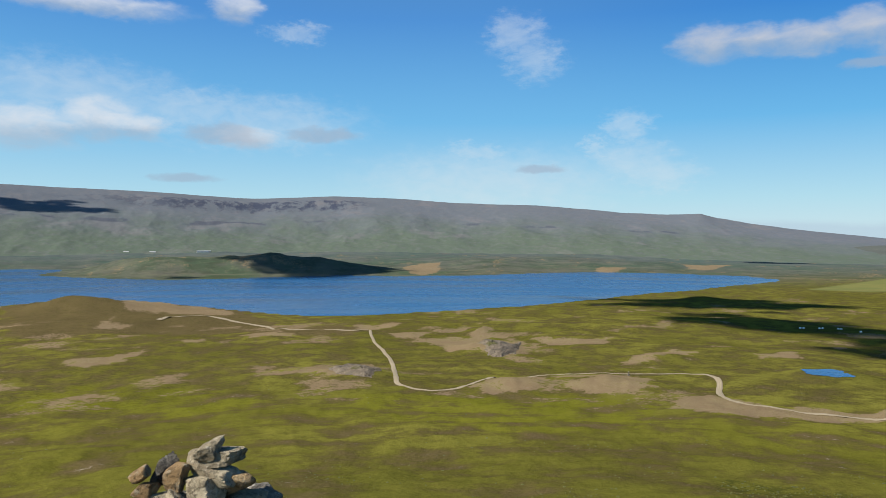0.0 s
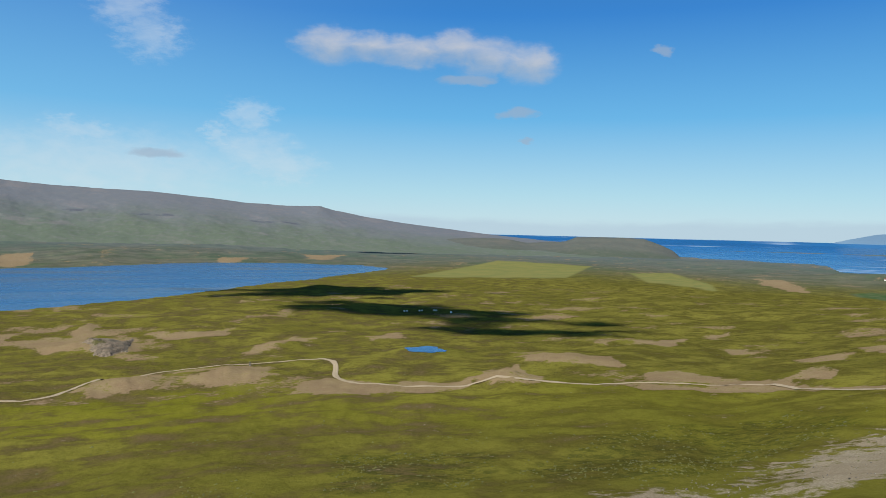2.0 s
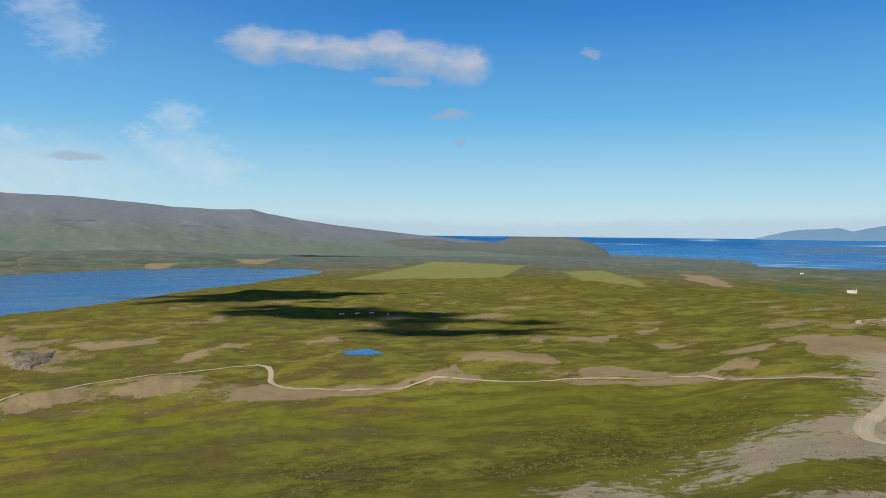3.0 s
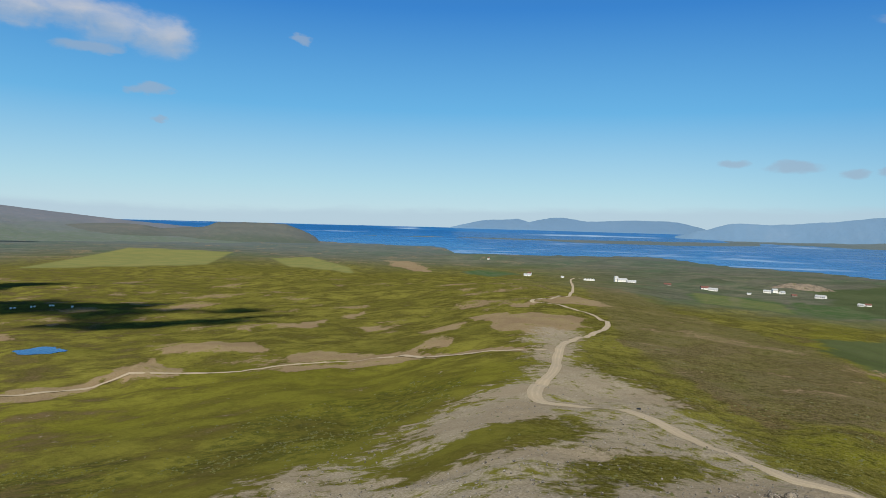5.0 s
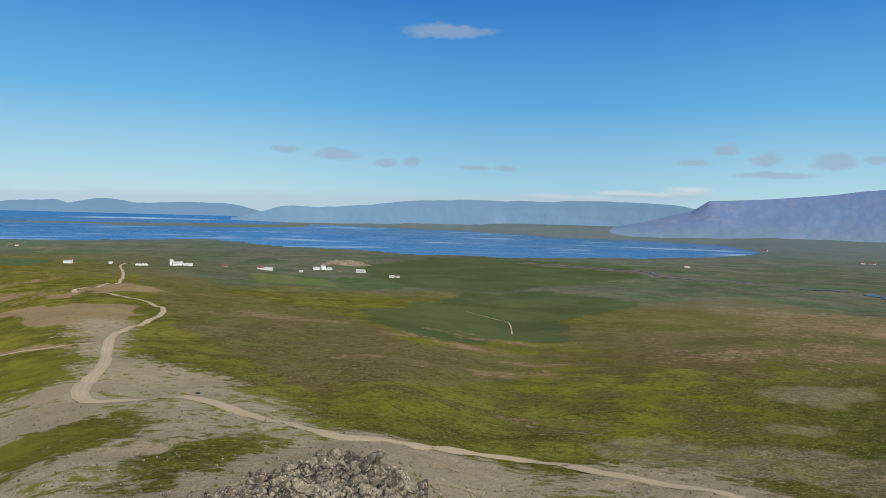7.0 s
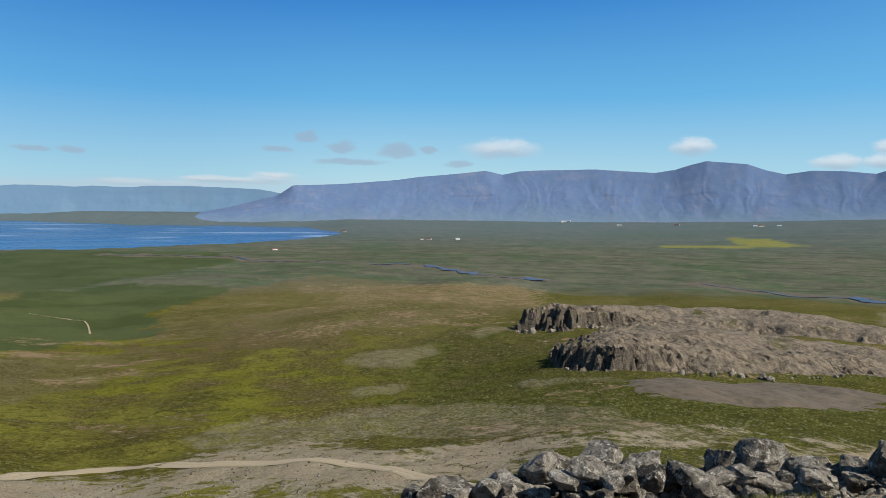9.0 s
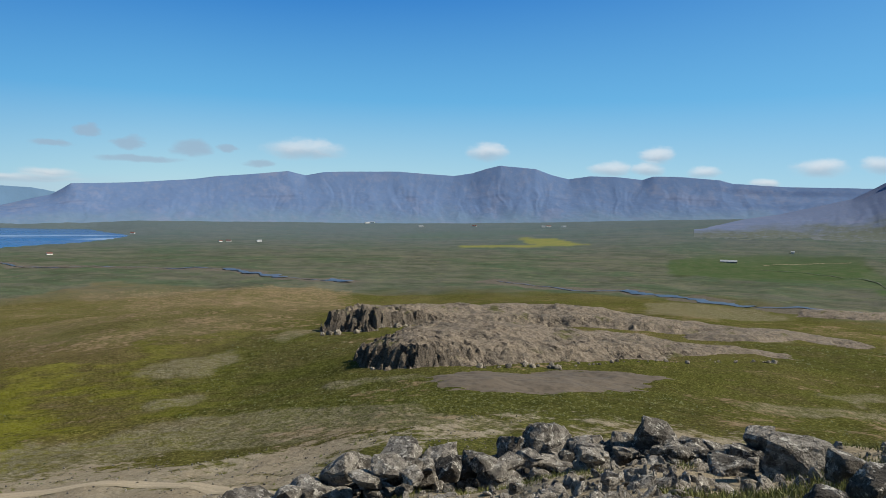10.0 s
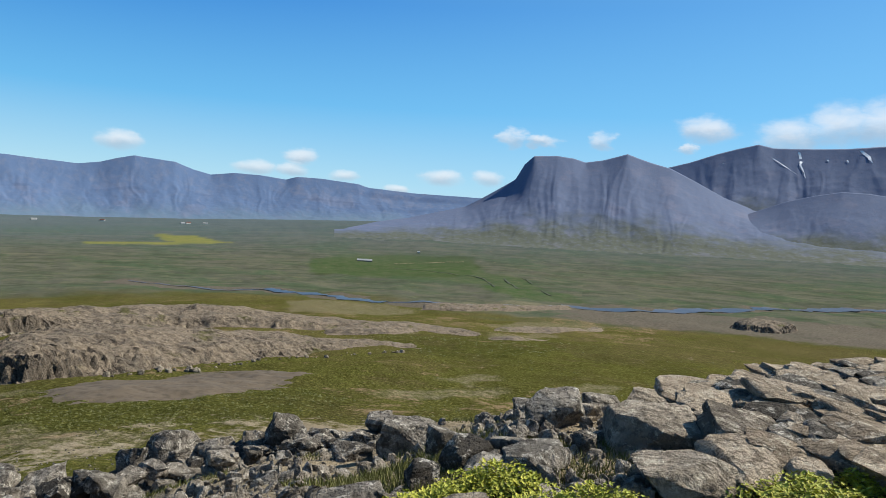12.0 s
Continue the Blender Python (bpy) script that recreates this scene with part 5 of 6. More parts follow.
for lane in ([(164.9, 2446), (168.1, 2583), (170.7, 2663)], [(176, 3430), (179.9, 3435), (184.2, 3443), (189.2, 3451)]):
    tagged(ribbon("track_farm", lane, 4.0, TRACK, 0.5, 12, 0.3), "pale farm lane between green fields", "track", kind="structure")
tagged(ribbon("track_valley", [(94.6, 1032), (96.85, 992), (98.17, 950), (98.43, 793)], 1.6, TRACK), "faint double wheel track across a meadow", "track", kind="structure")


def build_pond():
    a = np.linspace(0, 2 * np.pi, 60, endpoint=False)
    x0, y0 = polar(28.9, 622)
    reach = 15 * (1 + 0.75 * fractal(np.cos(a) * 20, np.sin(a) * 20, 14, 3, 5))
    ring = np.stack([x0 + reach * 1.25 * np.cos(a - 0.5), y0 + reach * np.sin(a - 0.5), np.full(60, EYE - POND_DEPTH + 0.25)], 1)
    ob = sheet("water_pond", np.concatenate([ring * [1, 1, 1], np.tile([[x0, y0, EYE - POND_DEPTH + 0.25]], (60, 1))]), 2, 60, LAKE, True)
    tagged(ob, "small blue pond with a ragged shore", "pond", kind="structure")


build_pond()

# ---- outcrops on the moor ----


def outcrop(name, label, outline, height, edge=6.0, cell=1.2, tilt=0.0, seed=0, jag=5.0, fade=None, cliffs=(0, 1), mat=CLIFF):
    """A lava plateau that follows the ground: broken cliffs at one end, soft gullied slopes towards the other."""
    pts = np.array([polar(a, r) for a, r in outline])
    low, high = pts.min(0) - 16, pts.max(0) + 16
    x, y = np.meshgrid(np.arange(low[0], high[0], cell), np.arange(low[1], high[1], cell), indexing="ij")
    az = np.degrees(np.arctan2(x, y)) % 360
    steep = 1 - 0.72 * ease(az, *cliffs) if cliffs[1] > 1 else np.full(x.shape, float(cliffs[0]))
    sd = -shore_distance(x, y, outline) + fractal(x, y, 30, 3, seed) * jag * 2.0 + fractal(x, y, 7, 3, seed + 3) * jag * 0.8
    bx, by = x + fractal(x, y, 6, 3, seed + 21) * 7, y + fractal(x, y, 6, 3, seed + 22) * 7
    blocks = scatter(np.floor(bx / 4.6), np.floor(by / 3.9), seed) - 0.5
    chips = scatter(np.floor(bx / 1.9), np.floor(by / 1.6), seed + 1) - 0.5
    sd = sd + (blocks * 6 + chips * 2.0) * steep * min(1.0, jag / 4)
    width = edge * (1 + 1.6 * (1 - steep))
    cracks = np.abs(fractal(x, y, 13, 4, seed + 7))
    gully = np.abs(fractal(x, y, 8, 3, seed + 17))
    h = height * ((0.5 + 0.18 * steep) * ease(sd, 0, width) + (0.5 - 0.18 * steep) * ease(sd, width * 0.8, width * 3.4))
    h = h * (1 + 0.40 * fractal(x, y, 45, 4, seed + 11))
    scale = min(1.0, height / 9)
    h = h - (1.5 * np.exp(-(cracks / 0.03) ** 2) * (0.35 + 0.65 * steep) + 1.1 * np.exp(-(gully / 0.05) ** 2) * (1 - ease(sd, width, width * 2.5))) * ease(sd, 0, 4) * scale
    h = h + fractal(x, y, 4.0, 4, seed + 13, 0.6) * 0.9 * ease(sd, -1, 5) * scale
    h = h + (blocks * 1.5 + chips * 0.9) * steep * ease(sd, 0, 3) * (1 - 0.8 * ease(sd, 8, 24)) * scale
    if tilt:
        h = h * (1 - tilt * (np.hypot(x, y) - np.hypot(*pts.T).min()) / np.ptp(np.hypot(*pts.T)))
    if fade:  # lower towards this range of bearings
        h = h * (1 - 0.6 * ease(az, *fade))
    z = ground_z(x, y) + h - 1.2 * (1 - ease(sd, -3, 2)) - 0.1
    ob = sheet(name, np.stack([x, y, z], -1).reshape(-1, 3), x.shape[0], x.shape[1], mat, False, True)
    ob.data.set_sharp_from_angle(angle=radians(38))
    return tagged(ob, label, "rock outcrop")


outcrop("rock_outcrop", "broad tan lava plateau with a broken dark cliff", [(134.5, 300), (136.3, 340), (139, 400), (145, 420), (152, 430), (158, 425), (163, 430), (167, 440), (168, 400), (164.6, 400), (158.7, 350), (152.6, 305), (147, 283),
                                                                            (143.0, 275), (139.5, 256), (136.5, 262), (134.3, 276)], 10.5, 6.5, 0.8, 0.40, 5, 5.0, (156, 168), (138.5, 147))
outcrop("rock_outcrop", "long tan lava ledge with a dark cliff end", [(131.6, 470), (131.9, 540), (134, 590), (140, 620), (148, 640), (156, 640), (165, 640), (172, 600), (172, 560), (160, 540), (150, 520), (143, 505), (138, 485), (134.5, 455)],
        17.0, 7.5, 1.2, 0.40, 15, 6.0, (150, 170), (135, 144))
tagged(outcrop("ground_bank", "low gravel bank below the cliff", [(139.3, 225), (140.6, 203), (146, 200), (152, 210), (157, 230), (160.4, 266), (156, 285), (150, 285), (143, 262)], 2.6, 9.0, 1.5, 0.2, 25, 3.0, mat=BANK), category="ground", kind="structure")
outcrop("rock_outcrop", "small pale outcrop with a notched cliff beside the track", [(3.4, 704), (4.6, 686), (6.0, 723), (6.3, 791), (6.3999999999999995, 841), (5.199999999999999, 781), (3.0, 779)], 6.5, 4.0, 0.8, 0.3, 35, 2.0, None, (0.5, 1))
outcrop("rock_outcrop", "low grey outcrop with a notched face", [(-8.8, 560), (-7.4, 533), (-5.6, 524), (-4.9, 557), (-4.9, 602), (-7.4, 613), (-9.3, 620)], 3.6, 4.0, 0.8, 0.3, 45, 2.0, None, (0.5, 1))
outcrop("rock_outcrop", "low tan ledge of bare lava on the slope", [(173.2, 806), (175.2, 850), (178.4, 896), (181.7, 1003), (181.9, 1073), (178.6, 958), (175.4, 909), (173.4, 862)], 6.0, 5.0, 1.6, 0.2, 75, 3.0, None, (0.35, 1))
outcrop("rock_outcrop", "narrow pale ledge of lava among tussocks", [(172.7, 501), (175.3, 508), (178.3, 606), (178.5, 642), (175.5, 538), (172.9, 531)], 3.5, 5.0, 1.6, 0.2, 85, 3.0, None, (0.35, 1))
outcrop("rock_outcrop", "pale broken ledge above the river", [(167.2, 1196), (171.1, 1192), (175.2, 1241), (179.2, 1311), (179.4, 1389), (175.4, 1315), (171.3, 1263), (167.4, 1267)], 6.0, 5.0, 1.6, 0.2, 95, 3.0, None, (0.35, 1))
outcrop("rock_outcrop", "tan tail of a lava ledge sinking into turf", [(159.2, 484), (162.5, 482), (165.2, 496), (167.6, 540), (167.8, 604), (165.4, 555), (162.7, 539), (159.4, 542)], 6.0, 5.0, 1.6, 0.2, 105, 3.0, None, (0.35, 1))
outcrop("rock_outcrop", "dark rock knob beside the river", [(190.9, 1250), (191.6, 1300), (194.5, 1310), (195.6, 1270), (194.4, 1215), (192, 1205)], 15.0, 7.0, 1.6, 0.0, 55, 4.0, None, (0.7, 1))
outcrop("rock_outcrop", "grey bare hillock beside the farm track", [(83, 2120), (84.5, 2200), (87, 2180), (86.5, 2110), (84.5, 2090)], 8.0, 12.0, 3.0, 0.0, 65, 5.0)

# ---- the hilltop: boulders, ruined wall, cairn, plants ----


def ico(level):
    bm = bmesh.new()
    bmesh.ops.create_icosphere(bm, subdivisions=level, radius=1.0)
    verts = np.array([v.co[:] for v in bm.verts])
    faces = np.array([[v.index for v in f.verts] for f in bm.faces])
    bm.free()
    return verts, faces


ICO = {level: ico(level) for level in (1, 2, 3, 4, 5)}


def rock_points(seed, level, cuts=7, rough=0.05, flat=0.0, jitter=0.26):
    """Points of an angular boulder about 2 across: a ball cut by planes, with a pitted skin."""
    rng = np.random.default_rng(seed)
    dirs, faces = ICO[level]
    normals = np.concatenate([np.eye(3), -np.eye(3)]) + rng.normal(0, jitter, (6, 3))
    heights = rng.uniform(0.58, 0.74, 6)
    cuts = cuts + 3
    extra = rng.normal(0, 1, (cuts, 3))
    normals, heights = np.concatenate([normals, extra]), np.concatenate([heights, rng.uniform(0.55, 0.86, cuts)])
    normals /= np.linalg.norm(normals, axis=1)[:, None]
    facing = dirs @ normals.T
    reach = np.where(facing > 0.08, heights / np.maximum(facing, 0.08), 9.0)
    radius = np.minimum(reach.min(1), 1.25)
    if rough and level > 2:
        shift = rng.uniform(0, 50, 3)
        skin = np.array([noise.fractal(Vector(d * 2.2 + shift), 0.8, 2.2, 5) + 0.5 * noise.ridged_multi_fractal(Vector(d * 1.3 + shift), 1.0, 2.0, 4, 1.0, 2.0) - 0.5 for d in dirs * radius[:, None]])
        if level > 3:  # small pits and split edges
            skin = skin + 0.35 * np.array([noise.ridged_multi_fractal(Vector(d * 4.5 + shift), 0.9, 2.1, 4, 1.0, 2.0) - 0.9 for d in dirs * radius[:, None]])
        radius = radius + 0.5 * rough * skin
    pts = dirs * radius[:, None]
    if flat:
        pts[:, 2] = np.where(pts[:, 2] > flat, flat + 0.25 * (pts[:, 2] - flat), pts[:, 2])
    low, high = pts.min(0), pts.max(0)
    return (pts - (low + high) / 2) / ((high - low) / 2), faces


def mesh_from(name, pts, faces, mat, sharp=32.0):
    mesh = bpy.data.meshes.new(name)
    mesh.from_pydata(pts.tolist(), [], faces.tolist())
    mesh.materials.append(mat)
    if sharp:
        mesh.polygons.foreach_set("use_smooth", np.ones(len(faces), bool))
        mesh.set_sharp_from_angle(angle=radians(sharp))
    mesh.update()
    return mesh


ROCKS = {}


def rock_mesh(seed, mat, level=3, cuts=7, rough=0.06, flat=0.0, jitter=0.26):
    key = (seed, mat.name, level, cuts, rough, flat, jitter)
    if key not in ROCKS:
        ROCKS[key] = mesh_from("rock", *rock_points(seed, level, cuts, rough, flat, jitter), mat, 20.0)
    return ROCKS[key]


def boulder(label, az, r, w, d, h, turn=0.0, tilt=0.0, lean=0.0, seed=1, mat=None, sink=0.12, level=4, cuts=4, rough=0.10, name="boulder", flat=0.0, lift=0.0, jitter=0.11):
    """A boulder w wide, d deep and h high that rests, a little sunk, on the hilltop."""
    ob = new(name, rock_mesh(seed, mat or BASALT, level, cuts, rough, flat, jitter))
    x, y = polar(az, r)
    z = float(ground_z(np.array([x]), np.array([y]))[0])
    ob.matrix_world = pose(x, y, z + h * (0.5 - sink) + lift, tilt, lean, turn - az) @ Matrix.Diagonal((w / 2, d / 2, h / 2, 1))
    return tagged(ob, label, "boulder", "boulders on the hilltop")


DARK, TAN, FLAT = "dark angular lava boulder with lichen", "weathered tan block with a flat sloping top", "flat grey stone lying among turf"
boulder("large tan-topped block with a dark shaded side", 185.0, 7.0, 0.80, 0.80, 0.44, 14, 12, 9, 51, SLAB, 0.2, 5, 1, 0.11, jitter=0.05)
boulder("long tan slab tipped down towards the shrubs", 192.3, 6.85, 0.95, 0.80, 0.32, 18, 13, 12, 52, SLAB, 0.2, 5, 1, 0.11, jitter=0.05)
boulder(DARK, 178.0, 7.95, 0.66, 0.54, 0.38, 20, 10, -8, 13)
boulder(TAN, 185.3, 9.9, 0.76, 0.7, 0.42, 5, 4, 10, 14, SLAB)
boulder("rounded grey slab cracked across its top", 188.0, 6.0, 0.95, 0.72, 0.36, 15, 10, 4, 15, SLAB, 0.2, 5, 9, 0.10, jitter=0.3)
boulder(DARK, 188.2, 10.3, 0.42, 0.42, 0.46, 40, 0, 0, 16)
boulder(FLAT, 171.0, 4.9, 0.44, 0.42, 0.20, 10, -6, 0, 17, SLAB)
boulder(DARK, 166.9, 9.2, 0.74, 0.60, 0.48, -15, 10, 6, 18)
boulder("broad dark ridge of lava behind a boulder", 176.8, 10.2, 0.72, 0.6, 0.30, 10, 0, 0, 39)
boulder(DARK, 169.6, 7.6, 0.38, 0.34, 0.34, 30, 0, 10, 19)
boulder(FLAT, 173.0, 6.0, 0.42, 0.34, 0.19, -8, 5, 0, 20)
boulder("broad low grey rock crusted with lichen", 176.3, 6.2, 0.56, 0.51, 0.24, 12, -4, -4, 21)
boulder(DARK, 197.6, 6.7, 0.5, 0.36, 0.2, 0, 0, -6, 22)
boulder(DARK, 180.2, 6.7, 0.22, 0.20, 0.20, 35, 10, 0, 23)
boulder(TAN, 191.2, 10.6, 0.75, 0.8, 0.40, -20, 4, 10, 24, SLAB)
boulder(DARK, 195.5, 11.4, 0.45, 0.4, 0.22, 15, 0, 0, 25)
boulder(DARK, 200.4, 11.6, 0.6, 0.5, 0.34, -10, 0, 0, 26)
boulder("flat dark slab tipped towards the valley", 162.9, 5.35, 0.51, 0.38, 0.17, 5, 8, -6, 27)
boulder(DARK, 167.9, 6.0, 0.27, 0.26, 0.23, 20, 0, 0, 28)
boulder(DARK, 171.2, 6.4, 0.36, 0.34, 0.28, 45, 5, 0, 29)
boulder(DARK, 174.7, 6.6, 0.41, 0.34, 0.22, 0, -5, 0, 30)
boulder(DARK, 163.4, 11.8, 0.47, 0.42, 0.36, 0, 0, 0, 31)
boulder(FLAT, 162.4, 9.8, 0.51, 0.42, 0.24, 15, 0, 0, 32)
boulder(DARK, 181.5, 9.4, 0.51, 0.42, 0.31, 15, 0, 5, 33)
boulder(TAN, 180.3, 8.6, 0.42, 0.38, 0.22, 50, 0, 5, 34, SLAB)
boulder(DARK, 165.5, 9.6, 0.42, 0.34, 0.29, 25, 0, 0, 35)
boulder(FLAT, 194.8, 5.3, 0.6, 0.5, 0.22, 20, -5, 8, 36, SLAB)
boulder(FLAT, 183.0, 5.0, 0.42, 0.34, 0.2, 0, 0, 0, 37)
boulder(FLAT, 177.5, 5.15, 0.39, 0.29, 0.17, 30, 0, 0, 38)


def bedrock():
    """The bare lava back of the hill: thin ledges that step up towards the crest."""
    az, r = np.linspace(182, 206, 360), np.exp(np.linspace(math.log(4.0), math.log(15.5), 300))
    rr, aa = np.meshgrid(r, az, indexing="ij")
    x, y = polar(aa, rr)
    inside = ease(aa + fractal(x, y, 1.6, 3, 5) * 8, 185.5, 190) * ease(rr + fractal(x, y, 1.2, 3, 8) * 1.5 - (aa - 194) * 0.05, 4.6, 7.2) * (1 - ease(rr, 12.8, 14.2))
    wave = (rr - 5.5) * 0.035 + fractal(x, y, 2.6, 4, 17) * 0.18 + fractal(x, y, 0.5, 3, 27) * 0.07
    step = 0.06
    level = wave / step
    terrace = (np.floor(level) + ease(level - np.floor(level), 0.80, 0.95)) * step
    h = 0.12 + terrace * 0.9 + wave * 0.1 + fractal(x, y, 0.16, 3, 37) * 0.025 - 0.10 * np.exp(-(fractal(x, y, 0.9, 3, 47) / 0.022) ** 2)
    z = ground_z(x, y) + np.where(inside > 0, h, 0) * inside - 0.25 * (1 - inside)
    ob = sheet("bedrock_slab", np.stack([x, y, z], -1).reshape(-1, 3), 300, 360, LEDGE, False, True)
    tagged(ob, "bare tan bedrock broken into thin sloping ledges", "bedrock")
    # loose plates of the same beds, all dipping the same way
    rng = np.random.default_rng(58)
    for k in range(210):
        az, r = rng.uniform(187.5, 205), math.exp(rng.uniform(math.log(6.2), math.log(13.3)))
        if az < 187.5 + 3.0 * (9 - r) / 3:
            continue
        x, y = polar(az, r)
        z = float(ground_z(np.array([x]), np.array([y]))[0]) + 0.10 + (r - 5.5) * 0.033
        wide = 0.20 * 4.5 ** (rng.uniform() ** 1.5)
        m = pose(x, y, z, rng.normal(4, 4), rng.normal(8, 4), rng.normal(0, 30) - az) @ Matrix.Diagonal((wide * 0.6, wide * rng.uniform(0.35, 0.55), rng.uniform(0.05, 0.10), 1))
        plate = new("plate", rock_mesh(500 + k % 20, LEDGE if k % 4 else BASALT, 3, 2, 0.08, 0.0, 0.12))
        plate.parent, plate.matrix_local = ob, m


bedrock()


def piece(name, mesh, matrix, parent):
    ob = new(name, mesh)
    ob.parent = parent
    ob.matrix_local = parent.matrix_world.inverted() @ matrix if parent.type == "EMPTY" else matrix
    return ob


def heap(name, x, y, label, category, group=""):
    """An empty at the foot of a thing, to carry its stones."""
    ob = new(name)
    z = float(ground_z(np.array([x]), np.array([y]))[0])
    ob.matrix_world = Matrix.Translation((x, y, z))
    return tagged(ob, label, category, group)


def ruined_wall():
    rng = np.random.default_rng(4)
    wall = heap("stone_wall", *polar(145, 12.6), "tumbled wall of grey lava blocks along the hill's edge", "wall")
    # bearing, distance, width, height, depth and lift of the large blocks; the rest is filled with smaller ones
    blocks = [(125.8, 12.2, 1.25, 0.75, 0.9, 0.0), (130.4, 12.5, 1.15, 0.72, 0.8, 0.0), (132.6, 12.9, 0.95, 0.55, 0.7, 0.45), (134.8, 13.2, 0.85, 0.6, 0.7, 0.25), (137.2, 13.1, 0.9, 0.62, 0.8, 0.40),
              (140.3, 12.9, 0.95, 0.5, 0.8, 0.25), (143.0, 12.8, 0.8, 0.45, 0.7, 0.2), (146.6, 13.6, 0.62, 0.62, 0.5, 0.30), (149.3, 13.8, 1.0, 0.95, 0.8, 0.2), (152.0, 13.7, 0.9, 0.62, 0.7, 0.1),
              (155.0, 13.4, 0.7, 0.55, 0.6, 0.1), (157.4, 13.0, 0.75, 0.55, 0.6, 0.15), (160.0, 12.9, 0.7, 0.45, 0.6, 0.05), (162.6, 12.6, 0.6, 0.40, 0.5, 0.0), (145.2, 12.2, 0.9, 0.42, 0.7, 0.0)]
    line = np.array([(122.5, 12.0), (128, 12.2), (135, 12.7), (142, 12.6), (150, 13.2), (158, 12.9), (166, 12.3)])
    for k in range(210):
        az = rng.uniform(122.5, 166)
        size = rng.uniform(0.18, 0.52)
        blocks.append((az, np.interp(az, line[:, 0], line[:, 1]) + rng.normal(0, 0.42) - 0.1, size * rng.uniform(0.8, 1.3), size * rng.uniform(0.4, 0.75), size, max(0.0, rng.normal(0.08, 0.16) * (1.4 if az < 150 else 0.6))))
    for k, (az, r, w, h, d, lift) in enumerate(blocks):
        x, y = polar(az, r)
        z = float(ground_z(np.array([x]), np.array([y]))[0])
        level = 4 if k < 15 else 3
        mesh = rock_mesh(100 + k if k < 15 else 130 + k % 24, BASALT, level, 4, 0.14, 0.0, 0.17)
        m = pose(x, y, z + h * 0.30 + lift * 0.8, rng.uniform(-22, 22), rng.uniform(-22, 22), rng.uniform(0, 360)) @ Matrix.Diagonal((w / 1.9, d / 1.9, h / 1.9, 1))
        piece("stone", mesh, m, wall)


ruined_wall()


def merged(name, label, category, chunks, mat, sharp=0.0):
    """Many small shapes as one mesh of kind stuff."""
    verts, faces, base = [], [], 0
    for pts, tris in chunks:
        verts.append(pts)
        faces.append(tris + base)
        base += len(pts)
    mesh = mesh_from(name, np.concatenate(verts), np.concatenate(faces), mat, sharp)
    return tagged(new(name, mesh), label, category, kind="stuff")


def turned(rng, pts, scale, x, y, z):
    m = np.array(Euler(rng.uniform(0, 6.28, 3)).to_matrix())
    return (pts * scale) @ m.T + np.array([x, y, z])


def rock_pile():
    """The jagged crest below the hill: shattered lava standing on end."""
    rng = np.random.default_rng(7)
    x0, y0 = polar(85.4, 31.5)
    pile = heap("rock_crest", x0, y0, "jagged crest of shattered grey lava", "rock outcrop")
    a, q = np.meshgrid(np.linspace(0, 2 * np.pi, 90, endpoint=False), np.linspace(0, 1, 40), indexing="ij")
    ux, uy = q * np.cos(a), q * np.sin(a)
    px, py = x0 + 13 * ux, y0 + 13 * uy
    hump = lambda x, y: 1.9 * np.exp(-1.9 * (((x - x0) / 9.0) ** 2 + ((y - y0) / 9.0) ** 2))
    z = ground_z(px, py) + hump(px, py) * (1 + 0.5 * fractal(px, py, 3, 3, 5)) + fractal(px, py, 0.9, 3, 6) * 0.5 * (1 - q) - 0.5 * ease(q, 0.8, 1)
    base = sheet("crest_base", np.stack([px, py, z], -1).reshape(-1, 3), 90, 40, CREST, False, True)
    base.parent = pile
    base.matrix_local = pile.matrix_world.inverted()
    for k in range(290):
        reach = 9.5 * math.sqrt(rng.uniform(0, 1)) ** 1.5
        turn = rng.uniform(0, 2 * math.pi)
        x, y = x0 + reach * math.cos(turn), y0 + reach * 0.9 * math.sin(turn)
        size = rng.uniform(0.28, 0.85) * (1.2 - 0.07 * reach)
        z = float(ground_z(np.array([x]), np.array([y]))[0]) + float(hump(x, y)) * 1.02
        m = pose(x, y, z + 0.16 * size, rng.uniform(-30, 30), rng.uniform(-30, 30), rng.uniform(0, 360)) @ Matrix.Diagonal((size * 0.5, size * 0.28, size * rng.uniform(0.5, 1.0), 1))
        piece("rock", rock_mesh(160 + k % 18, CREST, 3, 3, 0.14), m, pile)
    kinds = [rock_points(180 + k, 1, 4, 0.0) for k in range(8)]
    reach, turn = 14.0 * rng.uniform(0, 1, 4200) ** 0.7, rng.uniform(0, 2 * math.pi, 4200)
    px, py = x0 + reach * np.cos(turn), y0 + reach * np.sin(turn)
    size = 0.12 * 4.0 ** (rng.uniform(0, 1, 4200) ** 1.6)
    pz = ground_z(px, py) + hump(px, py) * 1.02 + 0.1 * size
    shards = [(turned(rng, kinds[k % 8][0], size[k] * np.array([0.6, 0.4, 0.75]), px[k], py[k], pz[k]), kinds[k % 8][1]) for k in range(4200)]
    rest = merged("shard_rubble", "small angular shards of grey lava", "", shards, CREST)
    rest.parent = pile
    rest.matrix_local = pile.matrix_world.inverted()


rock_pile()


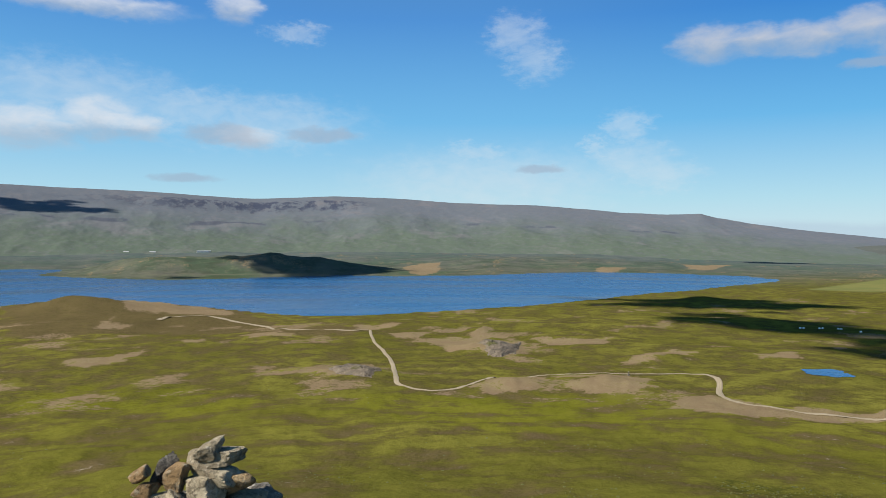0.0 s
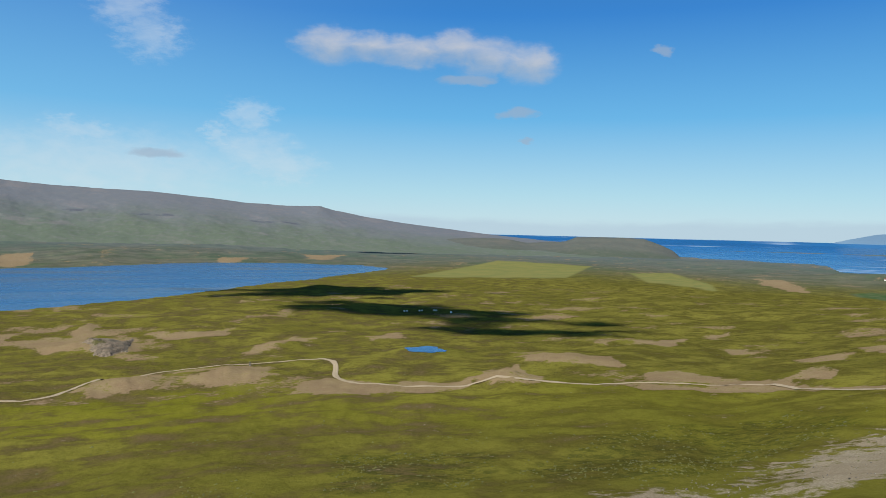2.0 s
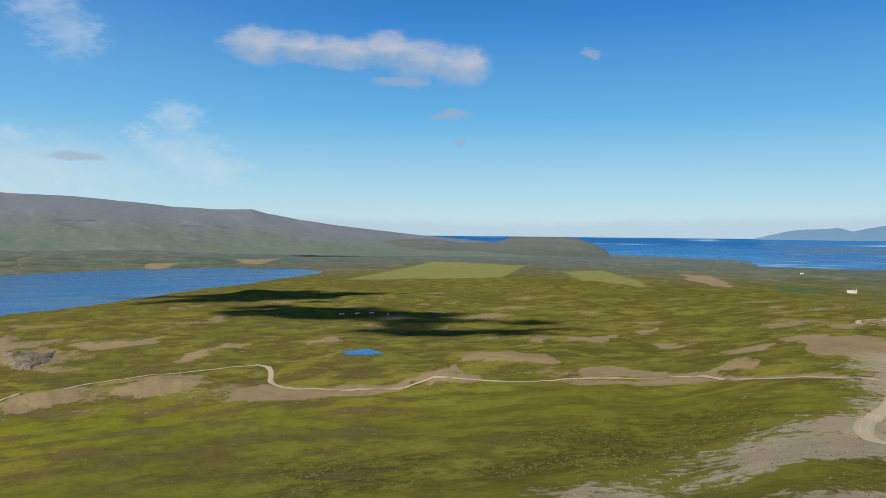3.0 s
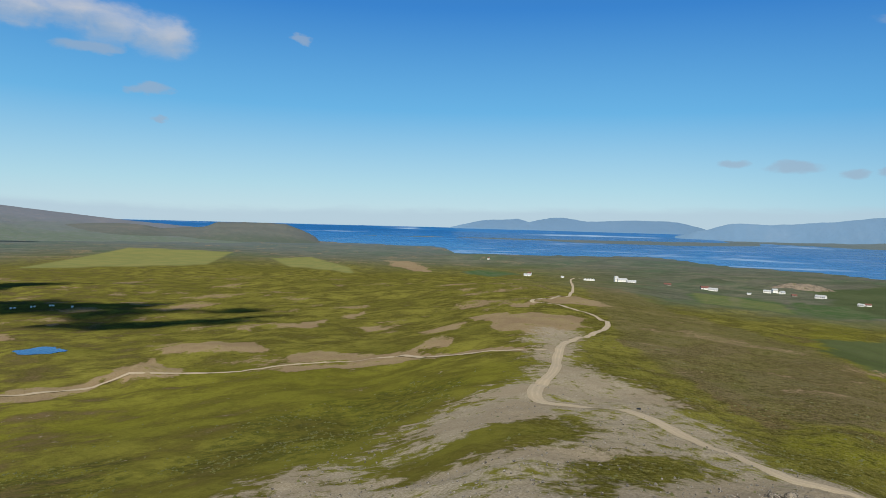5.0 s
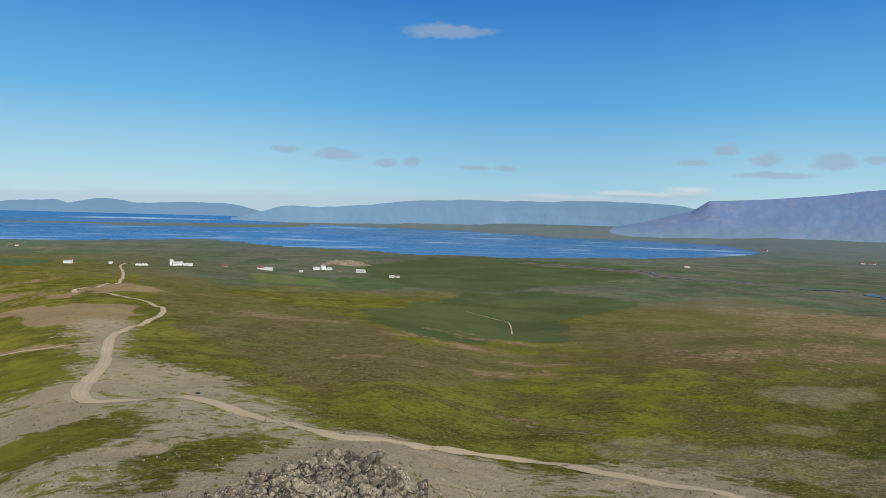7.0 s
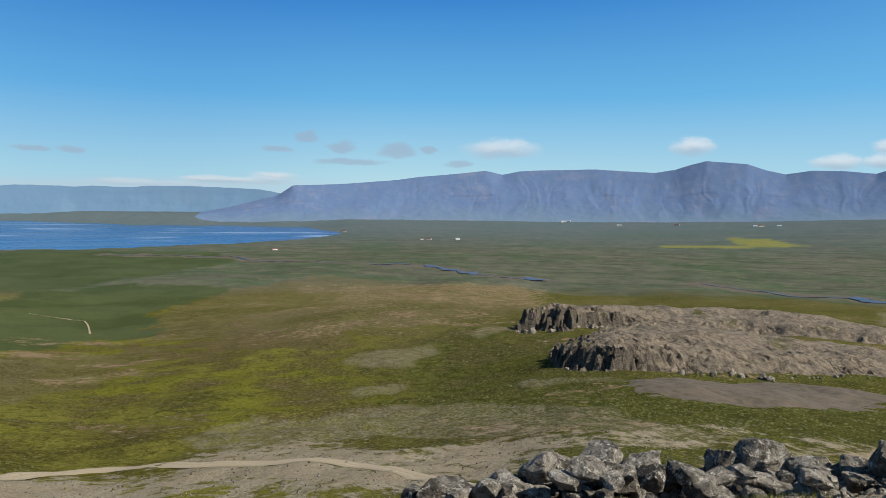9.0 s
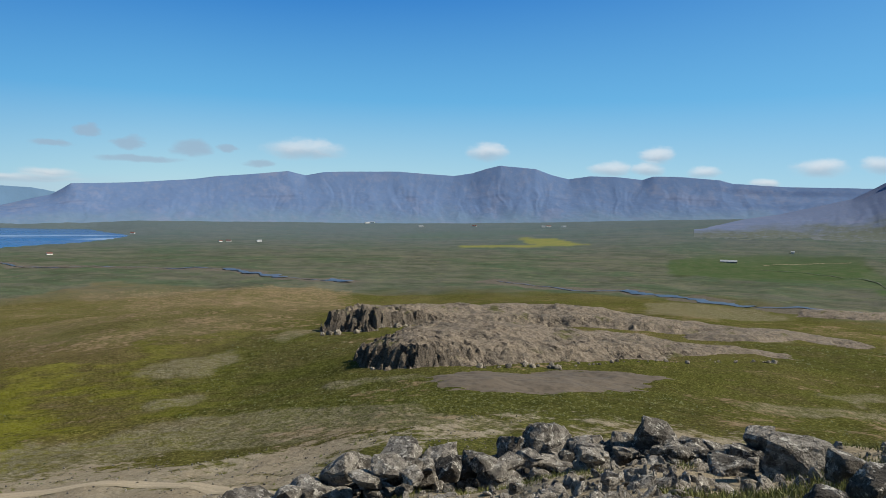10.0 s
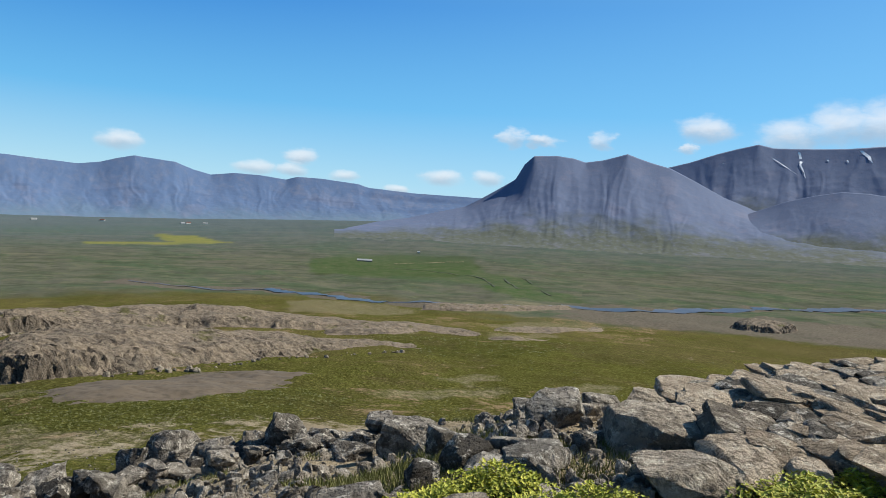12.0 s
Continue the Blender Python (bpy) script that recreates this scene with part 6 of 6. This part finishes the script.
def cairn():
    rng = np.random.default_rng(12)
    x0, y0 = polar(-17.4, 6.0)
    ob = heap("cairn", x0, y0, "stacked cairn of pale and rusty flat stones", "cairn")
    right = Vector((math.cos(radians(-17.4)), -math.sin(radians(-17.4)), 0))
    ahead = Vector((math.sin(radians(-17.4)), math.cos(radians(-17.4)), 0))
    eye = Vector((0, ARM, EYE))

    def stone(u, v, w, h, d, near, mat, roll, seed, tip=0.0):
        """u across and v up from the cairn's top, near: metres towards the camera."""
        p = Vector((x0, y0, 0)) + right * (u * 0.8 - 0.03) - ahead * near * 0.8 + Vector((0, 0, TOP + v * 0.8))
        m = Matrix.Translation(p) @ pose(0, 0, 0, tip, 0, 17.4) @ pose(0, 0, 0, 0, roll, -10 - (seed * 37) % 32) @ Matrix.Diagonal((w / 2.3, d / 2.4, h / 2.1, 1))
        piece("stone", rock_mesh(seed, mat, 4, 3, 0.07, 0.0, 0.2), m, ob)

    TOP = EYE - 6.0 * math.tan(radians(14.75))
    stone(0.075, -0.08, 0.26, 0.13, 0.22, 0.10, CAIRN, -32, 201, 10)
    stone(0.11, -0.17, 0.52, 0.17, 0.34, 0.0, CAIRN, -2, 202)
    stone(0.12, -0.30, 0.50, 0.15, 0.36, 0.06, CAIRN, 3, 203)
    stone(0.02, -0.43, 0.40, 0.25, 0.36, 0.12, CAIRN, 4, 204)
    stone(0.30, -0.42, 0.38, 0.22, 0.34, 0.10, RUST, -10, 205)
    stone(-0.54, -0.27, 0.17, 0.12, 0.2, 0.05, RUST, -18, 206)
    stone(-0.49, -0.38, 0.20, 0.11, 0.2, 0.10, RUST, 5, 207)
    stone(-0.33, -0.28, 0.15, 0.26, 0.22, -0.06, BASALT, 12, 208)
    stone(-0.22, -0.32, 0.24, 0.22, 0.26, 0.04, RUST, -12, 209)
    stone(-0.40, -0.51, 0.34, 0.16, 0.3, 0.12, CAIRN, -8, 210)
    stone(-0.20, -0.55, 0.24, 0.24, 0.3, 0.16, CAIRN, 20, 211)
    stone(0.33, -0.60, 0.46, 0.16, 0.36, 0.12, CAIRN, -8, 212)
    stone(-0.60, -0.60, 0.34, 0.16, 0.3, 0.06, BASALT, 10, 213)
    stone(0.62, -0.64, 0.20, 0.14, 0.22, 0.0, BASALT, 20, 214)
    foot = float(ground_z(np.array([x0]), np.array([y0]))[0])
    low, k = TOP - 0.60, 0
    while low > foot - 0.1:  # wider courses down to the ground
        wide = 0.40 + 0.30 * (TOP - 0.60 - low)
        for turn in np.linspace(0, 2 * math.pi, 9, endpoint=False):
            for reach in (wide, wide * 0.45):
                p = Vector((x0 + reach * math.cos(turn + k), y0 + reach * math.sin(turn + k), low))
                m = Matrix.Translation(p) @ pose(0, 0, 0, rng.uniform(-10, 10), rng.uniform(-10, 10), rng.uniform(0, 360)) @ Matrix.Diagonal((0.27, 0.22, 0.11, 1))
                piece("stone", rock_mesh(220 + k % 6, (CAIRN, BASALT, RUST)[k % 3], 3, 5, 0.05), m, ob)
                k += 1
        low -= 0.17


cairn()


def rubble():
    rng = np.random.default_rng(21)
    kinds = [rock_points(300 + k, 2, 4, 0.0) for k in range(8)]

    def strew(count, az0, az1, r0, r1, small, large, keep=None, flat=0.6):
        az, r = rng.uniform(az0, az1, count), np.exp(rng.uniform(math.log(r0), math.log(r1), count))
        x, y = polar(az, r)
        if keep is not None:
            on = keep(x, y)
            x, y = x[on], y[on]
        z = ground_z(x, y)
        size = small * (large / small) ** (rng.uniform(0, 1, len(x)) ** 2.2)
        out = []
        for i in range(len(x)):
            pts, tris = kinds[i % 8]
            out.append((turned(rng, pts, np.array([size[i] * 0.5, size[i] * 0.42, size[i] * 0.5 * flat]), x[i], y[i], z[i] + size[i] * 0.12), tris))
        return out

    HOLLOWS = lambda x, y: ((np.degrees(np.arctan2(x, y)) % 360 < 187) & ((fractal(x, y, 1.6, 3, 43) < 0.02) | (np.degrees(np.arctan2(x, y)) % 360 > 172))) | (np.hypot(x, y) < 5.6) | (fractal(x, y, 0.4, 2, 9) > 0.28)
    merged("hilltop_rubble", "loose grey stones and chips among the turf", "rubble", strew(4200, 118, 172, 4.3, 15, 0.02, 0.30, HOLLOWS, 0.32) + strew(4500, 172, 203, 4.3, 15, 0.03, 0.28, HOLLOWS, 0.45), BASALT)
    stony = lambda x, y: (cover(x, y)[0][1] + fractal(x, y, 20, 3, 61) * 0.5) > 0.35
    merged("ridge_scree", "scattered pale stones on the gravel ridge", "scree", strew(16000, 44, 150, 36, 240, 0.10, 0.55, stony, 0.6), BASALT)


rubble()


def shrub(az, r, wide, deep, high, count, seed):
    """A low leafy shrub: short stems and many small upturned leaves."""
    rng = np.random.default_rng(seed)
    x0, y0 = polar(az, r)
    ob = heap("low_shrub", x0, y0, "low yellow-green leafy shrub between the rocks", "shrub", "shrubs among the rocks")
    z0 = ob.matrix_world.translation.z
    u = rng.normal(0, 0.42, (count, 2))
    u = u[(u ** 2).sum(1) < 1]
    rise = rng.uniform(0.25, 1.0, len(u)) * (1 - 0.7 * (u ** 2).sum(1)) * (1 + 0.5 * fractal(u[:, 0] * 4, u[:, 1] * 4, 1.3, 2, seed))
    turn = math.radians(az)
    x = x0 + (u[:, 0] * wide * math.cos(turn) + u[:, 1] * deep * math.sin(turn))
    y = y0 + (-u[:, 0] * wide * math.sin(turn) + u[:, 1] * deep * math.cos(turn))
    z = ground_z(x, y) + np.maximum(rise, 0.05) * high
    size = rng.uniform(0.012, 0.026, len(u))
    verts, faces = [], []
    spin, droop = rng.uniform(0, 6.28, len(u)), rng.uniform(-0.2, 0.9, len(u))
    for i in range(len(u)):
        s, c, k = math.sin(spin[i]), math.cos(spin[i]), size[i]
        along, side = np.array([c, s, droop[i]]) * k, np.array([-s, c, 0.15]) * k * 0.6
        p = np.array([x[i], y[i], z[i]])
        b = 5 * i
        verts += [p - along * 0.3, p + along * 0.4 + side, p + along * 1.3, p + along * 0.4 - side, p + along * 0.5 - np.array([0, 0, 0.25 * k])]
        faces += [(b, b + 4, b + 1), (b + 1, b + 4, b + 2), (b + 2, b + 4, b + 3), (b + 3, b + 4, b)]
    leaves = new("leaves", mesh_from("leaves", np.array(verts), np.array(faces), LEAF, 0.0))
    leaves.parent, leaves.matrix_local = ob, ob.matrix_world.inverted()
    twigs, tris = [], []
    for i in range(0, len(u), 14):
        foot = np.array([x[i] * 0.85 + x0 * 0.15, y[i] * 0.85 + y0 * 0.15, ground_z(np.array([x[i]]), np.array([y[i]]))[0] - 0.02])
        b = len(twigs)
        twigs += [foot, foot + [0.006, 0, 0], np.array([x[i], y[i], z[i]]), foot + [0, 0.006, 0]]
        tris += [(b, b + 1, b + 2), (b + 1, b + 3, b + 2), (b + 3, b, b + 2)]
    stems = new("stems", mesh_from("stems", np.array(twigs), np.array(tris), STEM, 0.0))
    stems.parent, stems.matrix_local = ob, ob.matrix_world.inverted()


shrub(169.5, 5.2, 0.42, 0.35, 0.22, 2200, 1)
shrub(173.2, 5.45, 0.55, 0.40, 0.26, 3200, 2)
shrub(178.6, 4.9, 0.45, 0.30, 0.26, 2600, 3)
shrub(182.0, 5.15, 0.45, 0.30, 0.28, 2600, 4)
shrub(166.5, 4.8, 0.30, 0.25, 0.18, 1300, 5)
shrub(186.0, 4.75, 0.35, 0.25, 0.18, 1500, 6)
shrub(191.8, 5.0, 0.35, 0.30, 0.22, 1600, 7)
shrub(195.2, 5.6, 0.60, 0.55, 0.30, 3600, 8)
shrub(198.6, 6.2, 0.30, 0.35, 0.18, 1200, 9)


def turf():
    """Grass blades in the hollows of the hilltop."""
    rng = np.random.default_rng(31)
    az, r = rng.uniform(120, 203, 90000), np.exp(rng.uniform(math.log(4.2), math.log(15), 90000))
    x, y = polar(az, r)
    on = (fractal(x, y, 1.6, 3, 43) > -0.02) & (r > 4.2)
    x, y = x[on], y[on]
    z = ground_z(x, y)
    high, spin, tip = rng.uniform(0.03, 0.11, len(x)), rng.uniform(0, 6.28, len(x)), rng.normal(0, 0.03, (len(x), 2))
    w = 0.006
    base = np.stack([x, y, z - 0.01], 1)
    side = np.stack([np.cos(spin) * w, np.sin(spin) * w, np.zeros(len(x))], 1)
    top = base + np.concatenate([tip, (high + 0.01)[:, None]], 1)
    verts = np.stack([base - side, base + side, top], 1).reshape(-1, 3)
    merged("turf_grass", "short green and straw-coloured grass in the hollows", "grass", [(verts, np.arange(len(verts)).reshape(-1, 3))], BLADE)


turf()


def tussocks():
    """Knee-high humps of sedge and dwarf birch over the nearer slopes."""
    rng = np.random.default_rng(77)
    count = 90000
    az, r = rng.uniform(-36, 206, count), np.exp(rng.uniform(math.log(45), math.log(520), count))
    x, y = polar(az, r)
    kinds = dict(cover(x, y))
    patchy = fractal(x, y, 30, 4, 97, 0.6)
    want = 0.14 + 1.2 * patchy + 0.9 * kinds["tussock"] - 0.9 * kinds["gravel"] - 1.1 * kinds["bare"] - 0.55 * kinds["lush"] - 0.6 * kinds["stony"] - 0.5 * kinds["sward"]
    on = rng.uniform(0, 1, count) < np.clip(want, 0.02, 1)
    x, y, r = x[on], y[on], r[on]
    z = ground_z(x, y)
    wide, high = rng.uniform(0.18, 0.62, len(x)) * (1 + r / 500), rng.uniform(0.12, 0.42, len(x))
    spin = rng.uniform(0, 6.28, len(x))
    ring = []
    for k in range(5):
        a = spin + k * 2 * np.pi / 5
        reach = wide * rng.uniform(0.7, 1.3, len(x))
        ring.append(np.stack([x + reach * np.cos(a), y + reach * np.sin(a), z - 0.3], 1))
    ring.append(np.stack([x + wide * rng.normal(0, 0.2, len(x)), y + wide * rng.normal(0, 0.2, len(x)), z + high], 1))
    verts = np.stack(ring, 1).reshape(-1, 3)
    fan = np.array([(k, (k + 1) % 5, 5) for k in range(5)])
    faces = (np.arange(len(x))[:, None, None] * 6 + fan).reshape(-1, 3)
    merged("moor_tussocks", "dark tussocks of sedge and dwarf shrub on the slopes", "tussocks", [(verts, faces)], SEDGE, 180.0)


tussocks()

# ---- outcrop boulders, farms, hay bales, posts, clouds overhead ----


def strew_rocks(owner, az0, az1, near, far, count, small, large, seed):
    """Fallen blocks at the foot of an outcrop, as its parts."""
    rng = np.random.default_rng(seed)
    for k in range(count):
        az = rng.uniform(az0, az1)
        u = (az - az0) / (az1 - az0)
        x, y = polar(az, near + (far - near) * u + abs(rng.normal(0, 5)))
        z = float(ground_z(np.array([x]), np.array([y]))[0])
        size = small * (large / small) ** (rng.uniform() ** 2)
        m = pose(x, y, z + 0.2 * size, *rng.uniform(-25, 25, 2), rng.uniform(0, 360)) @ Matrix.Diagonal((size * 0.6, size * 0.5, size * 0.5, 1))
        piece("rock", rock_mesh(400 + k % 10, CREST, 2, 4, 0.0), m, owner)


OUTCROPS = [ob for ob in scene.objects if ob.name.startswith("rock_outcrop")]
strew_rocks(OUTCROPS[0], 134.5, 150, 262, 280, 60, 0.8, 4.0, 1)
strew_rocks(OUTCROPS[0], 150, 166, 284, 350, 40, 0.6, 2.5, 2)
strew_rocks(OUTCROPS[1], 131, 138, 440, 470, 40, 1.0, 5.0, 3)
strew_rocks(OUTCROPS[2], 3.4, 6.0, 696, 715, 12, 0.6, 2.0, 4)
strew_rocks(OUTCROPS[3], -8.8, -4.9, 554, 551, 10, 0.5, 1.8, 5)


def box(bm, x0, x1, y0, y1, z0, z1):
    made = bmesh.ops.create_cube(bm, size=1.0)["verts"]
    bmesh.ops.scale(bm, vec=(x1 - x0, y1 - y0, z1 - z0), verts=made)
    bmesh.ops.translate(bm, vec=((x0 + x1) / 2, (y0 + y1) / 2, (z0 + z1) / 2), verts=made)


def part(name, bm, mat, parent, label=""):
    mesh = bpy.data.meshes.new(name)
    bm.to_mesh(mesh)
    bm.free()
    mesh.materials.append(mat)
    ob = new(name, mesh)
    ob.parent = parent
    return tagged(ob, label)


def farmhouse(az, r, length, width, wall, turn, roof_mat, label, name="farmhouse", category="house", wall_mat=None):
    """A gabled building with overhanging roof, door and windows."""
    x, y = polar(az, r)
    ob = heap(name, x, y, label, category, "farm buildings in the valley")
    ob.matrix_world = ob.matrix_world @ pose(0, 0, 0, 0, 0, turn - az)
    rise = width * 0.38
    bm = bmesh.new()
    hl, hw = length / 2, width / 2
    rows = [[bm.verts.new(p) for p in ((s * hl, -hw, -1.5), (s * hl, hw, -1.5), (s * hl, hw, wall), (s * hl, 0, wall + rise), (s * hl, -hw, wall))] for s in (-1, 1)]
    bm.faces.new(rows[0][::-1])
    bm.faces.new(rows[1])
    for i in range(5):
        bm.faces.new((rows[0][i], rows[0][(i + 1) % 5], rows[1][(i + 1) % 5], rows[1][i]))
    bmesh.ops.recalc_face_normals(bm, faces=bm.faces)
    part("wall", bm, wall_mat or WHITE_WALL, ob)
    bm = bmesh.new()
    for s in (-1, 1):
        edge, ridge = (s * (hw + 0.5), wall - 0.5 * rise / hw), (0.0, wall + rise)
        quad = [bm.verts.new((e * (hl + 0.4), edge[0], edge[1] + t)) for t in (0.06, 0.3) for e in (-1, 1)] + [bm.verts.new((e * (hl + 0.4), ridge[0], ridge[1] + t)) for t in (0.06, 0.3) for e in (-1, 1)]
        for f in ((0, 1, 5, 4), (2, 3, 7, 6), (0, 1, 3, 2), (4, 5, 7, 6), (0, 2, 6, 4), (1, 3, 7, 5)):
            bm.faces.new([quad[i] for i in f])
    bmesh.ops.recalc_face_normals(bm, faces=bm.faces)
    part("roof", bm, roof_mat, ob)
    for k in range(max(2, int(length / 4))):
        cx = -hl + (k + 0.5) * length / max(2, int(length / 4))
        for s in (-1, 1):
            bm = bmesh.new()
            box(bm, cx - 0.55, cx + 0.55, s * hw - 0.05, s * hw + 0.05, wall * 0.4, wall * 0.4 + 1.2)
            part("window", bm, DARK_GAP, ob)
    bm = bmesh.new()
    box(bm, hl - 0.05, hl + 0.06, -0.6, 0.6, -0.2, 2.1)
    part("door", bm, DARK_GAP, ob)
    return ob


WHITE_RED, WHITE_GREY = "white farmhouse with a dark red roof among fields", "white farm building with a grey iron roof"
farmhouse(72.2, 1937, 26, 10, 5.0, 20, GREY_ROOF, "long white farm building joined to a silo tower")
farmhouse(71.75, 1940, 9, 9, 11.0, 20, GREY_ROOF, "tall white silo tower beside a barn", "silo_tower", "silo")
farmhouse(72.9, 1930, 24, 9, 3.0, 10, GREY_ROOF, WHITE_GREY, "barn", "barn")
for shift in range(4):
    farmhouse(69.4 + 0.2 * shift, 1955, 5, 9, 2.5, 75, GREY_ROOF, "small white gabled shed in a row", "shed", "shed")
farmhouse(64.84, 2110, 22, 9, 3.5, 0, GREY_ROOF, WHITE_GREY)
farmhouse(67.6, 2080, 9, 7, 3.0, 0, GREY_ROOF, WHITE_GREY)
farmhouse(78.3, 1960, 20, 10, 4.0, 15, RED_ROOF, WHITE_RED)
farmhouse(78.9, 1950, 22, 9, 4.0, -10, GREY_ROOF, WHITE_GREY)
farmhouse(75.6, 1950, 18, 8, 3.0, 5, RED_ROOF, "low dark-roofed sheep shed beside fields", "shed", "shed", POST)
farmhouse(82.6, 2000, 18, 9, 4.5, 0, GREY_ROOF, WHITE_GREY)
farmhouse(83.1, 2030, 14, 9, 7.5, 30, GREY_ROOF, "two-storey white farmhouse with a pale roof")
farmhouse(83.6, 2020, 18, 9, 4.5, 60, GREY_ROOF, WHITE_GREY)
farmhouse(81.4, 1950, 10, 6, 2.5, 0, GREY_ROOF, WHITE_GREY, "shed", "shed")
farmhouse(84.4, 1950, 12, 7, 2.5, 10, RED_ROOF, "low dark-roofed sheep shed beside fields", "shed", "shed", POST)
farmhouse(86.1, 1900, 24, 10, 3.6, -25, GREY_ROOF, "long white barn standing alone in a meadow", "barn", "barn")
farmhouse(88.6, 1735, 12, 7, 2.6, -20, GREY_ROOF, WHITE_GREY, "shed", "shed")
farmhouse(89.0, 1745, 12, 7, 2.6, 20, RED_ROOF, WHITE_RED)
farmhouse(162.5, 2520, 52, 13, 4.0, -4, GREY_ROOF, "very long white-roofed barn on a green field", "barn", "barn", POST)
farmhouse(166.8, 2900, 12, 8, 4.0, 0, GREY_ROOF, WHITE_GREY)
for az, r, long in ((123.2, 3230, 16), (123.8, 3240, 22), (126.1, 3250, 20), (111.6, 2620, 18), (134.5, 4200, 30), (134.9, 4210, 24), (138.8, 4040, 26), (148.6, 3920, 20), (149.0, 3925, 26), (150.2, 3890, 22),
                    (143.1, 4050, 24), (117.0, 3757, 22), (-25.1, 3430, 30), (-24.5, 3440, 24), (-24.0, 3420, 22), (-22.2, 3430, 26), (-18.6, 3420, 60), (65.0, 2230, 10), (61.7, 2800, 8), (97.3, 3000, 10)):
    farmhouse(az, r, long, 9, 4.0, (az * 37) % 60 - 30, (GREY_ROOF, RED_ROOF)[int(az) % 2], (WHITE_GREY, WHITE_RED)[int(az) % 2])


def bales():
    """Round bales in white wrap, dropped on the moor."""
    bm = bmesh.new()
    bmesh.ops.create_cone(bm, cap_ends=True, segments=20, radius1=1.3, radius2=1.3, depth=2.6)
    bmesh.ops.bevel(bm, geom=[e for e in bm.edges if len(e.link_faces) == 2 and any(len(f.verts) > 4 for f in e.link_faces)], offset=0.22, segments=2, affect="EDGES")
    mesh = bpy.data.meshes.new("hay_bale")
    bm.to_mesh(mesh)
    bm.free()
    mesh.materials.append(WRAP)
    for az, r in ((26.73, 1118), (26.95, 1120), (27.95, 1116), (28.15, 1118), (29.12, 1128), (29.3, 1126), (30.5, 1075)):
        ob = new("hay_bale", mesh)
        x, y = polar(az, r)
        ob.matrix_world = pose(x, y, float(ground_z(np.array([x]), np.array([y]))[0]) + 1.15, 90, 0, az * 50)
        tagged(ob, "white plastic-wrapped hay bale on the moor", "hay bale", "hay bales on the moor")


bales()


def sign_board(az, r):
    x, y = polar(az, r)
    ob = heap("sign_board", x, y, "low dark information board on two posts beside the road", "sign")
    ob.matrix_world = ob.matrix_world @ pose(0, 0, 0.1, 0, 0, -az) @ Matrix.Diagonal((0.55, 0.8, 0.6, 1))
    for s in (-0.8, 0.8):
        bm = bmesh.new()
        box(bm, s - 0.07, s + 0.07, -0.07, 0.07, -0.6, 1.5)
        part("post", bm, POST, ob)
    bm = bmesh.new()
    box(bm, -1.0, 1.0, -0.09, -0.02, 0.7, 1.5)
    bmesh.ops.bevel(bm, geom=bm.edges[:], offset=0.02, segments=1, affect="EDGES")
    part("board", bm, DARK_GAP, ob)


sign_board(73.8, 189)


def way_cairn(az, r, high, seed):
    x, y = polar(az, r)
    ob = heap("way_cairn", x, y, "tall narrow marker cairn on a gravel hillock", "cairn")
    z = ob.matrix_world.translation.z
    rng = np.random.default_rng(seed)
    for k in range(16):
        level = k / 15
        size = 1.3 * (1 - 0.55 * level)
        m = pose(x + rng.normal(0, 0.12), y + rng.normal(0, 0.12), z + 0.1 + level * high, *rng.uniform(-12, 12, 2), rng.uniform(0, 360)) @ Matrix.Diagonal((size * 0.6, size * 0.55, high / 16, 1))
        piece("stone", rock_mesh(420 + k % 6, BASALT, 2, 4, 0.0), m, ob)


way_cairn(14.7, 574, 3.2, 1)


def shade_cloud(az, r, across, along, seed, height=1500.0):
    """A small cumulus far overhead, whose shadow drifts on the land at that bearing and distance."""
    x, y = polar(az, r)
    z = float(ground_z(np.array([x]), np.array([y]))[0])
    centre = Vector((x, y, z)) + SUN_WAY * ((height - z) / SUN_WAY.z)
    rng = np.random.default_rng(seed)
    dirs, faces = ICO[3]
    verts, tris = [], []
    for k in range(26):  # a heap of ragged puffs, thinner towards the rim
        u = rng.normal(0, 0.42, 2)
        size = rng.uniform(0.16, 0.42) * max(0.4, 1 - 0.5 * float(np.hypot(*u)))
        bulge = np.array([1 + 0.7 * noise.fractal(Vector(d * 1.9 + np.array([seed * 9.1, k * 3.3, 0])), 0.85, 2.1, 4) for d in dirs])
        verts.append(dirs * bulge[:, None] * size + np.array([u[0], u[1], rng.uniform(-0.3, 0.6)]))
        tris.append(faces + k * len(dirs))
    ob = new("backdrop_cloud", mesh_from("cloud", np.concatenate(verts), np.concatenate(tris), CLOUD, 180.0))
    ob.matrix_world = Matrix.Translation(centre) @ pose(0, 0, 0, 0, 0, -az) @ Matrix.Diagonal((across, along, min(across, along) * 0.35, 1))
    tagged(ob, "small white cumulus cloud high over the moor", "cloud", kind="structure")


shade_cloud(-10.0, 2500, 380, 260, 1)
shade_cloud(-28.0, 4060, 520, 110, 6)
shade_cloud(21.0, 1500, 330, 150, 2)
shade_cloud(28.5, 1120, 260, 160, 3)
shade_cloud(37.0, 850, 150, 50, 4)
shade_cloud(25.5, 3350, 190, 60, 5)
